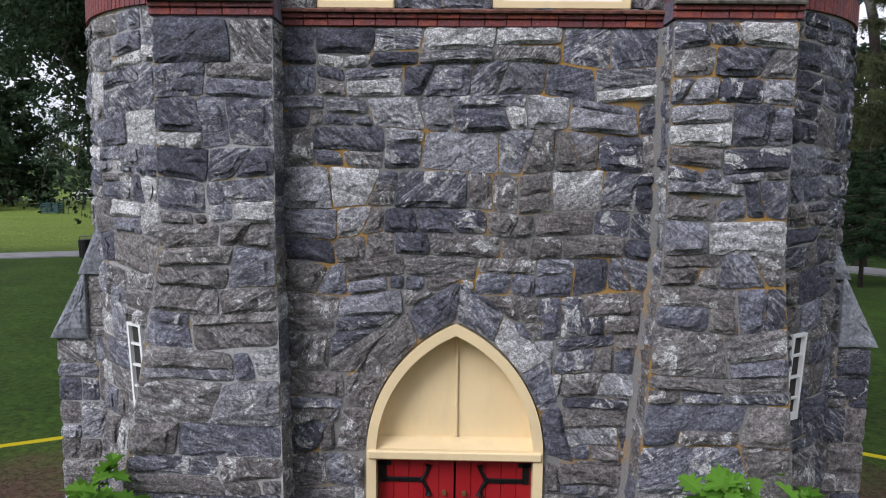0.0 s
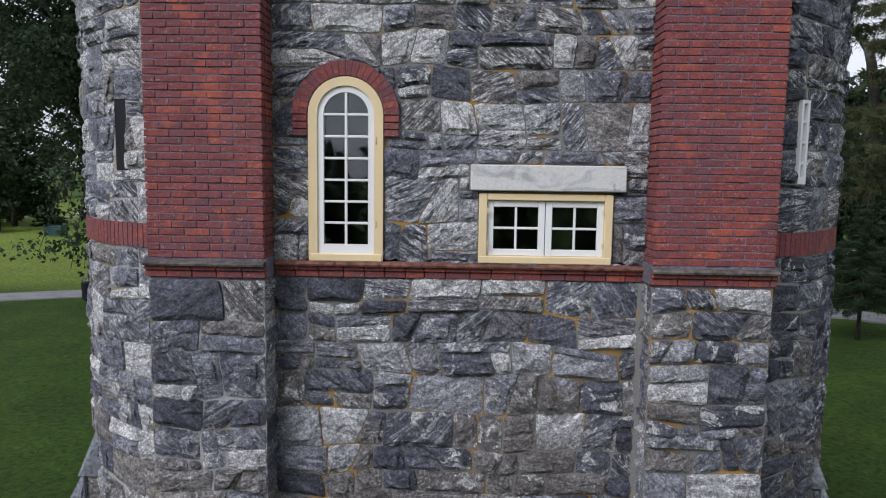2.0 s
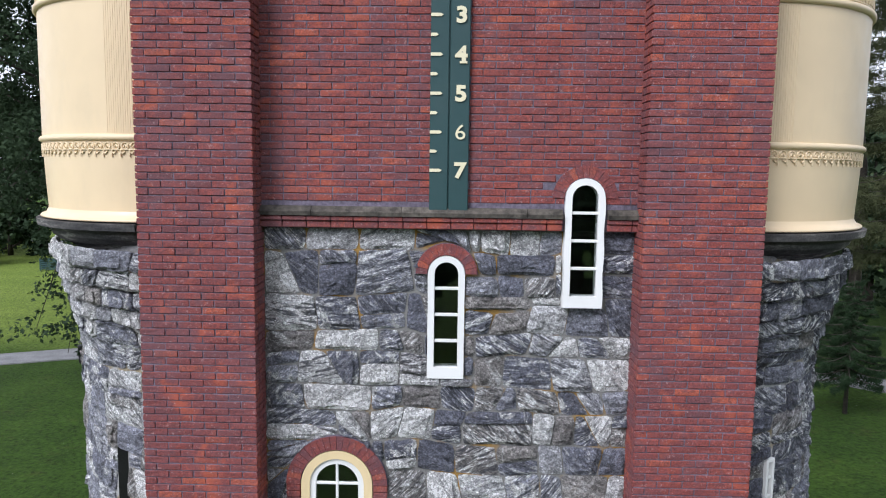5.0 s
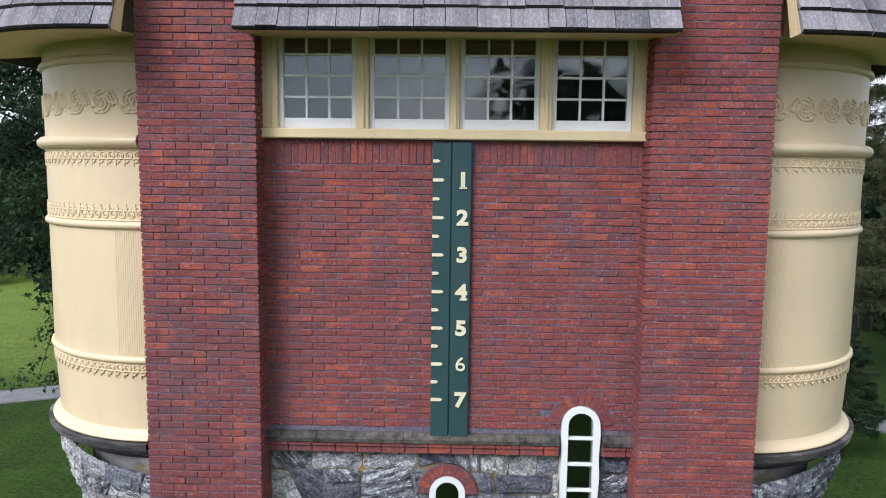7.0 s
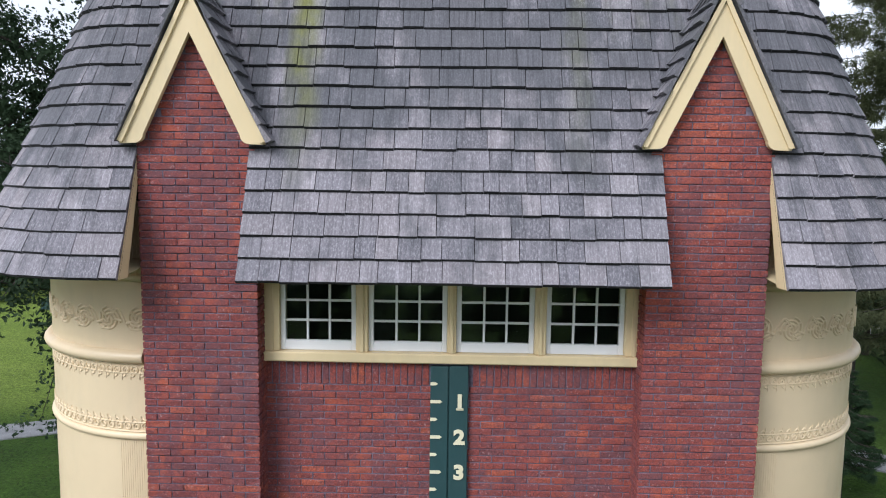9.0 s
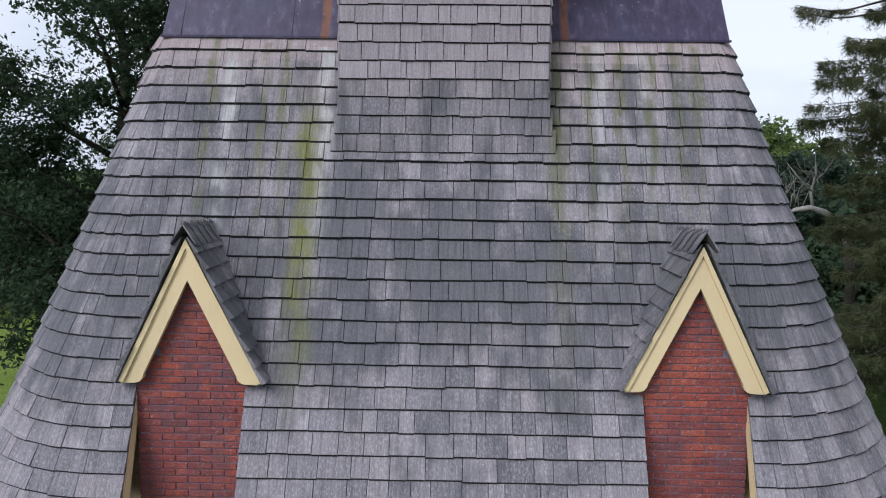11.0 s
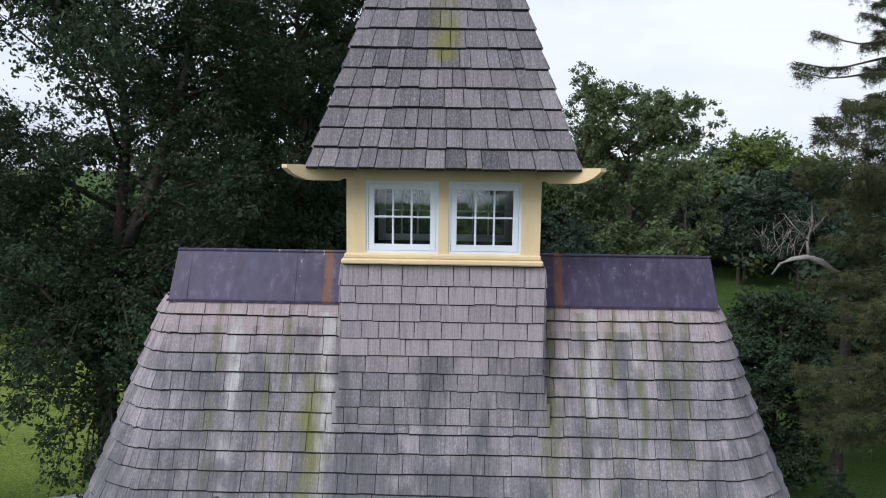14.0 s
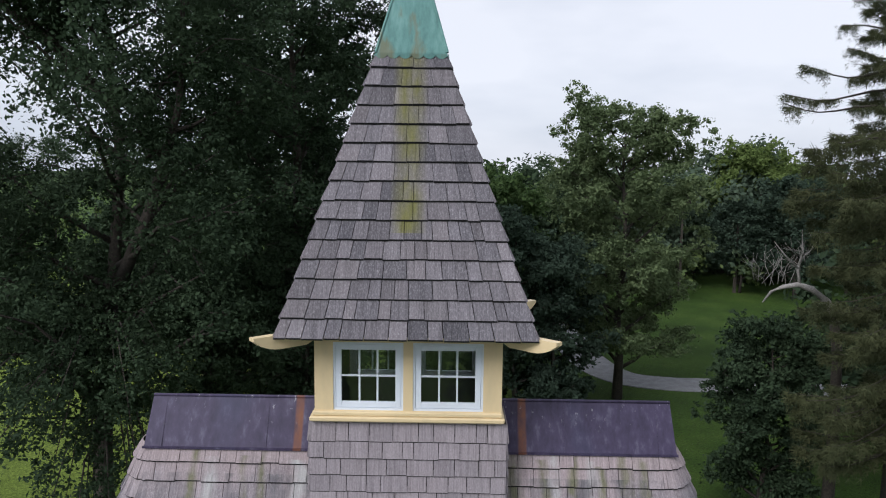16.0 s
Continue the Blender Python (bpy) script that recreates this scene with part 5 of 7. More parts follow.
def roof():
    rng = random.Random(71)
    deck = Build()
    # the boarded deck, split where the piers come through
    zs = [EAVE_Z + 0.01, 13.3, 13.65, 14.0, 14.6, 15.2, 16.0, TOP_Z]
    for k in range(len(zs) - 1):
        spans = [(-ROOF_X - EAVE_R * math.pi, -2.48), (-1.565, 1.71), (2.575, ROOF_X + EAVE_R * math.pi)] if zs[k] < 13.9 else [(-ROOF_X - EAVE_R * math.pi, ROOF_X + EAVE_R * math.pi)]
        for a, b in spans:
            n = max(2, int((b - a) / 0.15))
            pts = [roof_point(a + (b - a) * i / n, z, l) for l in (-0.03, -0.006) for z in (zs[k], zs[k + 1]) for i in range(n + 1)]
            m = n + 1
            f = []
            for i in range(n):
                f += [(i, m + i, m + i + 1, i + 1), (2 * m + i, 2 * m + i + 1, 3 * m + i + 1, 3 * m + i), (i, i + 1, 2 * m + i + 1, 2 * m + i)]
            deck.add(pts, f)
    ob = thing("roof", deck, SHADE_WOOD, "steep roof of weathered grey cedar shingles with mossy streaks", "roof", kind="structure")
    dz = (TOP_Z - EAVE_Z) / ROWS_UP
    todo = []
    reach = ROOF_X + 2.74
    for k in range(ROWS_UP):
        z0 = EAVE_Z + k * dz
        z1 = min(z0 + dz * 1.35, TOP_Z)
        spans = [(-reach, -2.475), (-1.57, 1.715), (2.57, reach)] if z0 < 13.98 else [(-reach, reach)]
        for a, b in spans:
            for u0, u1 in course(rng, a, b):
                # round the ends the courses grow shorter, so their boards do too
                todo.append((u0 + 0.0028, u1 - 0.0028, z0, z1, rng.uniform(-0.003, 0.008) + 0.006 * noise.noise((u0 * 0.8, z0 * 3, 1)), rng.uniform(0.03, 0.042)))
    todo.sort(key=lambda s: abs(s[2] - 15.4) + 0.35 * abs(s[0]))
    rest = Build()
    for k, (u0, u1, z0, z1, drop, butt) in enumerate(todo):
        if k < 300:
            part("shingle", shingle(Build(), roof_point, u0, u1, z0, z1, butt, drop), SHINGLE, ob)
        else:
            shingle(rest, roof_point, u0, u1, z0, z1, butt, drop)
    # the rear slope, plain from end to end
    back = lambda u, z, l: (lambda p: (p[0], 2 * ROOF_Y - p[1], p[2]))(roof_point(u, z, l))
    for k in range(ROWS_UP):
        z0 = EAVE_Z + k * dz
        for u0, u1 in course(rng, -reach, reach):
            shingle(rest, back, u1 - 0.004, u0 + 0.004, z0, min(z0 + dz * 1.35, TOP_Z), 0.036)
    tagged(part("shingles", rest, SHINGLE, ob), kind="stuff")
    n = 40
    line = [-reach + 2 * reach * i / n for i in range(n + 1)]
    sheet = [back(u, z, -0.006) for z in (EAVE_Z + 0.01, 14.0, 15.2, TOP_Z) for u in line]
    part("rear_deck", Build().add(sheet, [(j * (n + 1) + i, j * (n + 1) + i + 1, (j + 1) * (n + 1) + i + 1, (j + 1) * (n + 1) + i) for j in range(3) for i in range(n)]), SHADE_WOOD, ob)
    # soffit and fascia boards in cream
    for a, b in ((-2.5, -ROOF_X - 2.6), (-1.56, 1.7), (2.59, ROOF_X + 2.6)):
        n = 30
        line = [a + (b - a) * i / n for i in range(n + 1)]
        pts = [roof_point(u, EAVE_Z + 0.02, l) for u in line for l in (-0.05,)] + [(lambda p, q: (p[0] + (q[0] - p[0]) * 0.85, p[1] + (q[1] - p[1]) * 0.85, 13.0))(roof_point(u, EAVE_Z, 0), roof_point(u, 15.2, 0)) for u in line]
        m = n + 1
        part("soffit", Build().add(pts, [(i, i + 1, m + i + 1, m + i) for i in range(n)]), CREAM, ob)
    # barge boards where the roof stops beside the piers
    for u in (-2.495, 2.59, -1.55, 1.695):
        b = Build()
        zs = [EAVE_Z + 0.0, 13.2, 13.5, 13.8, 14.0]
        pts = []
        for z in zs:
            x, y, _ = roof_point(u, z, -0.008)
            pts += [(x + dx, y + dy, z) for dx, dy in ((-0.014, 0.01), (0.014, 0.01), (0.014, 0.17 - 0.1 * (z - EAVE_Z)), (-0.014, 0.17 - 0.1 * (z - EAVE_Z)))]
        b.add(pts, [(4 * k + i, 4 * k + (i + 1) % 4, 4 * k + 4 + (i + 1) % 4, 4 * k + 4 + i) for k in range(len(zs) - 1) for i in range(4)] + [(3, 2, 1, 0), (4 * len(zs) - 4, 4 * len(zs) - 3, 4 * len(zs) - 2, 4 * len(zs) - 1)])
        part("barge_board", b, CREAM, ob, "cream painted board")


roof()


def dormers():
    """The little gables over the piers: cream rake boards and a shingled saddle."""
    rng = random.Random(81)
    for side, (x0, x1) in PIERS.items():
        c = (x0 + x1) / 2
        ob = root("gable_roof", (c, PIER_Y, GABLE_Z), "small pointed gable with cream rake boards and shingled saddle", "gable", "pier gables", "structure")
        half, foot, top = 0.575, 13.99, 15.17
        for s in (-1, 1):
            # rake board with a rounded foot
            w = 0.145
            a = math.atan2(top - foot, half)
            across = w / math.sin(a)
            edge = lambda z: half * (top - z) / (top - foot)
            pts = [(c, top), (c, top - w / math.cos(a)), (c + s * (edge(foot + 0.07) - across), foot + 0.07)]
            for q in np.linspace(0.0, 1.5, 6):
                pts.append((c + s * (edge(foot + 0.06) - across + 0.075 * (1 - math.cos(q))), foot + 0.06 - 0.068 * math.sin(q)))
            pts += [(c + s * (half - 0.004), foot - 0.012), (c + s * (half + 0.008), foot + 0.02)]
            under("rake_board", Build().prism(pts[::-s], -0.285, -0.235), CREAM, ob, "cream painted rake board")
            mould = [(c, top + 0.005), (c, top - 0.07), (c + s * (half - 0.03), foot), (c + s * (half + 0.012), foot + 0.01)]
            under("rake_moulding", Build().prism(mould[::-s], -0.305, -0.2855), CREAM, ob)
            # saddle boards and shingles, running back into the main roof
            steps = 9
            for k in range(steps):
                t0, t1 = k / steps, min(1.0, (k + 1.35) / steps)
                za, zb = foot + (top + 0.02 - foot) * t0, foot + (top + 0.02 - foot) * t1
                xa, xb = half * (1 - t0), half * (1 - t1)
                back = ROOF_Y - roof_r(za) + 0.12
                y = -0.32 - rng.uniform(0, 0.02)
                while y < back:
                    d, dz = rng.uniform(0.1, 0.2), rng.uniform(-0.006, 0.012)
                    e = min(y + d, back + 0.05)
                    nz, nx = math.cos(a), math.sin(a)
                    p = [(c + s * (x + 0.02 + nx * l), yy, z + nz * l) for yy in (y + 0.003, e) for x, z, l in ((xa, za, 0.045 + dz), (xb, zb, 0.008), (xb, zb, 0.0), (xa, za, 0.004))]
                    under("shingle", Build().add(p, [(0, 1, 2, 3), (7, 6, 5, 4), (0, 4, 5, 1), (1, 5, 6, 2), (2, 6, 7, 3), (3, 7, 4, 0)]), SHINGLE, ob)
                    y = e
        # overlapping ridge boards
        y = -0.36
        for k in range(5):
            for s in (-1, 1):
                p = [(c + s * dx, yy, top + 0.06 + 0.018 * (4 - k) * 0.3 + dz) for yy, lift in ((y, 0.055), (y + 0.2, 0.0)) for dx, dz in ((-0.012 * s * s, 0.02 + lift), (0.1, -0.15 + lift), (0.1, -0.17 + lift), (-0.012, 0.0 + lift))]
                under("ridge_board", Build().add(p, [(0, 1, 2, 3), (7, 6, 5, 4), (0, 4, 5, 1), (1, 5, 6, 2), (2, 6, 7, 3), (3, 7, 4, 0)]), SHINGLE, ob)
            y += 0.145


dormers()


def ridge_cap():
    ob = root("ridge_cap", (XC, ROOF_Y, TOP_Z), "dark purple sheet metal ridge cap with rust streaks", "ridge cap", kind="structure")
    b = Build()
    x0, x1, X0, X1 = -2.69, 2.57, -2.72, 2.6
    y0, y1, Y0, Y1 = 1.14, 1.16, 0.92, 1.38
    b.add([(X0, Y0, 16.98), (X1, Y0, 16.98), (X1, Y1, 16.98), (X0, Y1, 16.98), (x0, y0, 17.445), (x1, y0, 17.445), (x1, y1, 17.445), (x0, y1, 17.42)], [(0, 1, 5, 4), (1, 2, 6, 5), (2, 3, 7, 6), (3, 0, 4, 7), (4, 5, 6, 7)])
    under("sheet", b, TERNE, ob)
    under("edge_roll", Build().tube([(x0, y0, 17.445), (x1, y0, 17.445)], [0.016, 0.016], 8), TERNE, ob, smooth=True)
    under("drip_edge", Build().box(X0 - 0.01, X1 + 0.01, Y0 - 0.02, Y0 + 0.01, 16.965, 16.985), TERNE, ob)
    for x in (-2.55, -1.5, -0.95, 0.85, 1.5, 2.43):
        p = [(x + d, y, z) for d in (-0.008, 0.008) for y, z in ((Y0 - 0.006, 16.985), (y0 - 0.006, 17.435), (y0 + 0.01, 17.435), (Y0 + 0.01, 16.985))]
        under("seam", Build().add(p, [(0, 1, 2, 3), (7, 6, 5, 4), (0, 4, 5, 1), (1, 5, 6, 2), (2, 6, 7, 3), (3, 7, 4, 0)]), TERNE, ob)


ridge_cap()


# ---- windows ----
def sash_window(parent, x0, x1, z0, z1, y, cols, rows, rim=0.05, bar=0.018, mat=None, bottom=None, depth=0.045, lean=0.0):
    """A sash with its glazing bars and one pane a light, in world places under the parent."""
    mat = mat or WHITE
    bottom = bottom or rim
    sash = Build()
    for a, b, c, d in ((x0, x0 + rim, z0, z1), (x1 - rim, x1, z0, z1), (x0 + rim, x1 - rim, z0, z0 + bottom), (x0 + rim, x1 - rim, z1 - rim, z1)):
        sash.box(a, b, y, y + depth, c, d, 0.004)
    ob = under("sash", sash, mat, parent)
    ax, bx, az, bz = x0 + rim, x1 - rim, z0 + bottom, z1 - rim
    for i in range(1, cols):
        x = ax + (bx - ax) * i / cols
        part("glazing_bar", Build().box(x - bar / 2, x + bar / 2, y + 0.006, y + 0.036, az, bz, 0.003), mat, ob)
    for j in range(1, rows):
        z = az + (bz - az) * j / rows
        part("glazing_bar", Build().box(ax, bx, y + 0.008, y + 0.034, z - bar / 2, z + bar / 2, 0.003), mat, ob)
    for i in range(cols):
        for j in range(rows):
            a, b = ax + (bx - ax) * i / cols, ax + (bx - ax) * (i + 1) / cols
            c, d = az + (bz - az) * j / rows, az + (bz - az) * (j + 1) / rows
            t = random.Random(i * 7 + j).uniform(-0.0015, 0.0015)
            k = lean * (d - c)
            pane = Build().add([(a, y + 0.018 + t + k, c), (b, y + 0.018 - t + k, c), (b, y + 0.018, d), (a, y + 0.018 + t, d), (a, y + 0.021 + t + k, c), (b, y + 0.021 - t + k, c), (b, y + 0.021, d), (a, y + 0.021 + t, d)], [(0, 1, 2, 3), (7, 6, 5, 4), (0, 4, 5, 1), (1, 5, 6, 2), (2, 6, 7, 3), (3, 7, 4, 0)])
            part("pane", pane, GLASS, ob)
    return ob


def brick_arch(ob, x0, x1, spring, top, wide, y, n, legs=0):
    inner, outer = arch_line(x0, x1, spring, top, n), arch_line(x0 - wide, x1 + wide, spring, top + wide, n)
    for i in range(n):
        q = [inner[i], inner[i + 1], outer[i + 1], outer[i]]
        cx, cz = sum(p[0] for p in q) / 4, sum(p[1] for p in q) / 4
        q = [(p[0] + (cx - p[0]) * 0.06, p[1] + (cz - p[1]) * 0.06) for p in q]
        under("brick", Build().prism(q, y, y + 0.16), BRICK_DARK, ob)
    back = Build().band(inner, outer, y + 0.012, y + 0.15)
    under("mortar_bed", back, MORTAR_DARK, ob)
    for k in range(legs):
        for x in (x0 - wide / 2, x1 + wide / 2):
            under("brick", Build().box(x - wide / 2 + 0.004, x + wide / 2 - 0.004, y + 0.004, y + 0.16, spring - (k + 1) * 0.06, spring - k * 0.06 - 0.008, 0.004), BRICK, ob)


def tall_window():
    x0, x1, z0, z1 = W_TALL
    ob = root("window_1", ((x0 + x1) / 2, 0.1, z0), "tall round-headed window with white glazing bars and cream frame", "window", kind="structure")
    brick_arch(ob, x0 - 0.005, x1 + 0.005, 7.19, z1 + 0.005, 0.13, 0.055, 22, 3)
    line = [(x0, z0)] + arch_line(x0, x1, 7.19, z1, 20) + [(x1, z0)]
    w = 0.075
    inn = [(x0 + w, z0 + 0.06)] + arch_line(x0 + w, x1 - w, 7.19, z1 - w, 20) + [(x1 - w, z0 + 0.06)]
    under("casing", Build().band(inn, line, 0.06, 0.26, True), CREAM, ob, "cream painted casing")
    under("sill", Build().box(x0 + 0.002, x1 - 0.002, 0.052, 0.24, z0 - 0.005, z0 + 0.062, 0.008), CREAM, ob)
    a, b, c = x0 + w, x1 - w, z0 + 0.062
    r = 0.052
    outer = [(a, c)] + arch_line(a, b, 7.19, z1 - w, 20) + [(b, c)]
    inner = [(a + r, c + r * 1.5)] + arch_line(a + r, b - r, 7.19, z1 - w - r, 20) + [(b - r, c + r * 1.5)]
    sash = under("sash", Build().band(inner, outer, 0.078, 0.13, True), WHITE, ob, "white painted sash")
    m = (a + b) / 2
    part("glazing_bar", Build().box(m - 0.011, m + 0.011, 0.084, 0.12, c + r, z1 - w - r + 0.005, 0.003), WHITE, sash)
    lo = c + r * 1.5
    for j in range(1, 7):
        z = lo + (7.19 - lo) * j / 6
        part("glazing_bar", Build().box(a + r - 0.004, b - r + 0.004, 0.086, 0.118, z - 0.01, z + 0.01, 0.003), WHITE, sash)
    for s in (-1, 1):
        for j in range(6):
            za, zb = lo + (7.19 - lo) * j / 6, lo + (7.19 - lo) * (j + 1) / 6
            xa, xb = (a + r, m) if s < 0 else (m, b - r)
            t = random.Random(j + 9 * s).uniform(-0.002, 0.002)
            p = [(xa, 0.1 + t), (xb, 0.1 - t)]
            part("pane", Build().add([(x, y + d, z) for d in (0, 0.003) for z in (za, zb) for x, y in p], [(0, 2, 3, 1), (4, 5, 7, 6), (0, 1, 5, 4), (2, 6, 7, 3), (0, 4, 6, 2), (1, 3, 7, 5)]), GLASS, sash)
        arc = arch_line(a + r, b - r, 7.19, z1 - w - r, 20)
        half = [p for p in arc if (p[0] - m) * s >= -1e-6]
        half = half + [(m, 7.19)]
        part("pane", Build().prism(half, 0.1, 0.103), GLASS, sash)
    for z in (6.25, 6.95):
        under("hinge", Build().box(b + 0.004, b + 0.02, 0.052, 0.062, z, z + 0.06, 0.003), CREAM, ob)


def pair_window():
    x0, x1, z0, z1 = W_PAIR
    ob = root("window_2", ((x0 + x1) / 2, 0.1, z0), "low double casement window with white sashes and cream frame", "window", kind="structure")
    for a, b, c, d in ((x0, x0 + 0.07, z0, z1), (x1 - 0.07, x1, z0, z1), (x0 + 0.07, x1 - 0.07, z1 - 0.055, z1)):
        under("casing", Build().box(a, b, 0.055, 0.26, c, d, 0.006), CREAM, ob)
    under("sill", Build().box(x0 + 0.002, x1 - 0.002, 0.05, 0.26, z0 - 0.01, z0 + 0.055, 0.008), CREAM, ob)
    m = (x0 + x1) / 2
    sash_window(ob, x0 + 0.07, m - 0.003, z0 + 0.056, z1 - 0.056, 0.09, 2, 2, 0.055, 0.02)
    sash_window(ob, m + 0.003, x1 - 0.07, z0 + 0.056, z1 - 0.056, 0.09, 2, 2, 0.055, 0.02)
    for x in (x0 + 0.075, x1 - 0.085):
        for z in (z0 + 0.13, z1 - 0.17):
            under("hinge", Build().box(x - 0.006, x + 0.01, 0.047, 0.056, z, z + 0.045, 0.003), CREAM, ob)
    lin = Build().box(0.075, 1.365, 0.02, 0.4, 6.575, 6.79, 0.008)
    thing("lintel", lin, MARBLE, "weathered white marble lintel over the casement window", "lintel")


def slit_window(name, box, spring, y, arch_y, wavy):
    x0, x1, z0, z1 = box
    ob = root(name, ((x0 + x1) / 2, y, z0), "narrow round-headed slit window with thick white sash", "window", kind="structure")
    brick_arch(ob, x0 - 0.004, x1 + 0.004, spring, z1 + 0.004, 0.105, arch_y, 13)
    rim = 0.056
    zs = list(np.linspace(z0, spring, 14))
    wave = lambda z: 0.0045 * math.sin((z - z0) * 17) * (1 if wavy else 0.25)
    outer = [(x0 - wave(z), z) for z in zs] + arch_line(x0, x1, spring, z1, 12)[1:-1] + [(x1 + wave(z), z) for z in zs[::-1]]
    inner = [(x0 + rim, max(z, z0 + 0.1)) for z in zs] + arch_line(x0 + rim, x1 - rim, spring, z1 - rim, 12)[1:-1] + [(x1 - rim, max(z, z0 + 0.1)) for z in zs[::-1]]
    sash = under("sash", Build().band(inner, outer, y - 0.03, y + 0.1, True), WHITE, ob)
    a, b, lo, hi = x0 + rim, x1 - rim, z0 + 0.1, z1 - rim
    for j in range(4):
        za, zb = lo + (hi - lo) * j / 4, lo + (hi - lo) * (j + 1) / 4
        if j:
            part("glazing_bar", Build().box(a, b, y - 0.015, y + 0.03, za - 0.012, za + 0.012, 0.003), WHITE, sash)
        if j < 3:
            pane = [(a, za), (b, za), (b, zb), (a, zb)]
        else:
            pane = [(a, za), (b, za)] + arch_line(a, b, spring, hi, 10)[::-1]
        part("pane", Build().prism(pane, y + 0.012, y + 0.015), GLASS, sash)


def window_row():
    """The band of four sashes under the eave."""
    x0, x1, z0, z1 = W_BAND
    ob = root("window_5", ((x0 + x1) / 2, 0.03, z0), "row of four white multi-pane windows in a cream frame", "window", kind="structure")
    under("sill", Build().box(x0 - 0.01, x1 + 0.01, -0.035, 0.3, z0 - 0.025, z0 + 0.06, 0.01), CREAM, ob)
    sashes = ((-1.475, -0.825), (-0.72, -0.05), (0.03, 0.69), (0.79, 1.45))
    for a, b in ((x0 - 0.03, sashes[0][0]), (sashes[0][1], sashes[1][0]), (sashes[1][1], sashes[2][0]), (sashes[2][1], sashes[3][0]), (sashes[3][1], x1 + 0.04)):
        under("mullion", Build().box(a + 0.001, b - 0.001, 0.0, 0.3, z0 + 0.061, z1 + 0.15, 0.006), CREAM, ob)
        if b - a < 0.12:
            c = (a + b) / 2
            under("mullion_bead", Build().box(c - 0.016, c + 0.016, -0.018, 0.0, z0 + 0.062, z1, 0.004), CREAM, ob)
    for a, b in sashes:
        sash_window(ob, a, b, z0 + 0.061, z1 + 0.02, 0.045, 3, 4, 0.042, 0.019, None, 0.085, lean=0.025)
    # simple white jamb linings
    for a in (x0 + 0.045, x1 - 0.075):
        under("jamb_lining", Build().box(a, a + 0.03, -0.012, 0.0, z0 + 0.062, z1), CREAM, ob)


tall_window()
pair_window()
slit_window("window_3", W_SLIT, W_SLIT[3] - 0.157, 0.09, 0.055, False)
slit_window("window_4", W_HIGH, W_HIGH[3] - 0.165, 0.03, 0.022, True)
window_row()


def inner_room():
    """Added inside walls that close the tower behind the glass; near-black colour gives the rooms' darkness."""
    b = Build()
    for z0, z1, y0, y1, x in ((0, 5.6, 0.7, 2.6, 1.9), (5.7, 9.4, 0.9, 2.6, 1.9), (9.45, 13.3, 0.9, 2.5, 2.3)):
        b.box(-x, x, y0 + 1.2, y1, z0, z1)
    thing("wall_inner", b, DARK_ROOM, "added near-black inner wall standing for the unlit tower", "wall", kind="structure")
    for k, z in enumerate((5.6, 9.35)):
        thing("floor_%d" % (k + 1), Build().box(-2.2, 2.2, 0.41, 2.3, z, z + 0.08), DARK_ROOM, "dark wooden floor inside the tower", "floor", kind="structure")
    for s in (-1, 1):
        thing("wall_inner_side", Build().box(s * 2.1 - 0.06, s * 2.1 + 0.06, 0.76, 2.2, 0, 13.2), DARK_ROOM, "added near-black inner side wall standing for the unlit tower", "wall", kind="structure")
    thing("ceiling", Build().box(-2.2, 2.2, 0.35, 2.3, 13.25, 13.32), DARK_ROOM, "added near-black ceiling standing for the unlit space above the upper windows", "ceiling", kind="structure")
    rear = Build()
    for s in (0,):
        rear.box(-1.95, 1.9, 2.6, 2.8, -0.1, 13.0)
    thing("wall_rear", rear, MORTAR_GREY, "plain rear wall of the tower", "wall", kind="structure")


inner_room()


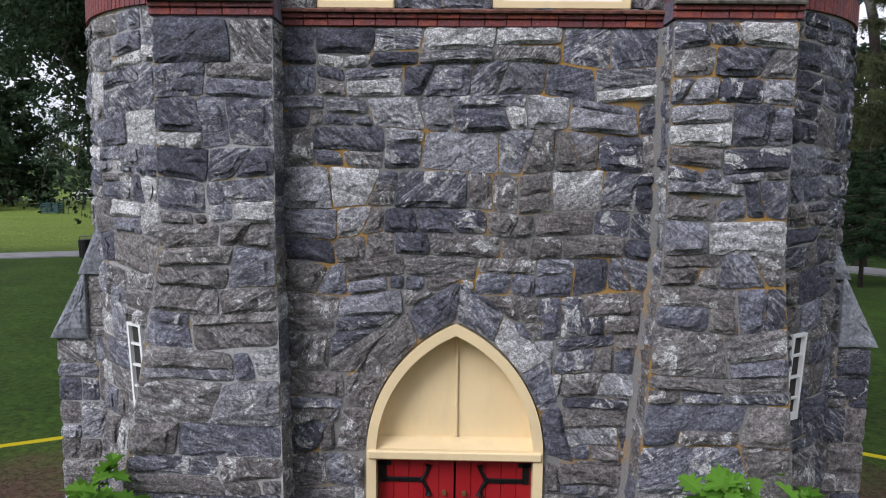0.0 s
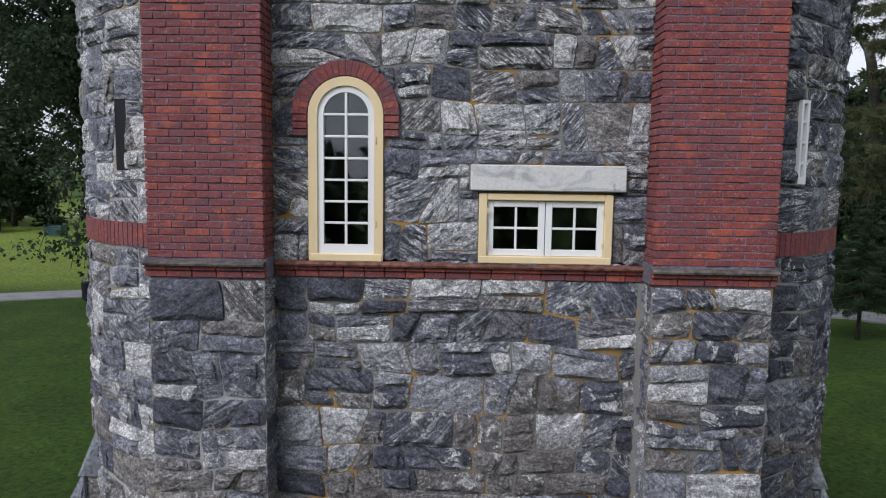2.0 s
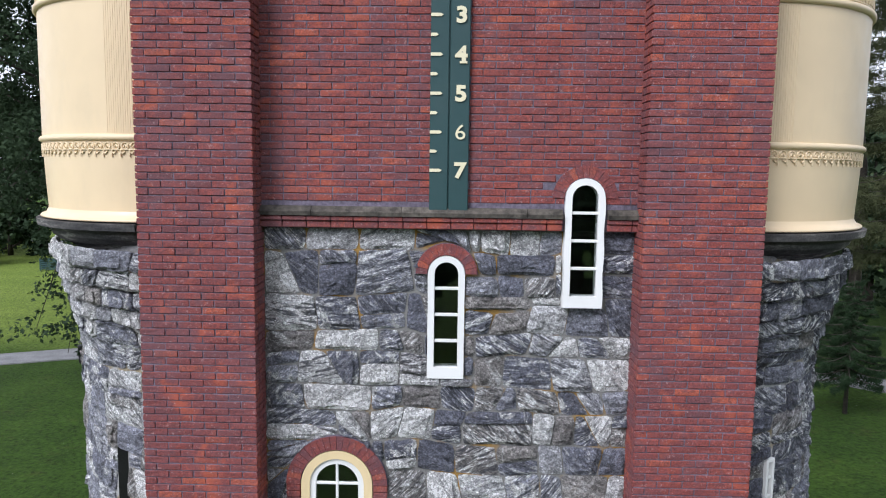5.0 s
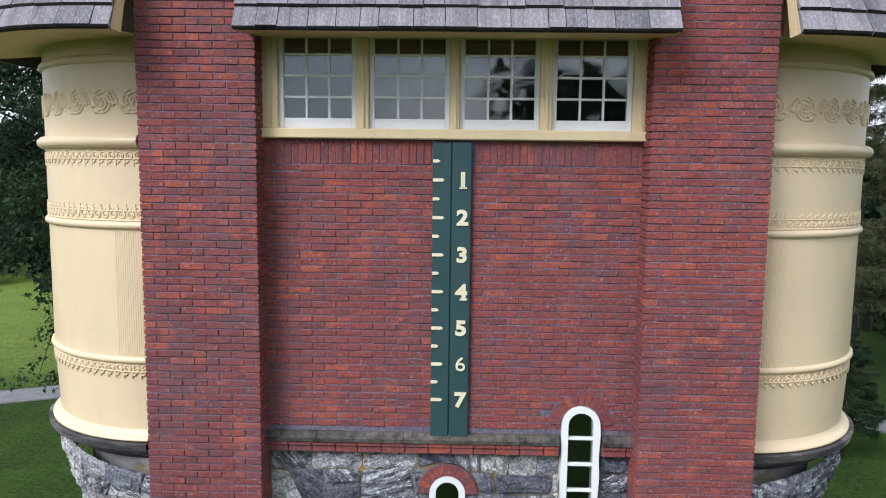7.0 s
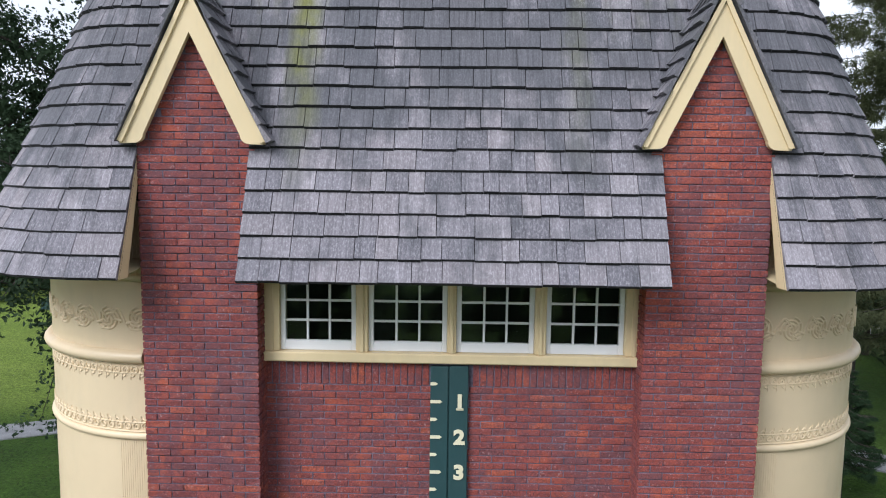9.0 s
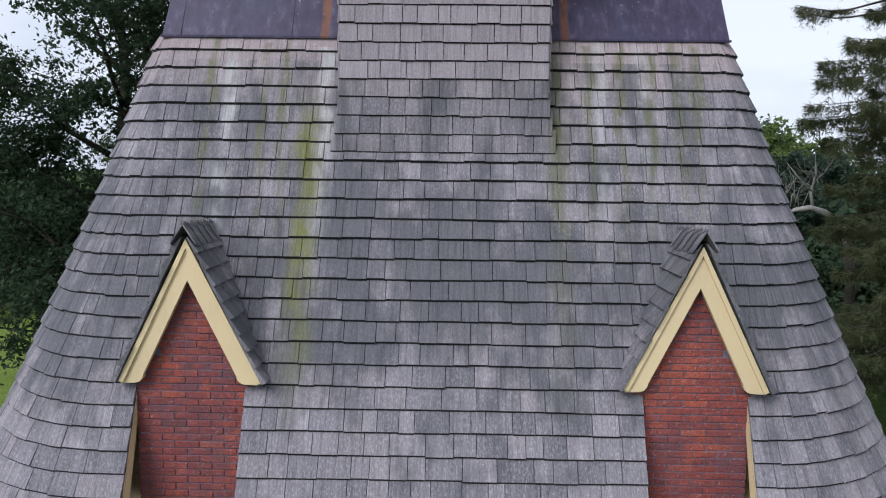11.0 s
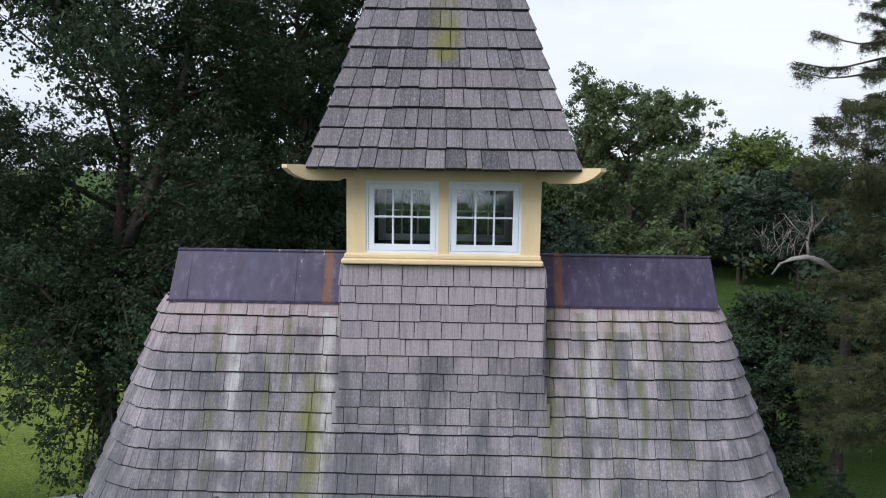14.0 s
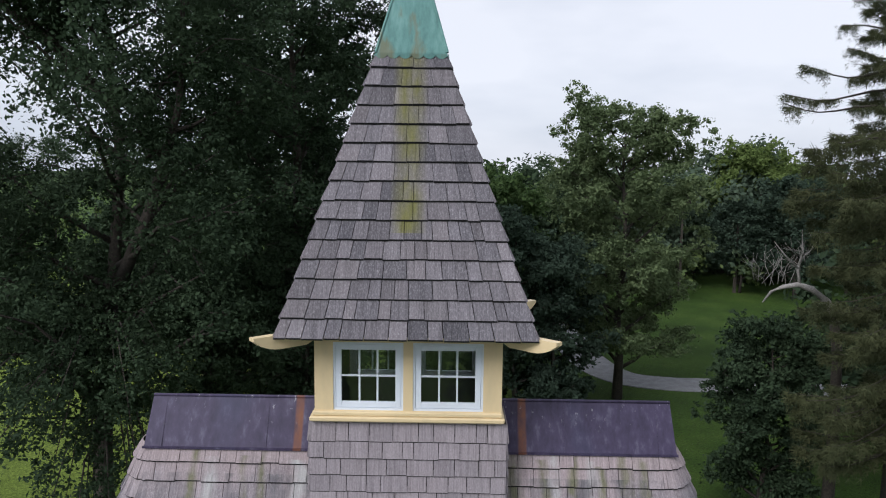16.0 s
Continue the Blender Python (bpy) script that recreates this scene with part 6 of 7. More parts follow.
# ---- door ----
def door():
    x0, x1, _, top = W_DOOR
    ob = root("door_1", ((x0 + x1) / 2, 0.1, 0), "red double door with black strap hinges under a cream pointed arch", "door", kind="structure")
    outer = [(x0, 0.0)] + arch_line(x0, x1, 2.17, top, 14, True) + [(x1, 0.0)]
    w = 0.085
    inner = [(x0 + w, 0.0)] + arch_line(x0 + w, x1 - w, 2.17, top - 0.1, 14, True) + [(x1 - w, 0.0)]
    under("door_frame", Build().band(inner, outer, 0.06, 0.42), CREAM, ob, "cream painted pointed frame")
    under("transom", Build().box(x0 + 0.012, x1 - 0.012, 0.03, 0.3, 2.12, 2.2, 0.012), CREAM, ob)
    tr = Build().add([(x, y, z) for x in (x0 + w + 0.002, x1 - w - 0.002) for y, z in ((0.09, 2.201), (0.24, 2.255), (0.3, 2.255), (0.3, 2.201))], [(0, 1, 2, 3), (7, 6, 5, 4), (0, 4, 5, 1), (1, 5, 6, 2), (2, 6, 7, 3), (3, 7, 4, 0)])
    under("transom_slope", tr, CREAM, ob)
    tym = [(x0 + w - 0.01, 2.2)] + arch_line(x0 + w - 0.01, x1 - w + 0.01, 2.2, top - 0.09, 14, True)[1:-1] + [(x1 - w + 0.01, 2.2)]
    under("tympanum", Build().prism(tym[::-1], 0.27, 0.3), CREAM, ob, "cream boarded panel in the arch")
    c = (x0 + x1) / 2
    under("batten", Build().box(c - 0.004, c + 0.024, 0.245, 0.27, 2.255, top - 0.12, 0.006), CREAM, ob)
    for s in (-1, 1):
        a, b = (x0 + w, c - 0.002) if s < 0 else (c + 0.002, x1 - w)
        leaf = under("leaf", Build().box(a + 0.012, b, 0.2, 0.25, 0.03, 2.118, 0.004), RED, ob, "red painted plank leaf")
        n = 5
        for i in range(n):
            p, q = a + 0.012 + (b - a - 0.012) * i / n, a + 0.012 + (b - a - 0.012) * (i + 1) / n
            part("plank", Build().box(p + 0.002, q - 0.002, 0.19, 0.2, 0.035, 2.11, 0.003), RED, leaf)
        edge = a + 0.06 if s < 0 else b - 0.06
        for z in (1.88, 0.55):
            strap = Build()
            way = 1 if s < 0 else -1
            strap.box(min(edge, edge + way * 0.36), max(edge, edge + way * 0.36), 0.172, 0.19, z - 0.022, z + 0.022, 0.005)
            strap.box(min(edge - way * 0.04, edge + way * 0.02), max(edge - way * 0.04, edge + way * 0.02), 0.172, 0.19, z - 0.03, z + 0.16, 0.005)
            for up in (1, -1):
                pts = [(edge + way * (0.34 + 0.06 * math.sin(t)), 0.18, z + up * (0.14 * t / 1.6)) for t in np.linspace(0, 1.6, 6)]
                strap.tube(pts, [0.02, 0.018, 0.017, 0.016, 0.02, 0.034], 8)
            strap.box(min(edge - way * 0.06, edge + way * 0.06), max(edge - way * 0.06, edge + way * 0.06), 0.172, 0.19, z + 0.13, z + 0.17, 0.005)
            part("strap_hinge", strap, IRON, leaf, "black wrought iron strap hinge")
            for i in range(5):
                x = edge + way * (0.02 + 0.075 * i)
                part("nail_head", Build().tube([(x, 0.166, z), (x, 0.175, z)], [0.008, 0.011], 8), IRON, leaf)
        part("knocker", Build().tube([(c + s * 0.09, 0.16, 1.76), (c + s * 0.09, 0.19, 1.76)], [0.02, 0.024], 9), plain_brass(), leaf)
    under("threshold", Build().box(x0 - 0.1, x1 + 0.1, -0.3, 0.3, -0.03, 0.03, 0.01), GRANITE, ob)


BRASS_BOX = []


def plain_brass():
    if not BRASS_BOX:
        BRASS_BOX.append(plain_material("dull_brass", (0.3, 0.2, 0.08), 0.45, 0.2, 40.0, 0.8))
    return BRASS_BOX[0]


door()


# ---- water gauge ----
def gauge():
    ob = root("water_gauge", (-0.02, 0.02, 9.63), "dark green water level gauge board with cream numerals", "gauge")
    planks = []
    for a, b, z1 in ((-0.185, -0.032, 12.14), (-0.022, 0.138, 12.145)):
        planks.append(under("board", Build().box(a, b, -0.015, 0.03, 9.625, z1, 0.006), TEAL, ob))
    under("groove_strip", Build().box(-0.033, -0.021, 0.0, 0.03, 9.63, 12.13), TEAL, ob)
    z1, step = 11.83, 0.3125
    for k in range(-1, 14):
        z = z1 - step * k / 2 + 0.005
        if z < 9.9:
            break
        wide = 0.062 if k % 2 else 0.1
        tick = [(-0.184, z - 0.013), (-0.184 + wide - 0.018, z - 0.013), (-0.184 + wide, z), (-0.184 + wide - 0.018, z + 0.013), (-0.184, z + 0.013)]
        part("tick_mark", Build().prism(tick, -0.024, -0.0152), LETTER, planks[0], "cream tick mark")
    for k in range(7):
        text = bpy.data.curves.new("numeral", "FONT")
        text.body, text.size, text.extrude, text.offset = str(k + 1), 0.172, 0.006, 0.0 if k == 5 else 0.007
        text.align_x, text.align_y = "CENTER", "CENTER"
        text.materials.append(LETTER)
        num = part("numeral", text, LETTER, planks[1], "cream painted numeral")
        num.matrix_basis = pose(0.066, -0.021, z1 - step * k, 90, 0, 0) @ Matrix.Diagonal((1.12, 1.0, 1.0, 1.0))
        if k in (0, 3):
            x = 0.07 if k == 0 else 0.085
            part("numeral_foot", Build().box(x - 0.032, x + 0.03, -0.027, -0.0155, z1 - step * k - 0.068, z1 - step * k - 0.05, 0.002), LETTER, planks[1])


gauge()


# ---- cupola and spire ----
def cupola():
    x0, x1, y0, y1 = -0.93, 0.83, 0.58, 1.72
    ob = root("cupola", ((x0 + x1) / 2, (y0 + y1) / 2, 16.0), "cream wooden cupola with paired windows and upturned brackets", "cupola")
    rng = random.Random(91)
    # shingled base
    base = Build()
    base.box(x0 + 0.02, x1 - 0.02, y0 + 0.03, y1 - 0.03, 15.6, 17.4)
    under("base", base, SHADE_WOOD, ob)
    zs = np.linspace(15.74, 17.36, 11)
    for k in range(1, 10):
        z0, za = zs[k], min(zs[k] + (zs[1] - zs[0]) * 1.35, 17.39)
        spread = 0.055 + 0.12 * max(0.0, 1 - k / 4.5) ** 1.6
        for a, b in course(rng, x0 - spread, x1 + spread, 0.1, 0.26):
            def put(u, z, l, z0=z0):
                return (u, y0 + 0.015 - 0.045 * (17.39 - z) / 1.6 - 0.05 * max(0, 16.1 - z) - l, z)
            under("shingle", shingle(Build(), put, a + 0.0035, b - 0.0035, z0, za, rng.uniform(0.022, 0.032) * min(1.0, 0.35 + 0.2 * k), rng.uniform(-0.004, 0.006)), SHINGLE if k <= 4 else SHINGLE_DRY, ob)
        for face in (-1, 1):
            for a, b in course(rng, y0, y1, 0.1, 0.24):
                xf = x0 if face < 0 else x1
                def side(u, z, l, face=face, xf=xf):
                    return (xf + face * (0.03 + spread * 0.4 + l), u, z)
                under("shingle", shingle(Build(), side, a + 0.002, b - 0.002, z0, za), SHINGLE_DRY, ob)
    # near-black boards added as inner shade, under and between the windows at the back
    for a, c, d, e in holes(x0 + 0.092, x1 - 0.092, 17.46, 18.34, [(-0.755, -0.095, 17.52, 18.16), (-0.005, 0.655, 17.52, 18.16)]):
        under("lining", Build().box(a, c, y1 - 0.106, y1 - 0.094, d, e), DARK_ROOM, ob, "near-black board added for the cupola's inner shade")
    # the floor sheet is near-black too, to hide the cream moulding's lit top
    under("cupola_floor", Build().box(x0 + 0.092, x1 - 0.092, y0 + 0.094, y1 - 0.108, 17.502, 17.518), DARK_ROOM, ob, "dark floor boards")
    # sill course
    under("sill", Build().box(x0 - 0.045, x1 + 0.03, y0 - 0.05, y1 + 0.05, 17.405, 17.455, 0.012), CREAM, ob)
    under("sill_moulding", Build().box(x0 - 0.02, x1 + 0.01, y0 - 0.03, y1 + 0.03, 17.455, 17.5, 0.01), CREAM, ob)
    # walls round the window openings, front and back; sides with one pair each
    top = 18.36
    wins = [(-0.755, -0.095), (-0.005, 0.655)]
    for y, t in ((y0, 0.09), (y1 - 0.09, 0.09)):
        for a, c, d, e in holes(x0, x1, 17.5, top, [(wa, wb, 17.505, 18.16) for wa, wb in wins]):
            under("wall_board", Build().box(a, c, y, y + t, d, e), CREAM, ob, "cream painted board")
    for x in (x0, x1 - 0.09):
        for a, c, d, e in holes(y0 + 0.09, y1 - 0.09, 17.5, top, [(y0 + 0.3, y1 - 0.3, 17.55, 18.14)]):
            under("wall_board", Build().box(x, x + 0.09, a, c, d, e), CREAM, ob, "cream painted board")
    for wa, wb in wins:
        for y in (y0 + 0.012, y1 - 0.06):
            win = under("window_casing", Build().box(wa, wa + 0.022, y, y + 0.05, 17.505, 18.16).box(wb - 0.022, wb, y, y + 0.05, 17.505, 18.16).box(wa + 0.022, wb - 0.022, y, y + 0.05, 18.138, 18.16).box(wa + 0.022, wb - 0.022, y, y + 0.05, 17.505, 17.527), WHITE_BLUE, ob)
            sash_cupola(win, wa + 0.024, wb - 0.024, 17.529, 18.136, y + 0.006, y < 1)
    for x in (x0 + 0.03, x1 - 0.06):
        part("pane", Build().box(x, x + 0.004, y0 + 0.3, y1 - 0.3, 17.55, 18.14), GLASS, ob).matrix_parent_inverse = Matrix.Translation(ob.location).inverted()
    # more near-black boards inside all four walls, added for the inner shade
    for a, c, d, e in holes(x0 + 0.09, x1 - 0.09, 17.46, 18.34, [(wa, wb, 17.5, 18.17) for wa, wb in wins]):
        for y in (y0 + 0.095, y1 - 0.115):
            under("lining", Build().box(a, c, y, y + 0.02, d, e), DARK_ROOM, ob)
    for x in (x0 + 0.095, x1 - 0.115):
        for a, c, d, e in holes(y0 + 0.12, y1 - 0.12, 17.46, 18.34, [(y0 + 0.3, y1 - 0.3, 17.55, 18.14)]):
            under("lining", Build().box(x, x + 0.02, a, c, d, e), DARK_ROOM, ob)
    under("floor_board", Build().box(x0 + 0.09, x1 - 0.09, y0 + 0.09, y1 - 0.09, 17.42, 17.46), SHADE_WOOD, ob)
    under("ceiling_board", Build().box(x0 + 0.02, x1 - 0.02, y0 + 0.02, y1 - 0.02, 18.34, 18.38), SHADE_WOOD, ob)
    # diagonal brackets, upturned and thinning to the tip
    for sx, xx in ((-1, x0), (1, x1)):
        for sy, yy in ((-1, y0), (1, y1)):
            way = Vector((sx, sy, 0)).normalized()
            across = Vector((-way.y, way.x, 0))
            prof_top, prof_low = [], []
            for t in np.linspace(-0.15, 1.0, 12):
                up = 18.285 + 0.01 * max(0.0, t)
                drop = 0.13 if t < 0.6 else 0.13 - 0.085 * ((t - 0.6) / 0.4) ** 1.8 - (0.015 if t > 0.96 else 0.0)
                prof_top.append((t * 0.64, up))
                prof_low.append((t * 0.64, up - drop + (0.03 if t < 0.1 else 0.0)))
            line = prof_low + prof_top[::-1]
            n = len(line)
            pts = [Vector((xx, yy, 0)) + way * d + across * s + Vector((0, 0, z)) for s in (-0.04, 0.04) for d, z in line]
            b = Build().add(pts, [tuple(range(n)), tuple(range(2 * n - 1, n - 1, -1))] + [(i, n + i, n + (i + 1) % n, (i + 1) % n) for i in range(n)])
            under("bracket", b, CREAM, ob, "upturned cream bracket")
    # spire
    cx, cy = (x0 + x1) / 2, (y0 + y1) / 2
    ez, hx, hy, tz = 18.29, 1.145, 0.9, 20.86
    tx, ty = 0.3, 0.3
    spire = under("spire", Build().add([(cx + sx * hx, cy + sy * hy, ez) for sx, sy in ((-1, -1), (1, -1), (1, 1), (-1, 1))] + [(cx + sx * tx, cy + sy * ty, tz) for sx, sy in ((-1, -1), (1, -1), (1, 1), (-1, 1))],
                                       [(3, 2, 1, 0), (0, 1, 5, 4), (1, 2, 6, 5), (2, 3, 7, 6), (3, 0, 4, 7), (4, 5, 6, 7)]), SHADE_WOOD, ob, "pointed spire of grey cedar shingles")
    rows = 15
    rest = Build()
    for k in range(rows):
        za = ez - 0.03 + (tz - ez + 0.03) * k / rows
        zb = min(za + (tz - ez) / rows * 1.35, tz)
        t0 = (za - ez) / (tz - ez)
        for q in range(4):
            h0 = hx + (tx - hx) * t0
            def put(u, z, l, q=q):
                t = (z - ez) / (tz - ez)
                wx, wy = hx + (tx - hx) * t, hy + (ty - hy) * t
                h, d = (wx, wy) if q % 2 == 0 else (wy, wx)
                d += 0.004 + l
                x, y = u * (h + 0.015), -d
                for _ in range(q):
                    x, y = -y, x
                return (cx + x, cy + y, z + 0.3 * l)
            for a, b in course(rng, -1.0, 1.0, 0.09 / h0, 0.23 / h0):
                a2, b2 = a + (0.0035 if a > -0.99 else 0), b - (0.0035 if b < 0.99 else 0)
                drop, butt = rng.uniform(-0.003, 0.007), rng.uniform(0.028, 0.038)
                if q == 0:
                    part("shingle", shingle(Build(), put, a2, b2, za, zb, butt, drop), SHINGLE_SPIRE, spire).matrix_parent_inverse = Matrix.Identity(4)
                else:
                    shingle(rest, put, a2, b2, za, zb, butt, drop)
    tagged(part("shingles", rest, SHINGLE_SPIRE, spire), kind="stuff")
    # copper cap with a scalloped skirt
    cap = Build()
    levels = [(20.8, 0.335), (20.84, 0.33), (21.95, 0.02), (22.1, 0.015)]
    cap.add([(cx + sx * r, cy + sy * r, z) for z, r in levels for sx, sy in ((-1, -1), (1, -1), (1, 1), (-1, 1))], [(4 * k + i, 4 * k + (i + 1) % 4, 4 * k + 4 + (i + 1) % 4, 4 * k + 4 + i) for k in range(3) for i in range(4)] + [(12, 13, 14, 15)])
    copper = under("copper_cap", cap, COPPER, ob, "green verdigris copper cap")
    for q in range(4):
        for i in range(6):
            u = -0.335 + 0.67 * (i + 0.5) / 6
            arcs = [(u + 0.056 * math.cos(a), 20.825 - 0.045 * math.sin(a)) for a in np.linspace(0, math.pi, 8)]
            p = [(x, -0.346 + d, z) for d in (0, 0.008) for x, z in arcs]
            for _ in range(q):
                p = [(-y, x, z) for x, y, z in p]
            n = len(arcs)
            part("scallop", Build().add([(cx + x, cy + y, z) for x, y, z in p], [tuple(range(n)), tuple(range(2 * n - 1, n - 1, -1))] + [(j, n + j, n + j + 1, j + 1) for j in range(n - 1)]), COPPER, copper)
    for q in range(4):
        line = [(0.333 * (1 if q in (1, 2) else -1), 0.333 * (1 if q > 1 else -1), 20.84), (0.02 * (1 if q in (1, 2) else -1), 0.02 * (1 if q > 1 else -1), 21.95)]
        part("hip_roll", Build().tube([(cx + x, cy + y, z) for x, y, z in line], [0.014, 0.01], 6), COPPER, copper)


def sash_cupola(win, a, b, c, d, y, front):
    rim, bar = 0.052, 0.018
    for p, q, r, s in ((a, a + rim, c, d), (b - rim, b, c, d), (a + rim, b - rim, c, c + rim * 1.1), (a + rim, b - rim, d - rim, d)):
        part("sash_rail", Build().box(p, q, y, y + 0.035, r, s, 0.003), WHITE_BLUE, win)
    x0, x1, z0, z1 = a + rim, b - rim, c + rim * 1.1, d - rim
    for i in (1, 2):
        x = x0 + (x1 - x0) * i / 3
        part("glazing_bar", Build().box(x - bar / 2, x + bar / 2, y + 0.004, y + 0.03, z0, z1, 0.003), WHITE_BLUE, win)
    z = (z0 + z1) / 2
    part("glazing_bar", Build().box(x0, x1, y + 0.006, y + 0.028, z - bar / 2, z + bar / 2, 0.003), WHITE_BLUE, win)
    for i in range(3):
        for j in range(2):
            p, q = x0 + (x1 - x0) * i / 3, x0 + (x1 - x0) * (i + 1) / 3
            r, s = z0 + (z1 - z0) * j / 2, z0 + (z1 - z0) * (j + 1) / 2
            part("pane", Build().box(p, q, y + 0.015, y + 0.018, r, s), GLASS, win)


cupola()


# ---- trees and shrubs ----
def leaves(rng, blobs, count, size, droop=0.0, loose=False):
    """A crown: many small bent leaves, thickest near the skin of its clumps."""
    r = np.random.default_rng(rng.randrange(10 ** 6))
    blobs = np.array(blobs)
    weight = blobs[:, 3] ** 2
    which = r.choice(len(blobs), count, p=weight / weight.sum())
    way = r.normal(size=(count, 3))
    way /= np.linalg.norm(way, axis=1)[:, None]
    rad = blobs[which, 3] * (0.35 + 0.7 * r.random(count) ** 0.6)
    if loose:
        rad = blobs[which, 3] * np.minimum(np.abs(r.normal(size=count)), 1.7) * 0.8
    at = blobs[which, :3] + way * rad[:, None] * (1, 1, 0.72)
    # leaves face out of their spray and up to the light
    n = r.normal(size=(count, 3)) * 0.75 + way * 0.7 + (0, 0, 0.55)
    a = np.cross(n, r.normal(size=(count, 3))) + (0, 0, -0.4 * droop)
    a /= np.linalg.norm(a, axis=1)[:, None]
    b = np.cross(n, a)
    b /= np.linalg.norm(b, axis=1)[:, None]
    s = size * (0.6 + 0.8 * r.random(count))[:, None]
    n = np.cross(a, b)
    verts = np.stack([at - a * s * 0.6, at + b * s * 0.34 + n * s * 0.1, at + a * s * 0.6, at - b * s * 0.34 + n * s * 0.1], 1).reshape(-1, 3)
    i = np.arange(count)[:, None] * 4
    faces = np.concatenate([i + (0, 1, 2), i + (0, 2, 3)])
    return verts, faces


def quick_mesh(name, verts, faces, material):
    me = bpy.data.meshes.new(name)
    me.vertices.add(len(verts))
    me.vertices.foreach_set("co", np.asarray(verts, np.float32).ravel())
    me.loops.add(faces.size)
    me.loops.foreach_set("vertex_index", faces.ravel().astype(np.int32))
    me.polygons.add(len(faces))
    me.polygons.foreach_set("loop_start", np.arange(0, faces.size, faces.shape[1], dtype=np.int32))
    me.update(calc_edges=True)
    me.materials.append(material)
    return me


def broad_tree(name, seed, at, tall, spread, count, size, material, label, bare=0.3, group="", clump=1.0, limbs=26, loose=0.3, gaps=(), stems=(), low_boughs=(), slim=1.0):
    """A trunk with rising, forking limbs; the crown is made of clumps that break up into small leafy sprays."""
    rng = random.Random(seed)
    ob = root(name, at, label, "tree", group)
    wood, blobs = Build(), []
    r0 = tall * 0.0145 * slim
    trunk = [Vector(p) for p in stems[0]] if stems else [Vector((0, 0, -0.1))] + [Vector((rng.uniform(-0.25, 0.25), rng.uniform(-0.25, 0.25), tall * t)) for t in (0.15, 0.3, 0.45, 0.6, 0.75, 0.9)]
    ways = [trunk] + [[Vector(p) for p in q] for q in stems[1:]]

    def along(line, t):
        k = min(len(line) - 2, int(t * (len(line) - 1)))
        return line[k].lerp(line[k + 1], t * (len(line) - 1) - k)

    for n, line in enumerate(ways):
        r = r0 if n == 0 else r0 * 0.62
        wood.tube(line, [r * (1.3 if n == 0 else 1.0)] + [r * (1 - 0.88 * t) for t in np.linspace(0.1, 1, len(line) - 1)], 9)
        many = limbs if n == 0 else limbs // 3
        for k in range(many):
            t = bare + (0.98 - bare) * (k + rng.uniform(0, 0.8)) / many
            start = along(line, t)
            a = k * 2.4 + n + rng.uniform(-0.5, 0.5)
            # the crown is widest at about two fifths of its height
            h = max(0.0, min(1.0, (start.z / tall - bare) / (1 - bare)))
            reach = spread * (0.72 + 0.9 * h * (1 - h) - 0.45 * h * h) * rng.uniform(0.7, 1.05) * (1 if n == 0 else 0.55)
            rise = reach * rng.uniform(0.35, 0.8)
            end = start + Vector((math.cos(a) * reach, math.sin(a) * reach, rise))
            mid = start.lerp(end, 0.5) + Vector((0, 0, rng.uniform(0.0, 0.12) * reach))
            rr = (r * (1 - 0.85 * t) * 0.5 + 0.03) * slim
            wood.tube([start, start.lerp(mid, 0.5) + Vector((0, 0, -0.03 * reach)), mid, end], [rr, rr * 0.75, rr * 0.5, rr * 0.12], 6)
            for q in (0.45, 0.62, 0.8, 1.0):
                s = start.lerp(end, q)
                e = s + Vector((rng.uniform(-1, 1), rng.uniform(-1, 1), rng.uniform(-0.25, 0.6))) * spread * 0.24
                wood.tube([s, e], [rr * 0.3, rr * 0.08], 4)
                blobs.append((*e, clump * spread * rng.uniform(0.13, 0.22)))
                blobs.append((*s, clump * spread * rng.uniform(0.11, 0.19)))
    # boughs that hang low in front of the crown
    for x0, x1, z0, z1 in (span for many, *span in low_boughs for _ in range(many)):
        start = along(trunk, rng.uniform(0.3, 0.45))
        end = Vector((rng.uniform(x0, x1), rng.uniform(-9, -2.0), rng.uniform(z0, z1)))
        mid = start.lerp(end, 0.55) + Vector((0, 0, 1.9))
        wood.tube([start, mid, end], [0.07, 0.04, 0.01], 6)
        blobs += [(*(mid.lerp(end, q) + Vector((rng.gauss(0, 0.5), rng.gauss(0, 0.5), rng.gauss(0, 0.25)))), rng.uniform(0.5, 0.95)) for q in (-0.3, 0.0, 0.2, 0.4, 0.6, 0.75, 0.9, 1.0)]
    blobs = [p for p in blobs if p[2] < tall and all(math.hypot((p[0] - g[0]) / g[2], (p[2] - g[1]) / g[3]) > 1 for g in gaps)]
    # each clump breaks up into sprays
    sprays = []
    for x, y, z, r in blobs:
        for _ in range(9):
            w = Vector((rng.gauss(0, 1), rng.gauss(0, 1), rng.gauss(0, 1) + 0.25)).normalized() * r * rng.uniform(0.55, 1.1)
            sprays.append((x + w.x, y + w.y, z + w.z * 0.75, r * rng.uniform(0.26, 0.48)))
    part("trunk", wood, BARK, ob, "dark rough bark", True)
    part("crown", quick_mesh("crown", *leaves(rng, sprays, count, size, loose, True), material), material, ob, "uneven leafy crown")
    return ob


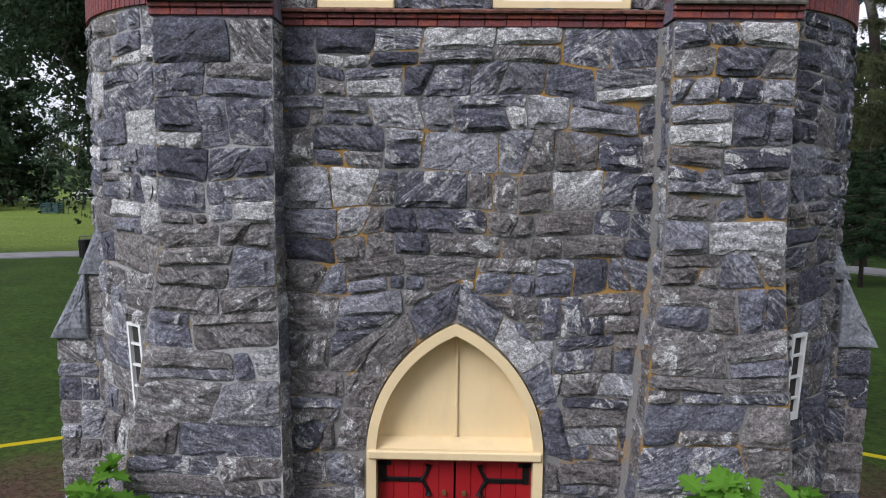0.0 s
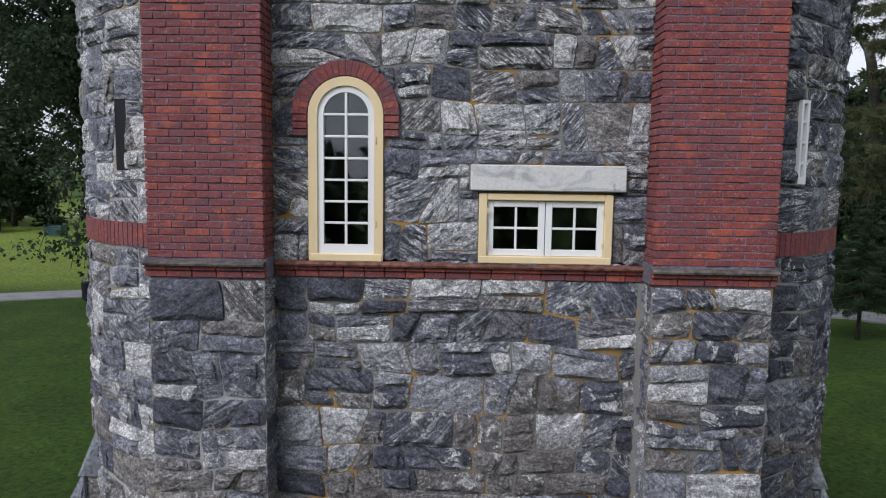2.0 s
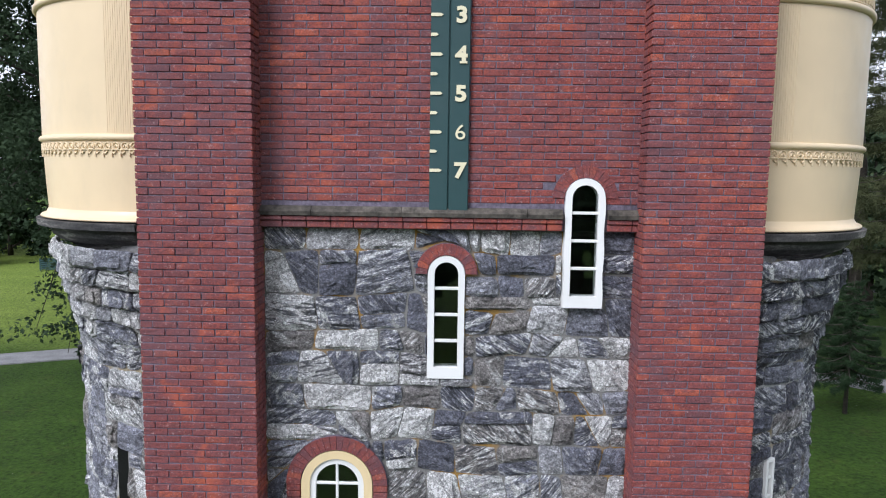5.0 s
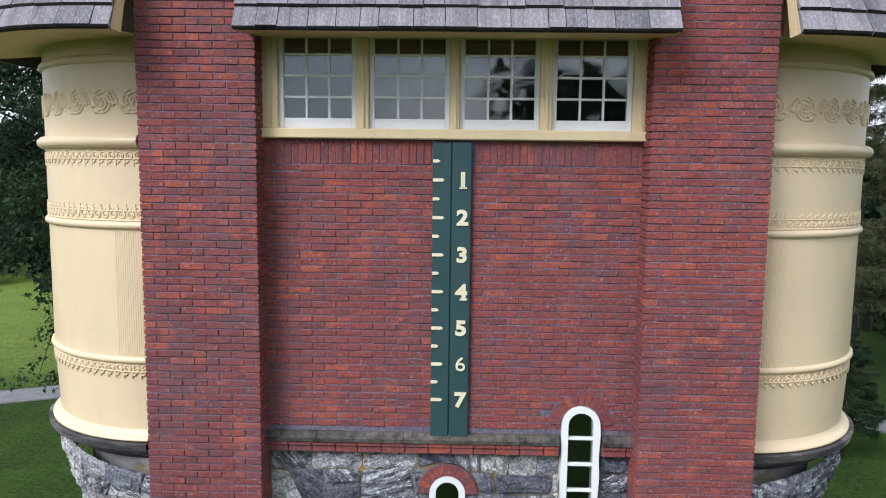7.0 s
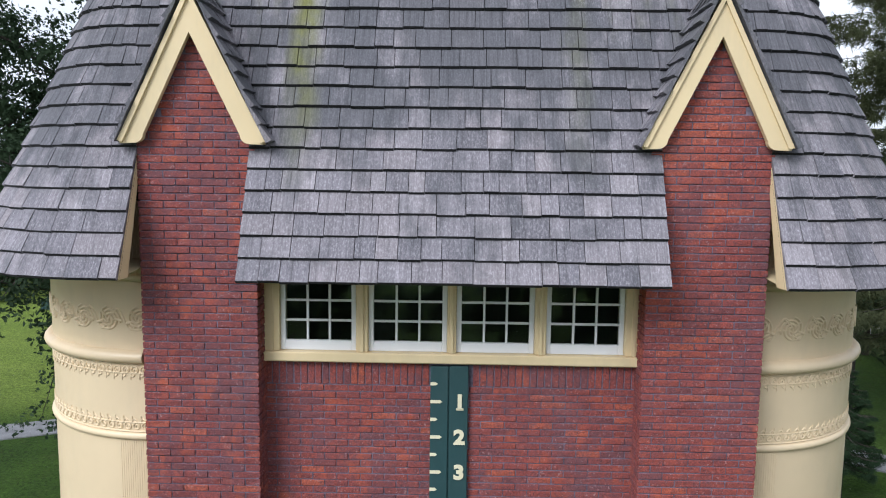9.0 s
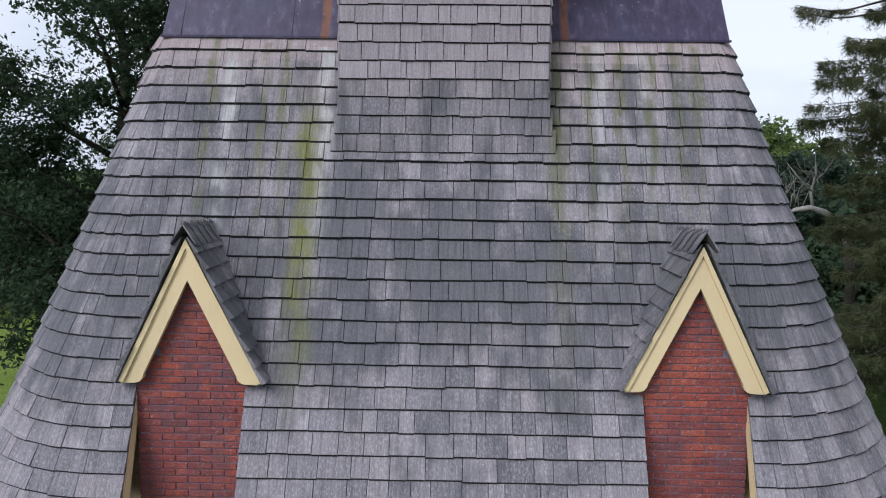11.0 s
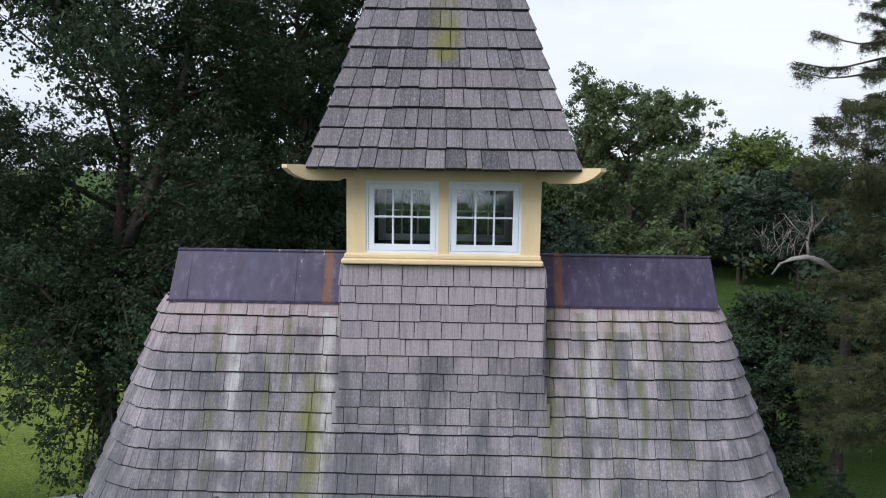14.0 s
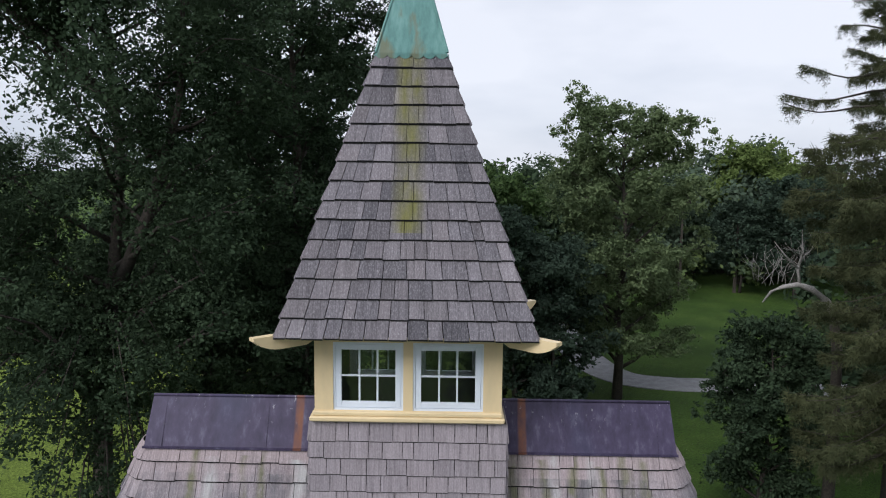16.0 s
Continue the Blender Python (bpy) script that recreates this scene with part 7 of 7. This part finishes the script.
def spruce(name, seed, at, tall, spread, material, label, low=0.08, sprays=26, droop=0.35, size=0.16, per=95, gappy=0.0, column=False, long_boughs=()):
    """A straight trunk with whorls of drooping boughs hung with needle sprays."""
    rng = random.Random(seed)
    ob = root(name, at, label, "tree")
    wood = Build()
    wood.tube([(0, 0, -0.1), (0, 0, tall * 0.5), (0, 0, tall)], [tall * 0.017, tall * 0.009, 0.01], 8)
    pts, ways, scale = [], [], []
    for k in range(sprays):
        t0 = low + (0.985 - low) * k / sprays
        n = 6 if t0 < 0.85 else 4
        for j in range(n):
            t = min(0.985, max(low, t0 + rng.uniform(-0.6, 0.6) / sprays))
            if rng.random() < gappy:
                continue
            a = j * 6.283 / n + k * 1.1 + rng.uniform(-0.3, 0.3)
            full = (1 - t) ** 0.75 if not column else min(1.5 * (1 - t), 0.52 + 0.38 * math.exp(-((t - 0.64) / 0.1) ** 2))
            reach = spread * full * rng.uniform(0.6, 1.15) + 0.15
            z = tall * t
            line = [Vector((math.cos(a) * reach * q, math.sin(a) * reach * q, z - droop * reach * (q ** 0.8) * 0.75 + 0.3 * reach * max(0, q - 0.6) ** 1.3)) for q in (0, 0.3, 0.6, 0.85, 1.0)]
            wood.tube(line, [0.05 * (1 - t) + 0.012, 0.03 * (1 - t) + 0.01, 0.018, 0.012, 0.006], 5)
            m = max(8, int(per * reach / spread))
            for _ in range(m):
                q = rng.random() ** 0.7
                i = min(3, int(q * 4))
                p = line[i].lerp(line[i + 1], q * 4 - i)
                side = rng.uniform(-1, 1) * reach * 0.2 * (1.15 - q)
                p = p + Vector((-math.sin(a) * side, math.cos(a) * side, -abs(rng.gauss(0, 0.3)) * min(1.0, reach * 0.25)))
                pts.append(p)
                ways.append(Vector((math.cos(a) * 0.5 + rng.gauss(0, 0.4), math.sin(a) * 0.5 + rng.gauss(0, 0.4), -0.5 + rng.gauss(0, 0.35))))
    # long thin boughs that stand out of the crown, hung with short tassels
    for z, a, reach, lift in long_boughs:
        line = [Vector((math.cos(a) * reach * q, math.sin(a) * reach * q, z - 0.9 * q + lift * q ** 3 + 0.12 * math.sin(9 * q + z))) for q in np.linspace(0, 1, 9)]
        wood.tube(line, [0.08 - 0.008 * i for i in range(9)], 5)
        for _ in range(int(reach * 260)):
            q = 0.25 + 0.75 * rng.random()
            i = min(7, int(q * 8))
            if noise.noise((q * 6, z, a)) < -0.12 and q < 0.93:
                continue
            p = line[i].lerp(line[i + 1], q * 8 - i) + Vector((rng.gauss(0, 0.07), rng.gauss(0, 0.14), -abs(rng.gauss(0, 0.3)) * (0.6 + 0.8 * noise.noise((q * 19, z * 3, a)))))
            pts.append(p)
            scale.append(0.55)
            ways.append(Vector((math.cos(a) * 0.4 + rng.gauss(0, 0.5), math.sin(a) * 0.4 + rng.gauss(0, 0.5), -0.4 + rng.gauss(0, 0.4))))
    part("trunk", wood, BARK, ob, "straight dark trunk with drooping boughs", True)
    r = np.random.default_rng(seed)
    at_, a = np.array([tuple(p) for p in pts]), np.array([tuple(w) for w in ways])
    a /= np.linalg.norm(a, axis=1)[:, None]
    b = np.cross(a, r.normal(size=a.shape))
    b /= np.linalg.norm(b, axis=1)[:, None]
    verts, count = [], len(at_)
    s = size * ((0.7 + 0.8 * r.random(count)) * np.array([1.0] * (count - len(scale)) + scale))[:, None]
    # each spray: a spine with needles to both sides, as three thin blades
    blades = []
    for d in (-0.75, 0.0, 0.75):
        w = a * math.cos(d) + b * math.sin(d)
        side = np.cross(w, np.cross(a, b))
        blades.append(np.stack([at_ - side * s * 0.07, at_ + w * s * 1.6, at_ + side * s * 0.07], 1))
    verts = np.concatenate(blades).reshape(-1, 3)
    faces = np.arange(len(verts)).reshape(-1, 3)
    part("needles", quick_mesh("needles", verts, faces, material), material, ob, "drooping needle sprays")
    return ob


BIG = "tall dark green broadleaf tree at the edge of the lawn"
broad_tree("tree", 101, (-17.2, 28.2, 0), 36, 10.0, 225000, 0.165, LEAF, "tall dark broadleaf tree with a heavy forked trunk beside the path", 0.3, "tall trees", 1.12, 32,
           gaps=((-1.1, 21.0, 2.5, 1.8), (-3.8, 8.4, 2.2, 1.9), (-4.4, 13.8, 2.0, 1.4)), low_boughs=((15, -6.0, -1.0, 5.6, 10.0), (38, -0.3, 6.0, 2.5, 12.0)),
           stems=(((0, 0, -0.1), (0.0, 0, 4), (0.2, 0, 8), (0.8, 0.2, 14), (1.5, 0, 20), (1.1, 0, 26), (0.5, 0, 32)),
                  ((0.2, 0, 7.6), (-1.6, 0, 9.7), (-4.0, -0.5, 12), (-5.6, -1, 16), (-6.2, -1, 20.5)),
                  ((1.3, 0, 22.5), (-1.2, -0.5, 25.5), (-4.5, -1, 28), (-6.5, -1, 31)),
                  ((0.7, 0, 13.0), (3.2, -1, 17.5), (5.0, -1.5, 22.5), (5.6, -2, 28))))
broad_tree("tree", 102, (-9.4, 38.0, 0), 36, 8.6, 150000, 0.19, LEAF, BIG, 0.08, "tall trees", 1.15, 40)
broad_tree("tree", 114, (-13.4, 33.0, 0), 15, 4.6, 60000, 0.17, LEAF, "dark bushy broadleaf tree under the taller ones", 0.04, "tall trees", 1.2, 30)
broad_tree("tree", 117, (-8.0, 34.0, 0), 17, 5.4, 60000, 0.17, LEAF, "dark bushy broadleaf tree under the taller ones", 0.04, "tall trees", 1.2, 30)
broad_tree("tree", 115, (5.0, 47.0, 0), 18, 4.2, 36000, 0.24, LEAF_BLUE, "dusky blue-green tree beside the driveway", 0.03, "tall trees", 1.2)
broad_tree("tree", 116, (8.3, 50.0, 0), 15, 4.7, 36000, 0.26, LEAF_BLUE, "dusky blue-green tree beside the driveway", 0.03, "tall trees", 1.2)
broad_tree("tree", 104, (-22, 56, 0), 16.0, 7.5, 26000, 0.36, LEAF, BIG, 0.1, "tall trees")
for seed, x, y, tall in ((121, -59, 70, 10.0), (122, -50, 72, 16.5), (123, -38.2, 75, 15.5), (124, -36, 73, 13.0)):
    broad_tree("tree", seed, (x, y, 0), tall, 5.2, 15000, 0.4, LEAF, "dark bushy tree along the far side of the lawn", 0.02, "lawn edge trees", 1.25, 20)
broad_tree("tree", 105, (-5.5, 58, 0), 22, 8.0, 34000, 0.34, LEAF, BIG, 0.1, "tall trees")
broad_tree("tree", 109, (-12.5, 48, 0), 31, 8.0, 50000, 0.32, LEAF, BIG, 0.08, "tall trees")
broad_tree("tree", 106, (14.9, 55.0, 0), 26.2, 8.4, 120000, 0.23, LEAF_LIGHT, "tall green broadleaf tree with an airy crown beside the driveway", 0.1, "tall trees", 0.86, 36)
broad_tree("tree", 110, (56.0, 126.0, 0.7), 24.0, 10.5, 44000, 0.46, LEAF_YELLOW, "rounded yellow-green broadleaf tree on the far lawn", 0.1, "far lawn trees")
broad_tree("tree", 111, (47.0, 109.0, 0.4), 15.0, 6.4, 26000, 0.36, LEAF_BLUE, "dark dusky broadleaf tree on the far lawn", 0.16, "far lawn trees")
broad_tree("tree", 112, (54.0, 105.0, 0.3), 19.0, 7.5, 30000, 0.4, LEAF_BLUE, "dark dusky broadleaf tree on the far lawn", 0.12, "far lawn trees")
# hidden behind the tower, added to darken the view through the cupola windows
broad_tree("tree", 113, (-0.5, 46.0, 0), 13.0, 5.5, 26000, 0.28, LEAF, BIG, 0.1, "tall trees")
broad_tree("tree", 107, (18.3, 33.5, 0), 11.8, 3.9, 50000, 0.2, LEAF, "spreading low dark green tree near the footpath", 0.04, "", 1.2)
broad_tree("tree", 108, (5.0, 68.0, 0), 20, 7.5, 26000, 0.4, LEAF_MID, BIG, 0.1, "tall trees")
spruce("spruce", 201, (20.6, 25.5, 0), 34, 7.6, NEEDLE_BROWN, "tall old spruce with drooping brownish green boughs", 0.21, 50, 0.4, 0.2, 560, 0.08, True,
       ((22.9, 3.2, 6.2, 0.7), (24.4, 3.05, 5.2, 0.9), (25.1, 3.4, 4.2, 0.7), (26.4, 3.0, 3.6, 0.8), (27.6, 3.3, 3.6, 0.7), (23.6, 2.8, 5.6, 0.6), (21.6, 3.5, 5.2, 0.5), (28.8, 2.9, 3.0, 0.6)))
spruce("spruce", 204, (-47.0, 73.0, 0), 3.8, 1.6, NEEDLE, "small bushy evergreen at the far edge of the lawn", 0.04, 14, 0.15, 0.16, 120)
spruce("spruce", 202, (16.6, 23.6, 0), 5.9, 2.1, NEEDLE, "small dark green spruce on the lawn", 0.26, 22, 0.2, 0.09, 330)


def far_woods():
    """Distant woods past the lawns, as belts of crowns, and an unseen belt behind the camera."""
    rng = random.Random(300)
    for name, material, spots, size in (
        ("far_woods", LEAF_FAR, [(rng.uniform(-130, 150), rng.uniform(105, 150), rng.uniform(17, 22)) for _ in range(110)] + [(rng.uniform(20, 110), rng.uniform(115, 145), rng.uniform(18, 21)) for _ in range(40)] + [(47 + 5.2 * k, 131 + (k % 2) * 4, h) for k, h in enumerate((21, 25, 27, 26, 24, 21)) for _ in range(2)] + [(x, rng.uniform(150, 190), rng.uniform(19, 25)) for x in range(-150, 220, 6)] + [(x, rng.uniform(380, 450), rng.uniform(34, 38)) for x in range(-330, -40, 10)], 0.95),
        ("edge_woods", LEAF, [(rng.uniform(-80, -32), rng.uniform(62, 88), rng.uniform(12, 16.5)) for _ in range(34)] + [(rng.uniform(34, 100), rng.uniform(116, 132), rng.uniform(12, 15)) for _ in range(34)] + [(rng.uniform(-30, 24), rng.uniform(78, 98), rng.uniform(16, 22)) for _ in range(24)] + [(rng.uniform(30, 60), rng.uniform(38, 56), rng.uniform(10, 15)) for _ in range(18)], 0.6),
        # out of view, added to darken the panes' reflections and the right flank
        ("rear_woods", LEAF, [(x + rng.uniform(-3, 3), rng.uniform(-125, -100), rng.uniform(10, 12.5)) for x in range(-100, 102, 4)] + [(x + rng.uniform(-3, 3), rng.uniform(-46, -30), rng.uniform(5.5, 7.0)) for x in range(-70, 72, 3)], 0.7),
    ):
        blobs, wood = [], Build()
        for x, y, h in spots:
            if name == "edge_woods" and -0.62 < x / (y + 5.9) < -0.52:
                continue
            if name == "rear_woods" and y > -90:
                h *= 2.6 if x > 4 else 1.0
            if x < -12 and 60 < y < 300:
                h = (0.55 if y < 100 else 0.6) * min(h, 17)
            ground_z = 0.02 * min(max(0.0, y - 85), 120)
            r = h * rng.uniform(0.26, 0.36)
            wood.tube([(x, y, ground_z - 0.2), (x, y, ground_z + h * 0.8)], [0.3, 0.1], 5)
            for _ in range(9):
                a, k = rng.uniform(0, 6.28), rng.random()
                zz = h * (0.1 + 0.8 * k)
                d = r * rng.uniform(0.2, 0.95) * (1.05 - 0.6 * k)
                blobs.append((x + math.cos(a) * d, y + math.sin(a) * d, ground_z + zz, r * rng.uniform(0.3, 0.5)))
        ob = tagged(part(name, quick_mesh(name, *leaves(rng, blobs, (350 if name == "rear_woods" else 1500) * len(spots) if size < 0.8 else 900 * len(spots), size * (0.85 if size > 0.8 else 2.0 if name == "rear_woods" else 1), 0.0, True), material), material), "distant mixed woods of full summer trees" if size > 0.8 else "dark belt of woodland at the lawn's edge, partly added out of view", "woods", kind="stuff")
        part("trunks", wood, BARK, ob)


far_woods()


def dead_tree():
    rng = random.Random(401)
    ob = root("dead_tree", (20.1, 30.0, 0), "bleached leafless dead tree with a bent limb", "tree")
    b = Build()
    b.tube([(-0.25, 0, 12.2), (-0.45, 0, 12.9), (-0.8, 0, 13.4), (-1.5, 0, 13.95), (-2.3, -0.1, 14.2), (-3.1, -0.2, 14.1), (-3.7, -0.3, 13.85), (-4.1, -0.3, 13.3)], [0.23, 0.22, 0.2, 0.17, 0.14, 0.11, 0.08, 0.04], 8)
    b.tube([(-2.2, -0.1, 14.2), (-2.35, -0.1, 15.0), (-2.1, 0, 15.8), (-2.2, 0, 17.0)], [0.09, 0.07, 0.05, 0.015], 6)
    b.tube([(-2.3, -0.1, 15.0), (-3.1, -0.3, 15.7), (-3.7, -0.3, 16.4)], [0.06, 0.04, 0.01], 5)
    b.tube([(-2.25, -0.1, 15.4), (-1.6, 0.1, 16.0), (-1.1, 0.2, 16.7)], [0.05, 0.035, 0.01], 5)
    for k in range(16):
        s = Vector((-1.5 - 0.2 * k, -0.1, 14.1 + 0.5 * rng.random())) if k > 5 else Vector((-2.3 + 0.1 * k, -0.1, 14.6 + 0.25 * k))
        e = s + Vector((rng.uniform(-1.3, 1.1), rng.uniform(-0.5, 0.5), rng.uniform(0.4, 1.7)))
        b.tube([s, s.lerp(e, 0.5) + Vector((rng.uniform(-0.2, 0.2), 0, 0.1)), e], [0.022, 0.015, 0.006], 5)
        for _ in range(5):
            q = s.lerp(e, rng.uniform(0.35, 0.9))
            b.tube([q, q + Vector((rng.uniform(-0.7, 0.7), rng.uniform(-0.3, 0.3), rng.uniform(0.1, 0.8)))], [0.009, 0.005], 4)
    part("trunk", Build().tube([(0, 0, -0.1), (0.1, 0, 6), (0.0, 0, 10.5), (-0.27, 0, 12.3)], [0.35, 0.28, 0.25, 0.235], 8), BARK, ob, "dark rough bark", True)
    part("limb", b, DEADWOOD, ob, "bleached bare limb with thin twigs", True)


dead_tree()


def shrub(seed, at, size, count):
    """An oak-leaved shrub: lobed leaves on short stems."""
    rng = random.Random(seed)
    ob = root("shrub", at, "bright green lobed-leaf shrub at the foot of the tower", "shrub", "foundation shrubs")
    stems = Build()
    lobe = [(0, -0.5), (0.16, -0.36), (0.13, -0.22), (0.33, -0.12), (0.2, 0.02), (0.4, 0.16), (0.2, 0.22), (0.22, 0.4), (0.07, 0.38), (0, 0.58)]
    lobe = lobe + [(-x, y) for x, y in lobe[-2:0:-1]]
    for k in range(count):
        a, e = rng.uniform(0, 6.28), rng.uniform(0.15, 1.45)
        reach = size[0] * rng.uniform(0.45, 1.0)
        tip = Vector((math.cos(a) * math.cos(e) * reach, math.sin(a) * math.cos(e) * reach, math.sin(e) * size[1] * rng.uniform(0.7, 1.02)))
        stems.tube([(0.05 * math.cos(a), 0.05 * math.sin(a), -0.05), tip * 0.6 + Vector((0, 0, 0.1)), tip], [0.012, 0.008, 0.004], 4)
        for _ in range(5):
            s = rng.uniform(0.16, 0.27)
            m = Matrix.Translation(tip + Vector((rng.gauss(0, 0.09), rng.gauss(0, 0.09), rng.gauss(0, 0.05)))) @ Euler((rng.uniform(-0.9, 0.9), rng.uniform(-0.9, 0.9), rng.uniform(0, 6.28))).to_matrix().to_4x4()
            pts = [m @ Vector((x * s, y * s, 0.35 * s * (abs(x) - 0.5 * y * y))) for x, y in lobe]
            n = len(pts)
            mid = m @ Vector((0, 0, -0.02 * s))
            part("leaf", Build().add(pts + [mid], [(i, (i + 1) % n, n) for i in range(n)]), LEAF_BUSH, ob) if k < 14 else stray(at, pts + [mid], [(i, (i + 1) % n, n) for i in range(n)], seed)
    part("stem", stems, BARK, ob)
    part("foliage", STRAY.pop(seed), LEAF_BUSH, ob)


STRAY = {}


def stray(at, pts, faces, seed):
    STRAY.setdefault(seed, Build()).add(pts, faces)


shrub(501, (-3.0, -0.6, 0), (0.5, 2.35), 46)
shrub(502, (1.85, -1.0, 0), (0.48, 2.5), 46)
shrub(503, (2.75, -0.4, 0), (0.42, 2.12), 36)


# ---- small things on the lawn ----
def litter_bin():
    ob = root("litter_bin", (-18.75, 28.9, 0), "round black slatted litter bin beside the footpath", "bin")
    body = Build().tube([(0, 0, 0.05), (0, 0, 0.9)], [0.27, 0.3], 16)
    part("body", body, PLASTIC, ob)
    part("rim", Build().tube([(0, 0, 0.9), (0, 0, 0.96)], [0.33, 0.33], 16), PLASTIC, ob)
    for k in range(16):
        a = k * math.pi / 8
        part("slat", Build().tube([(0.28 * math.cos(a), 0.28 * math.sin(a), 0.06), (0.315 * math.cos(a), 0.315 * math.sin(a), 0.9)], [0.02, 0.02], 4), PLASTIC, ob)
    for k in range(3):
        a = k * 2.1
        part("hood_post", Build().tube([(0.3 * math.cos(a), 0.3 * math.sin(a), 0.95), (0.3 * math.cos(a), 0.3 * math.sin(a), 1.12)], [0.015, 0.015], 4), PLASTIC, ob)
    part("hood", Build().tube([(0, 0, 1.12), (0, 0, 1.15)], [0.3, 0.24], 14), PLASTIC, ob)
    part("foot", Build().tube([(0, 0, -0.03), (0, 0, 0.05)], [0.2, 0.22], 12), PLASTIC, ob)


litter_bin()


def tape(a, b, label):
    """A strip of barrier tape sagging between two thin stakes."""
    ob = root("barrier_tape", a, label, "tape", "barrier tapes")
    a, b = Vector(a), Vector(b)
    strip = Build()
    pts = [a.lerp(b, t) - Vector((0, 0, 0.12 * 4 * t * (1 - t))) for t in np.linspace(0, 1, 14)]
    strip.add([p + Vector((0, 0, s)) for p in pts for s in (-0.025, 0.025)], [(2 * k, 2 * k + 2, 2 * k + 3, 2 * k + 1) for k in range(13)])
    under("tape", strip, TAPE, ob)
    for p in (a, b):
        under("stake", Build().tube([(p.x, p.y, -0.1), (p.x, p.y, p.z + 0.08)], [0.02, 0.02], 6), BARK, ob)


tape((-12.0, 1.6, 0.7), (-4.4, 4.6, 0.75), "yellow barrier tape strung low over the lawn")
tape((4.6, 4.6, 0.7), (11.5, 1.8, 0.65), "yellow barrier tape strung low over the lawn")


def parked_car():
    """A small white car far across the lawn."""
    ob = root("parked_car", (-49.0, 87.5, 0.045), "white car parked on the far drive", "car")
    side = [(-2.1, 0.35), (2.1, 0.35), (2.15, 0.75), (1.95, 0.92), (1.1, 0.98), (0.55, 1.42), (-0.9, 1.46), (-1.7, 1.02), (-2.1, 0.95)]
    part("body", Build().prism(side, -0.85, 0.85), WHITE, ob, "white painted body")
    for y in (-0.862, 0.862):
        part("side_window", Build().prism([(-1.35, 1.0), (0.85, 1.0), (0.45, 1.34), (-0.85, 1.37)], min(y, y * 0.99), max(y, y * 0.99)), PLASTIC, ob, "dark side glass")
        for x in (-1.35, 1.35):
            wheel = part("wheel", Build().tube([(x, y - 0.1, 0.32), (x, y + 0.1, 0.32)], [0.32, 0.32], 14), PLASTIC, ob, "black tyre")
            part("rim", Build().tube([(x, y - 0.112, 0.32), (x, y + 0.112, 0.32)], [0.19, 0.19], 10), GRANITE, wheel, "grey wheel rim")


parked_car()


def mesh_bin():
    """A low green enclosure at the far edge of the lawn; its slats are supposed."""
    ob = root("compost_bin", (-39.0, 61.0, 0), "low dark green slatted enclosure at the far lawn's edge", "bin")
    for x in (-0.8, 0.8):
        for y in (-0.5, 0.5):
            part("post", Build().box(x - 0.05, x + 0.05, y - 0.05, y + 0.05, -0.05, 1.15, 0.01), TEAL, ob)
    for k in range(5):
        z = 0.1 + 0.2 * k
        for y in (-0.56, 0.56):
            part("slat", Build().box(-0.85, 0.85, y - 0.012, y + 0.012, z, z + 0.13), TEAL, ob)
        for x in (-0.86, 0.86):
            part("slat", Build().box(x - 0.012, x + 0.012, -0.5, 0.5, z, z + 0.13), TEAL, ob)


mesh_bin()
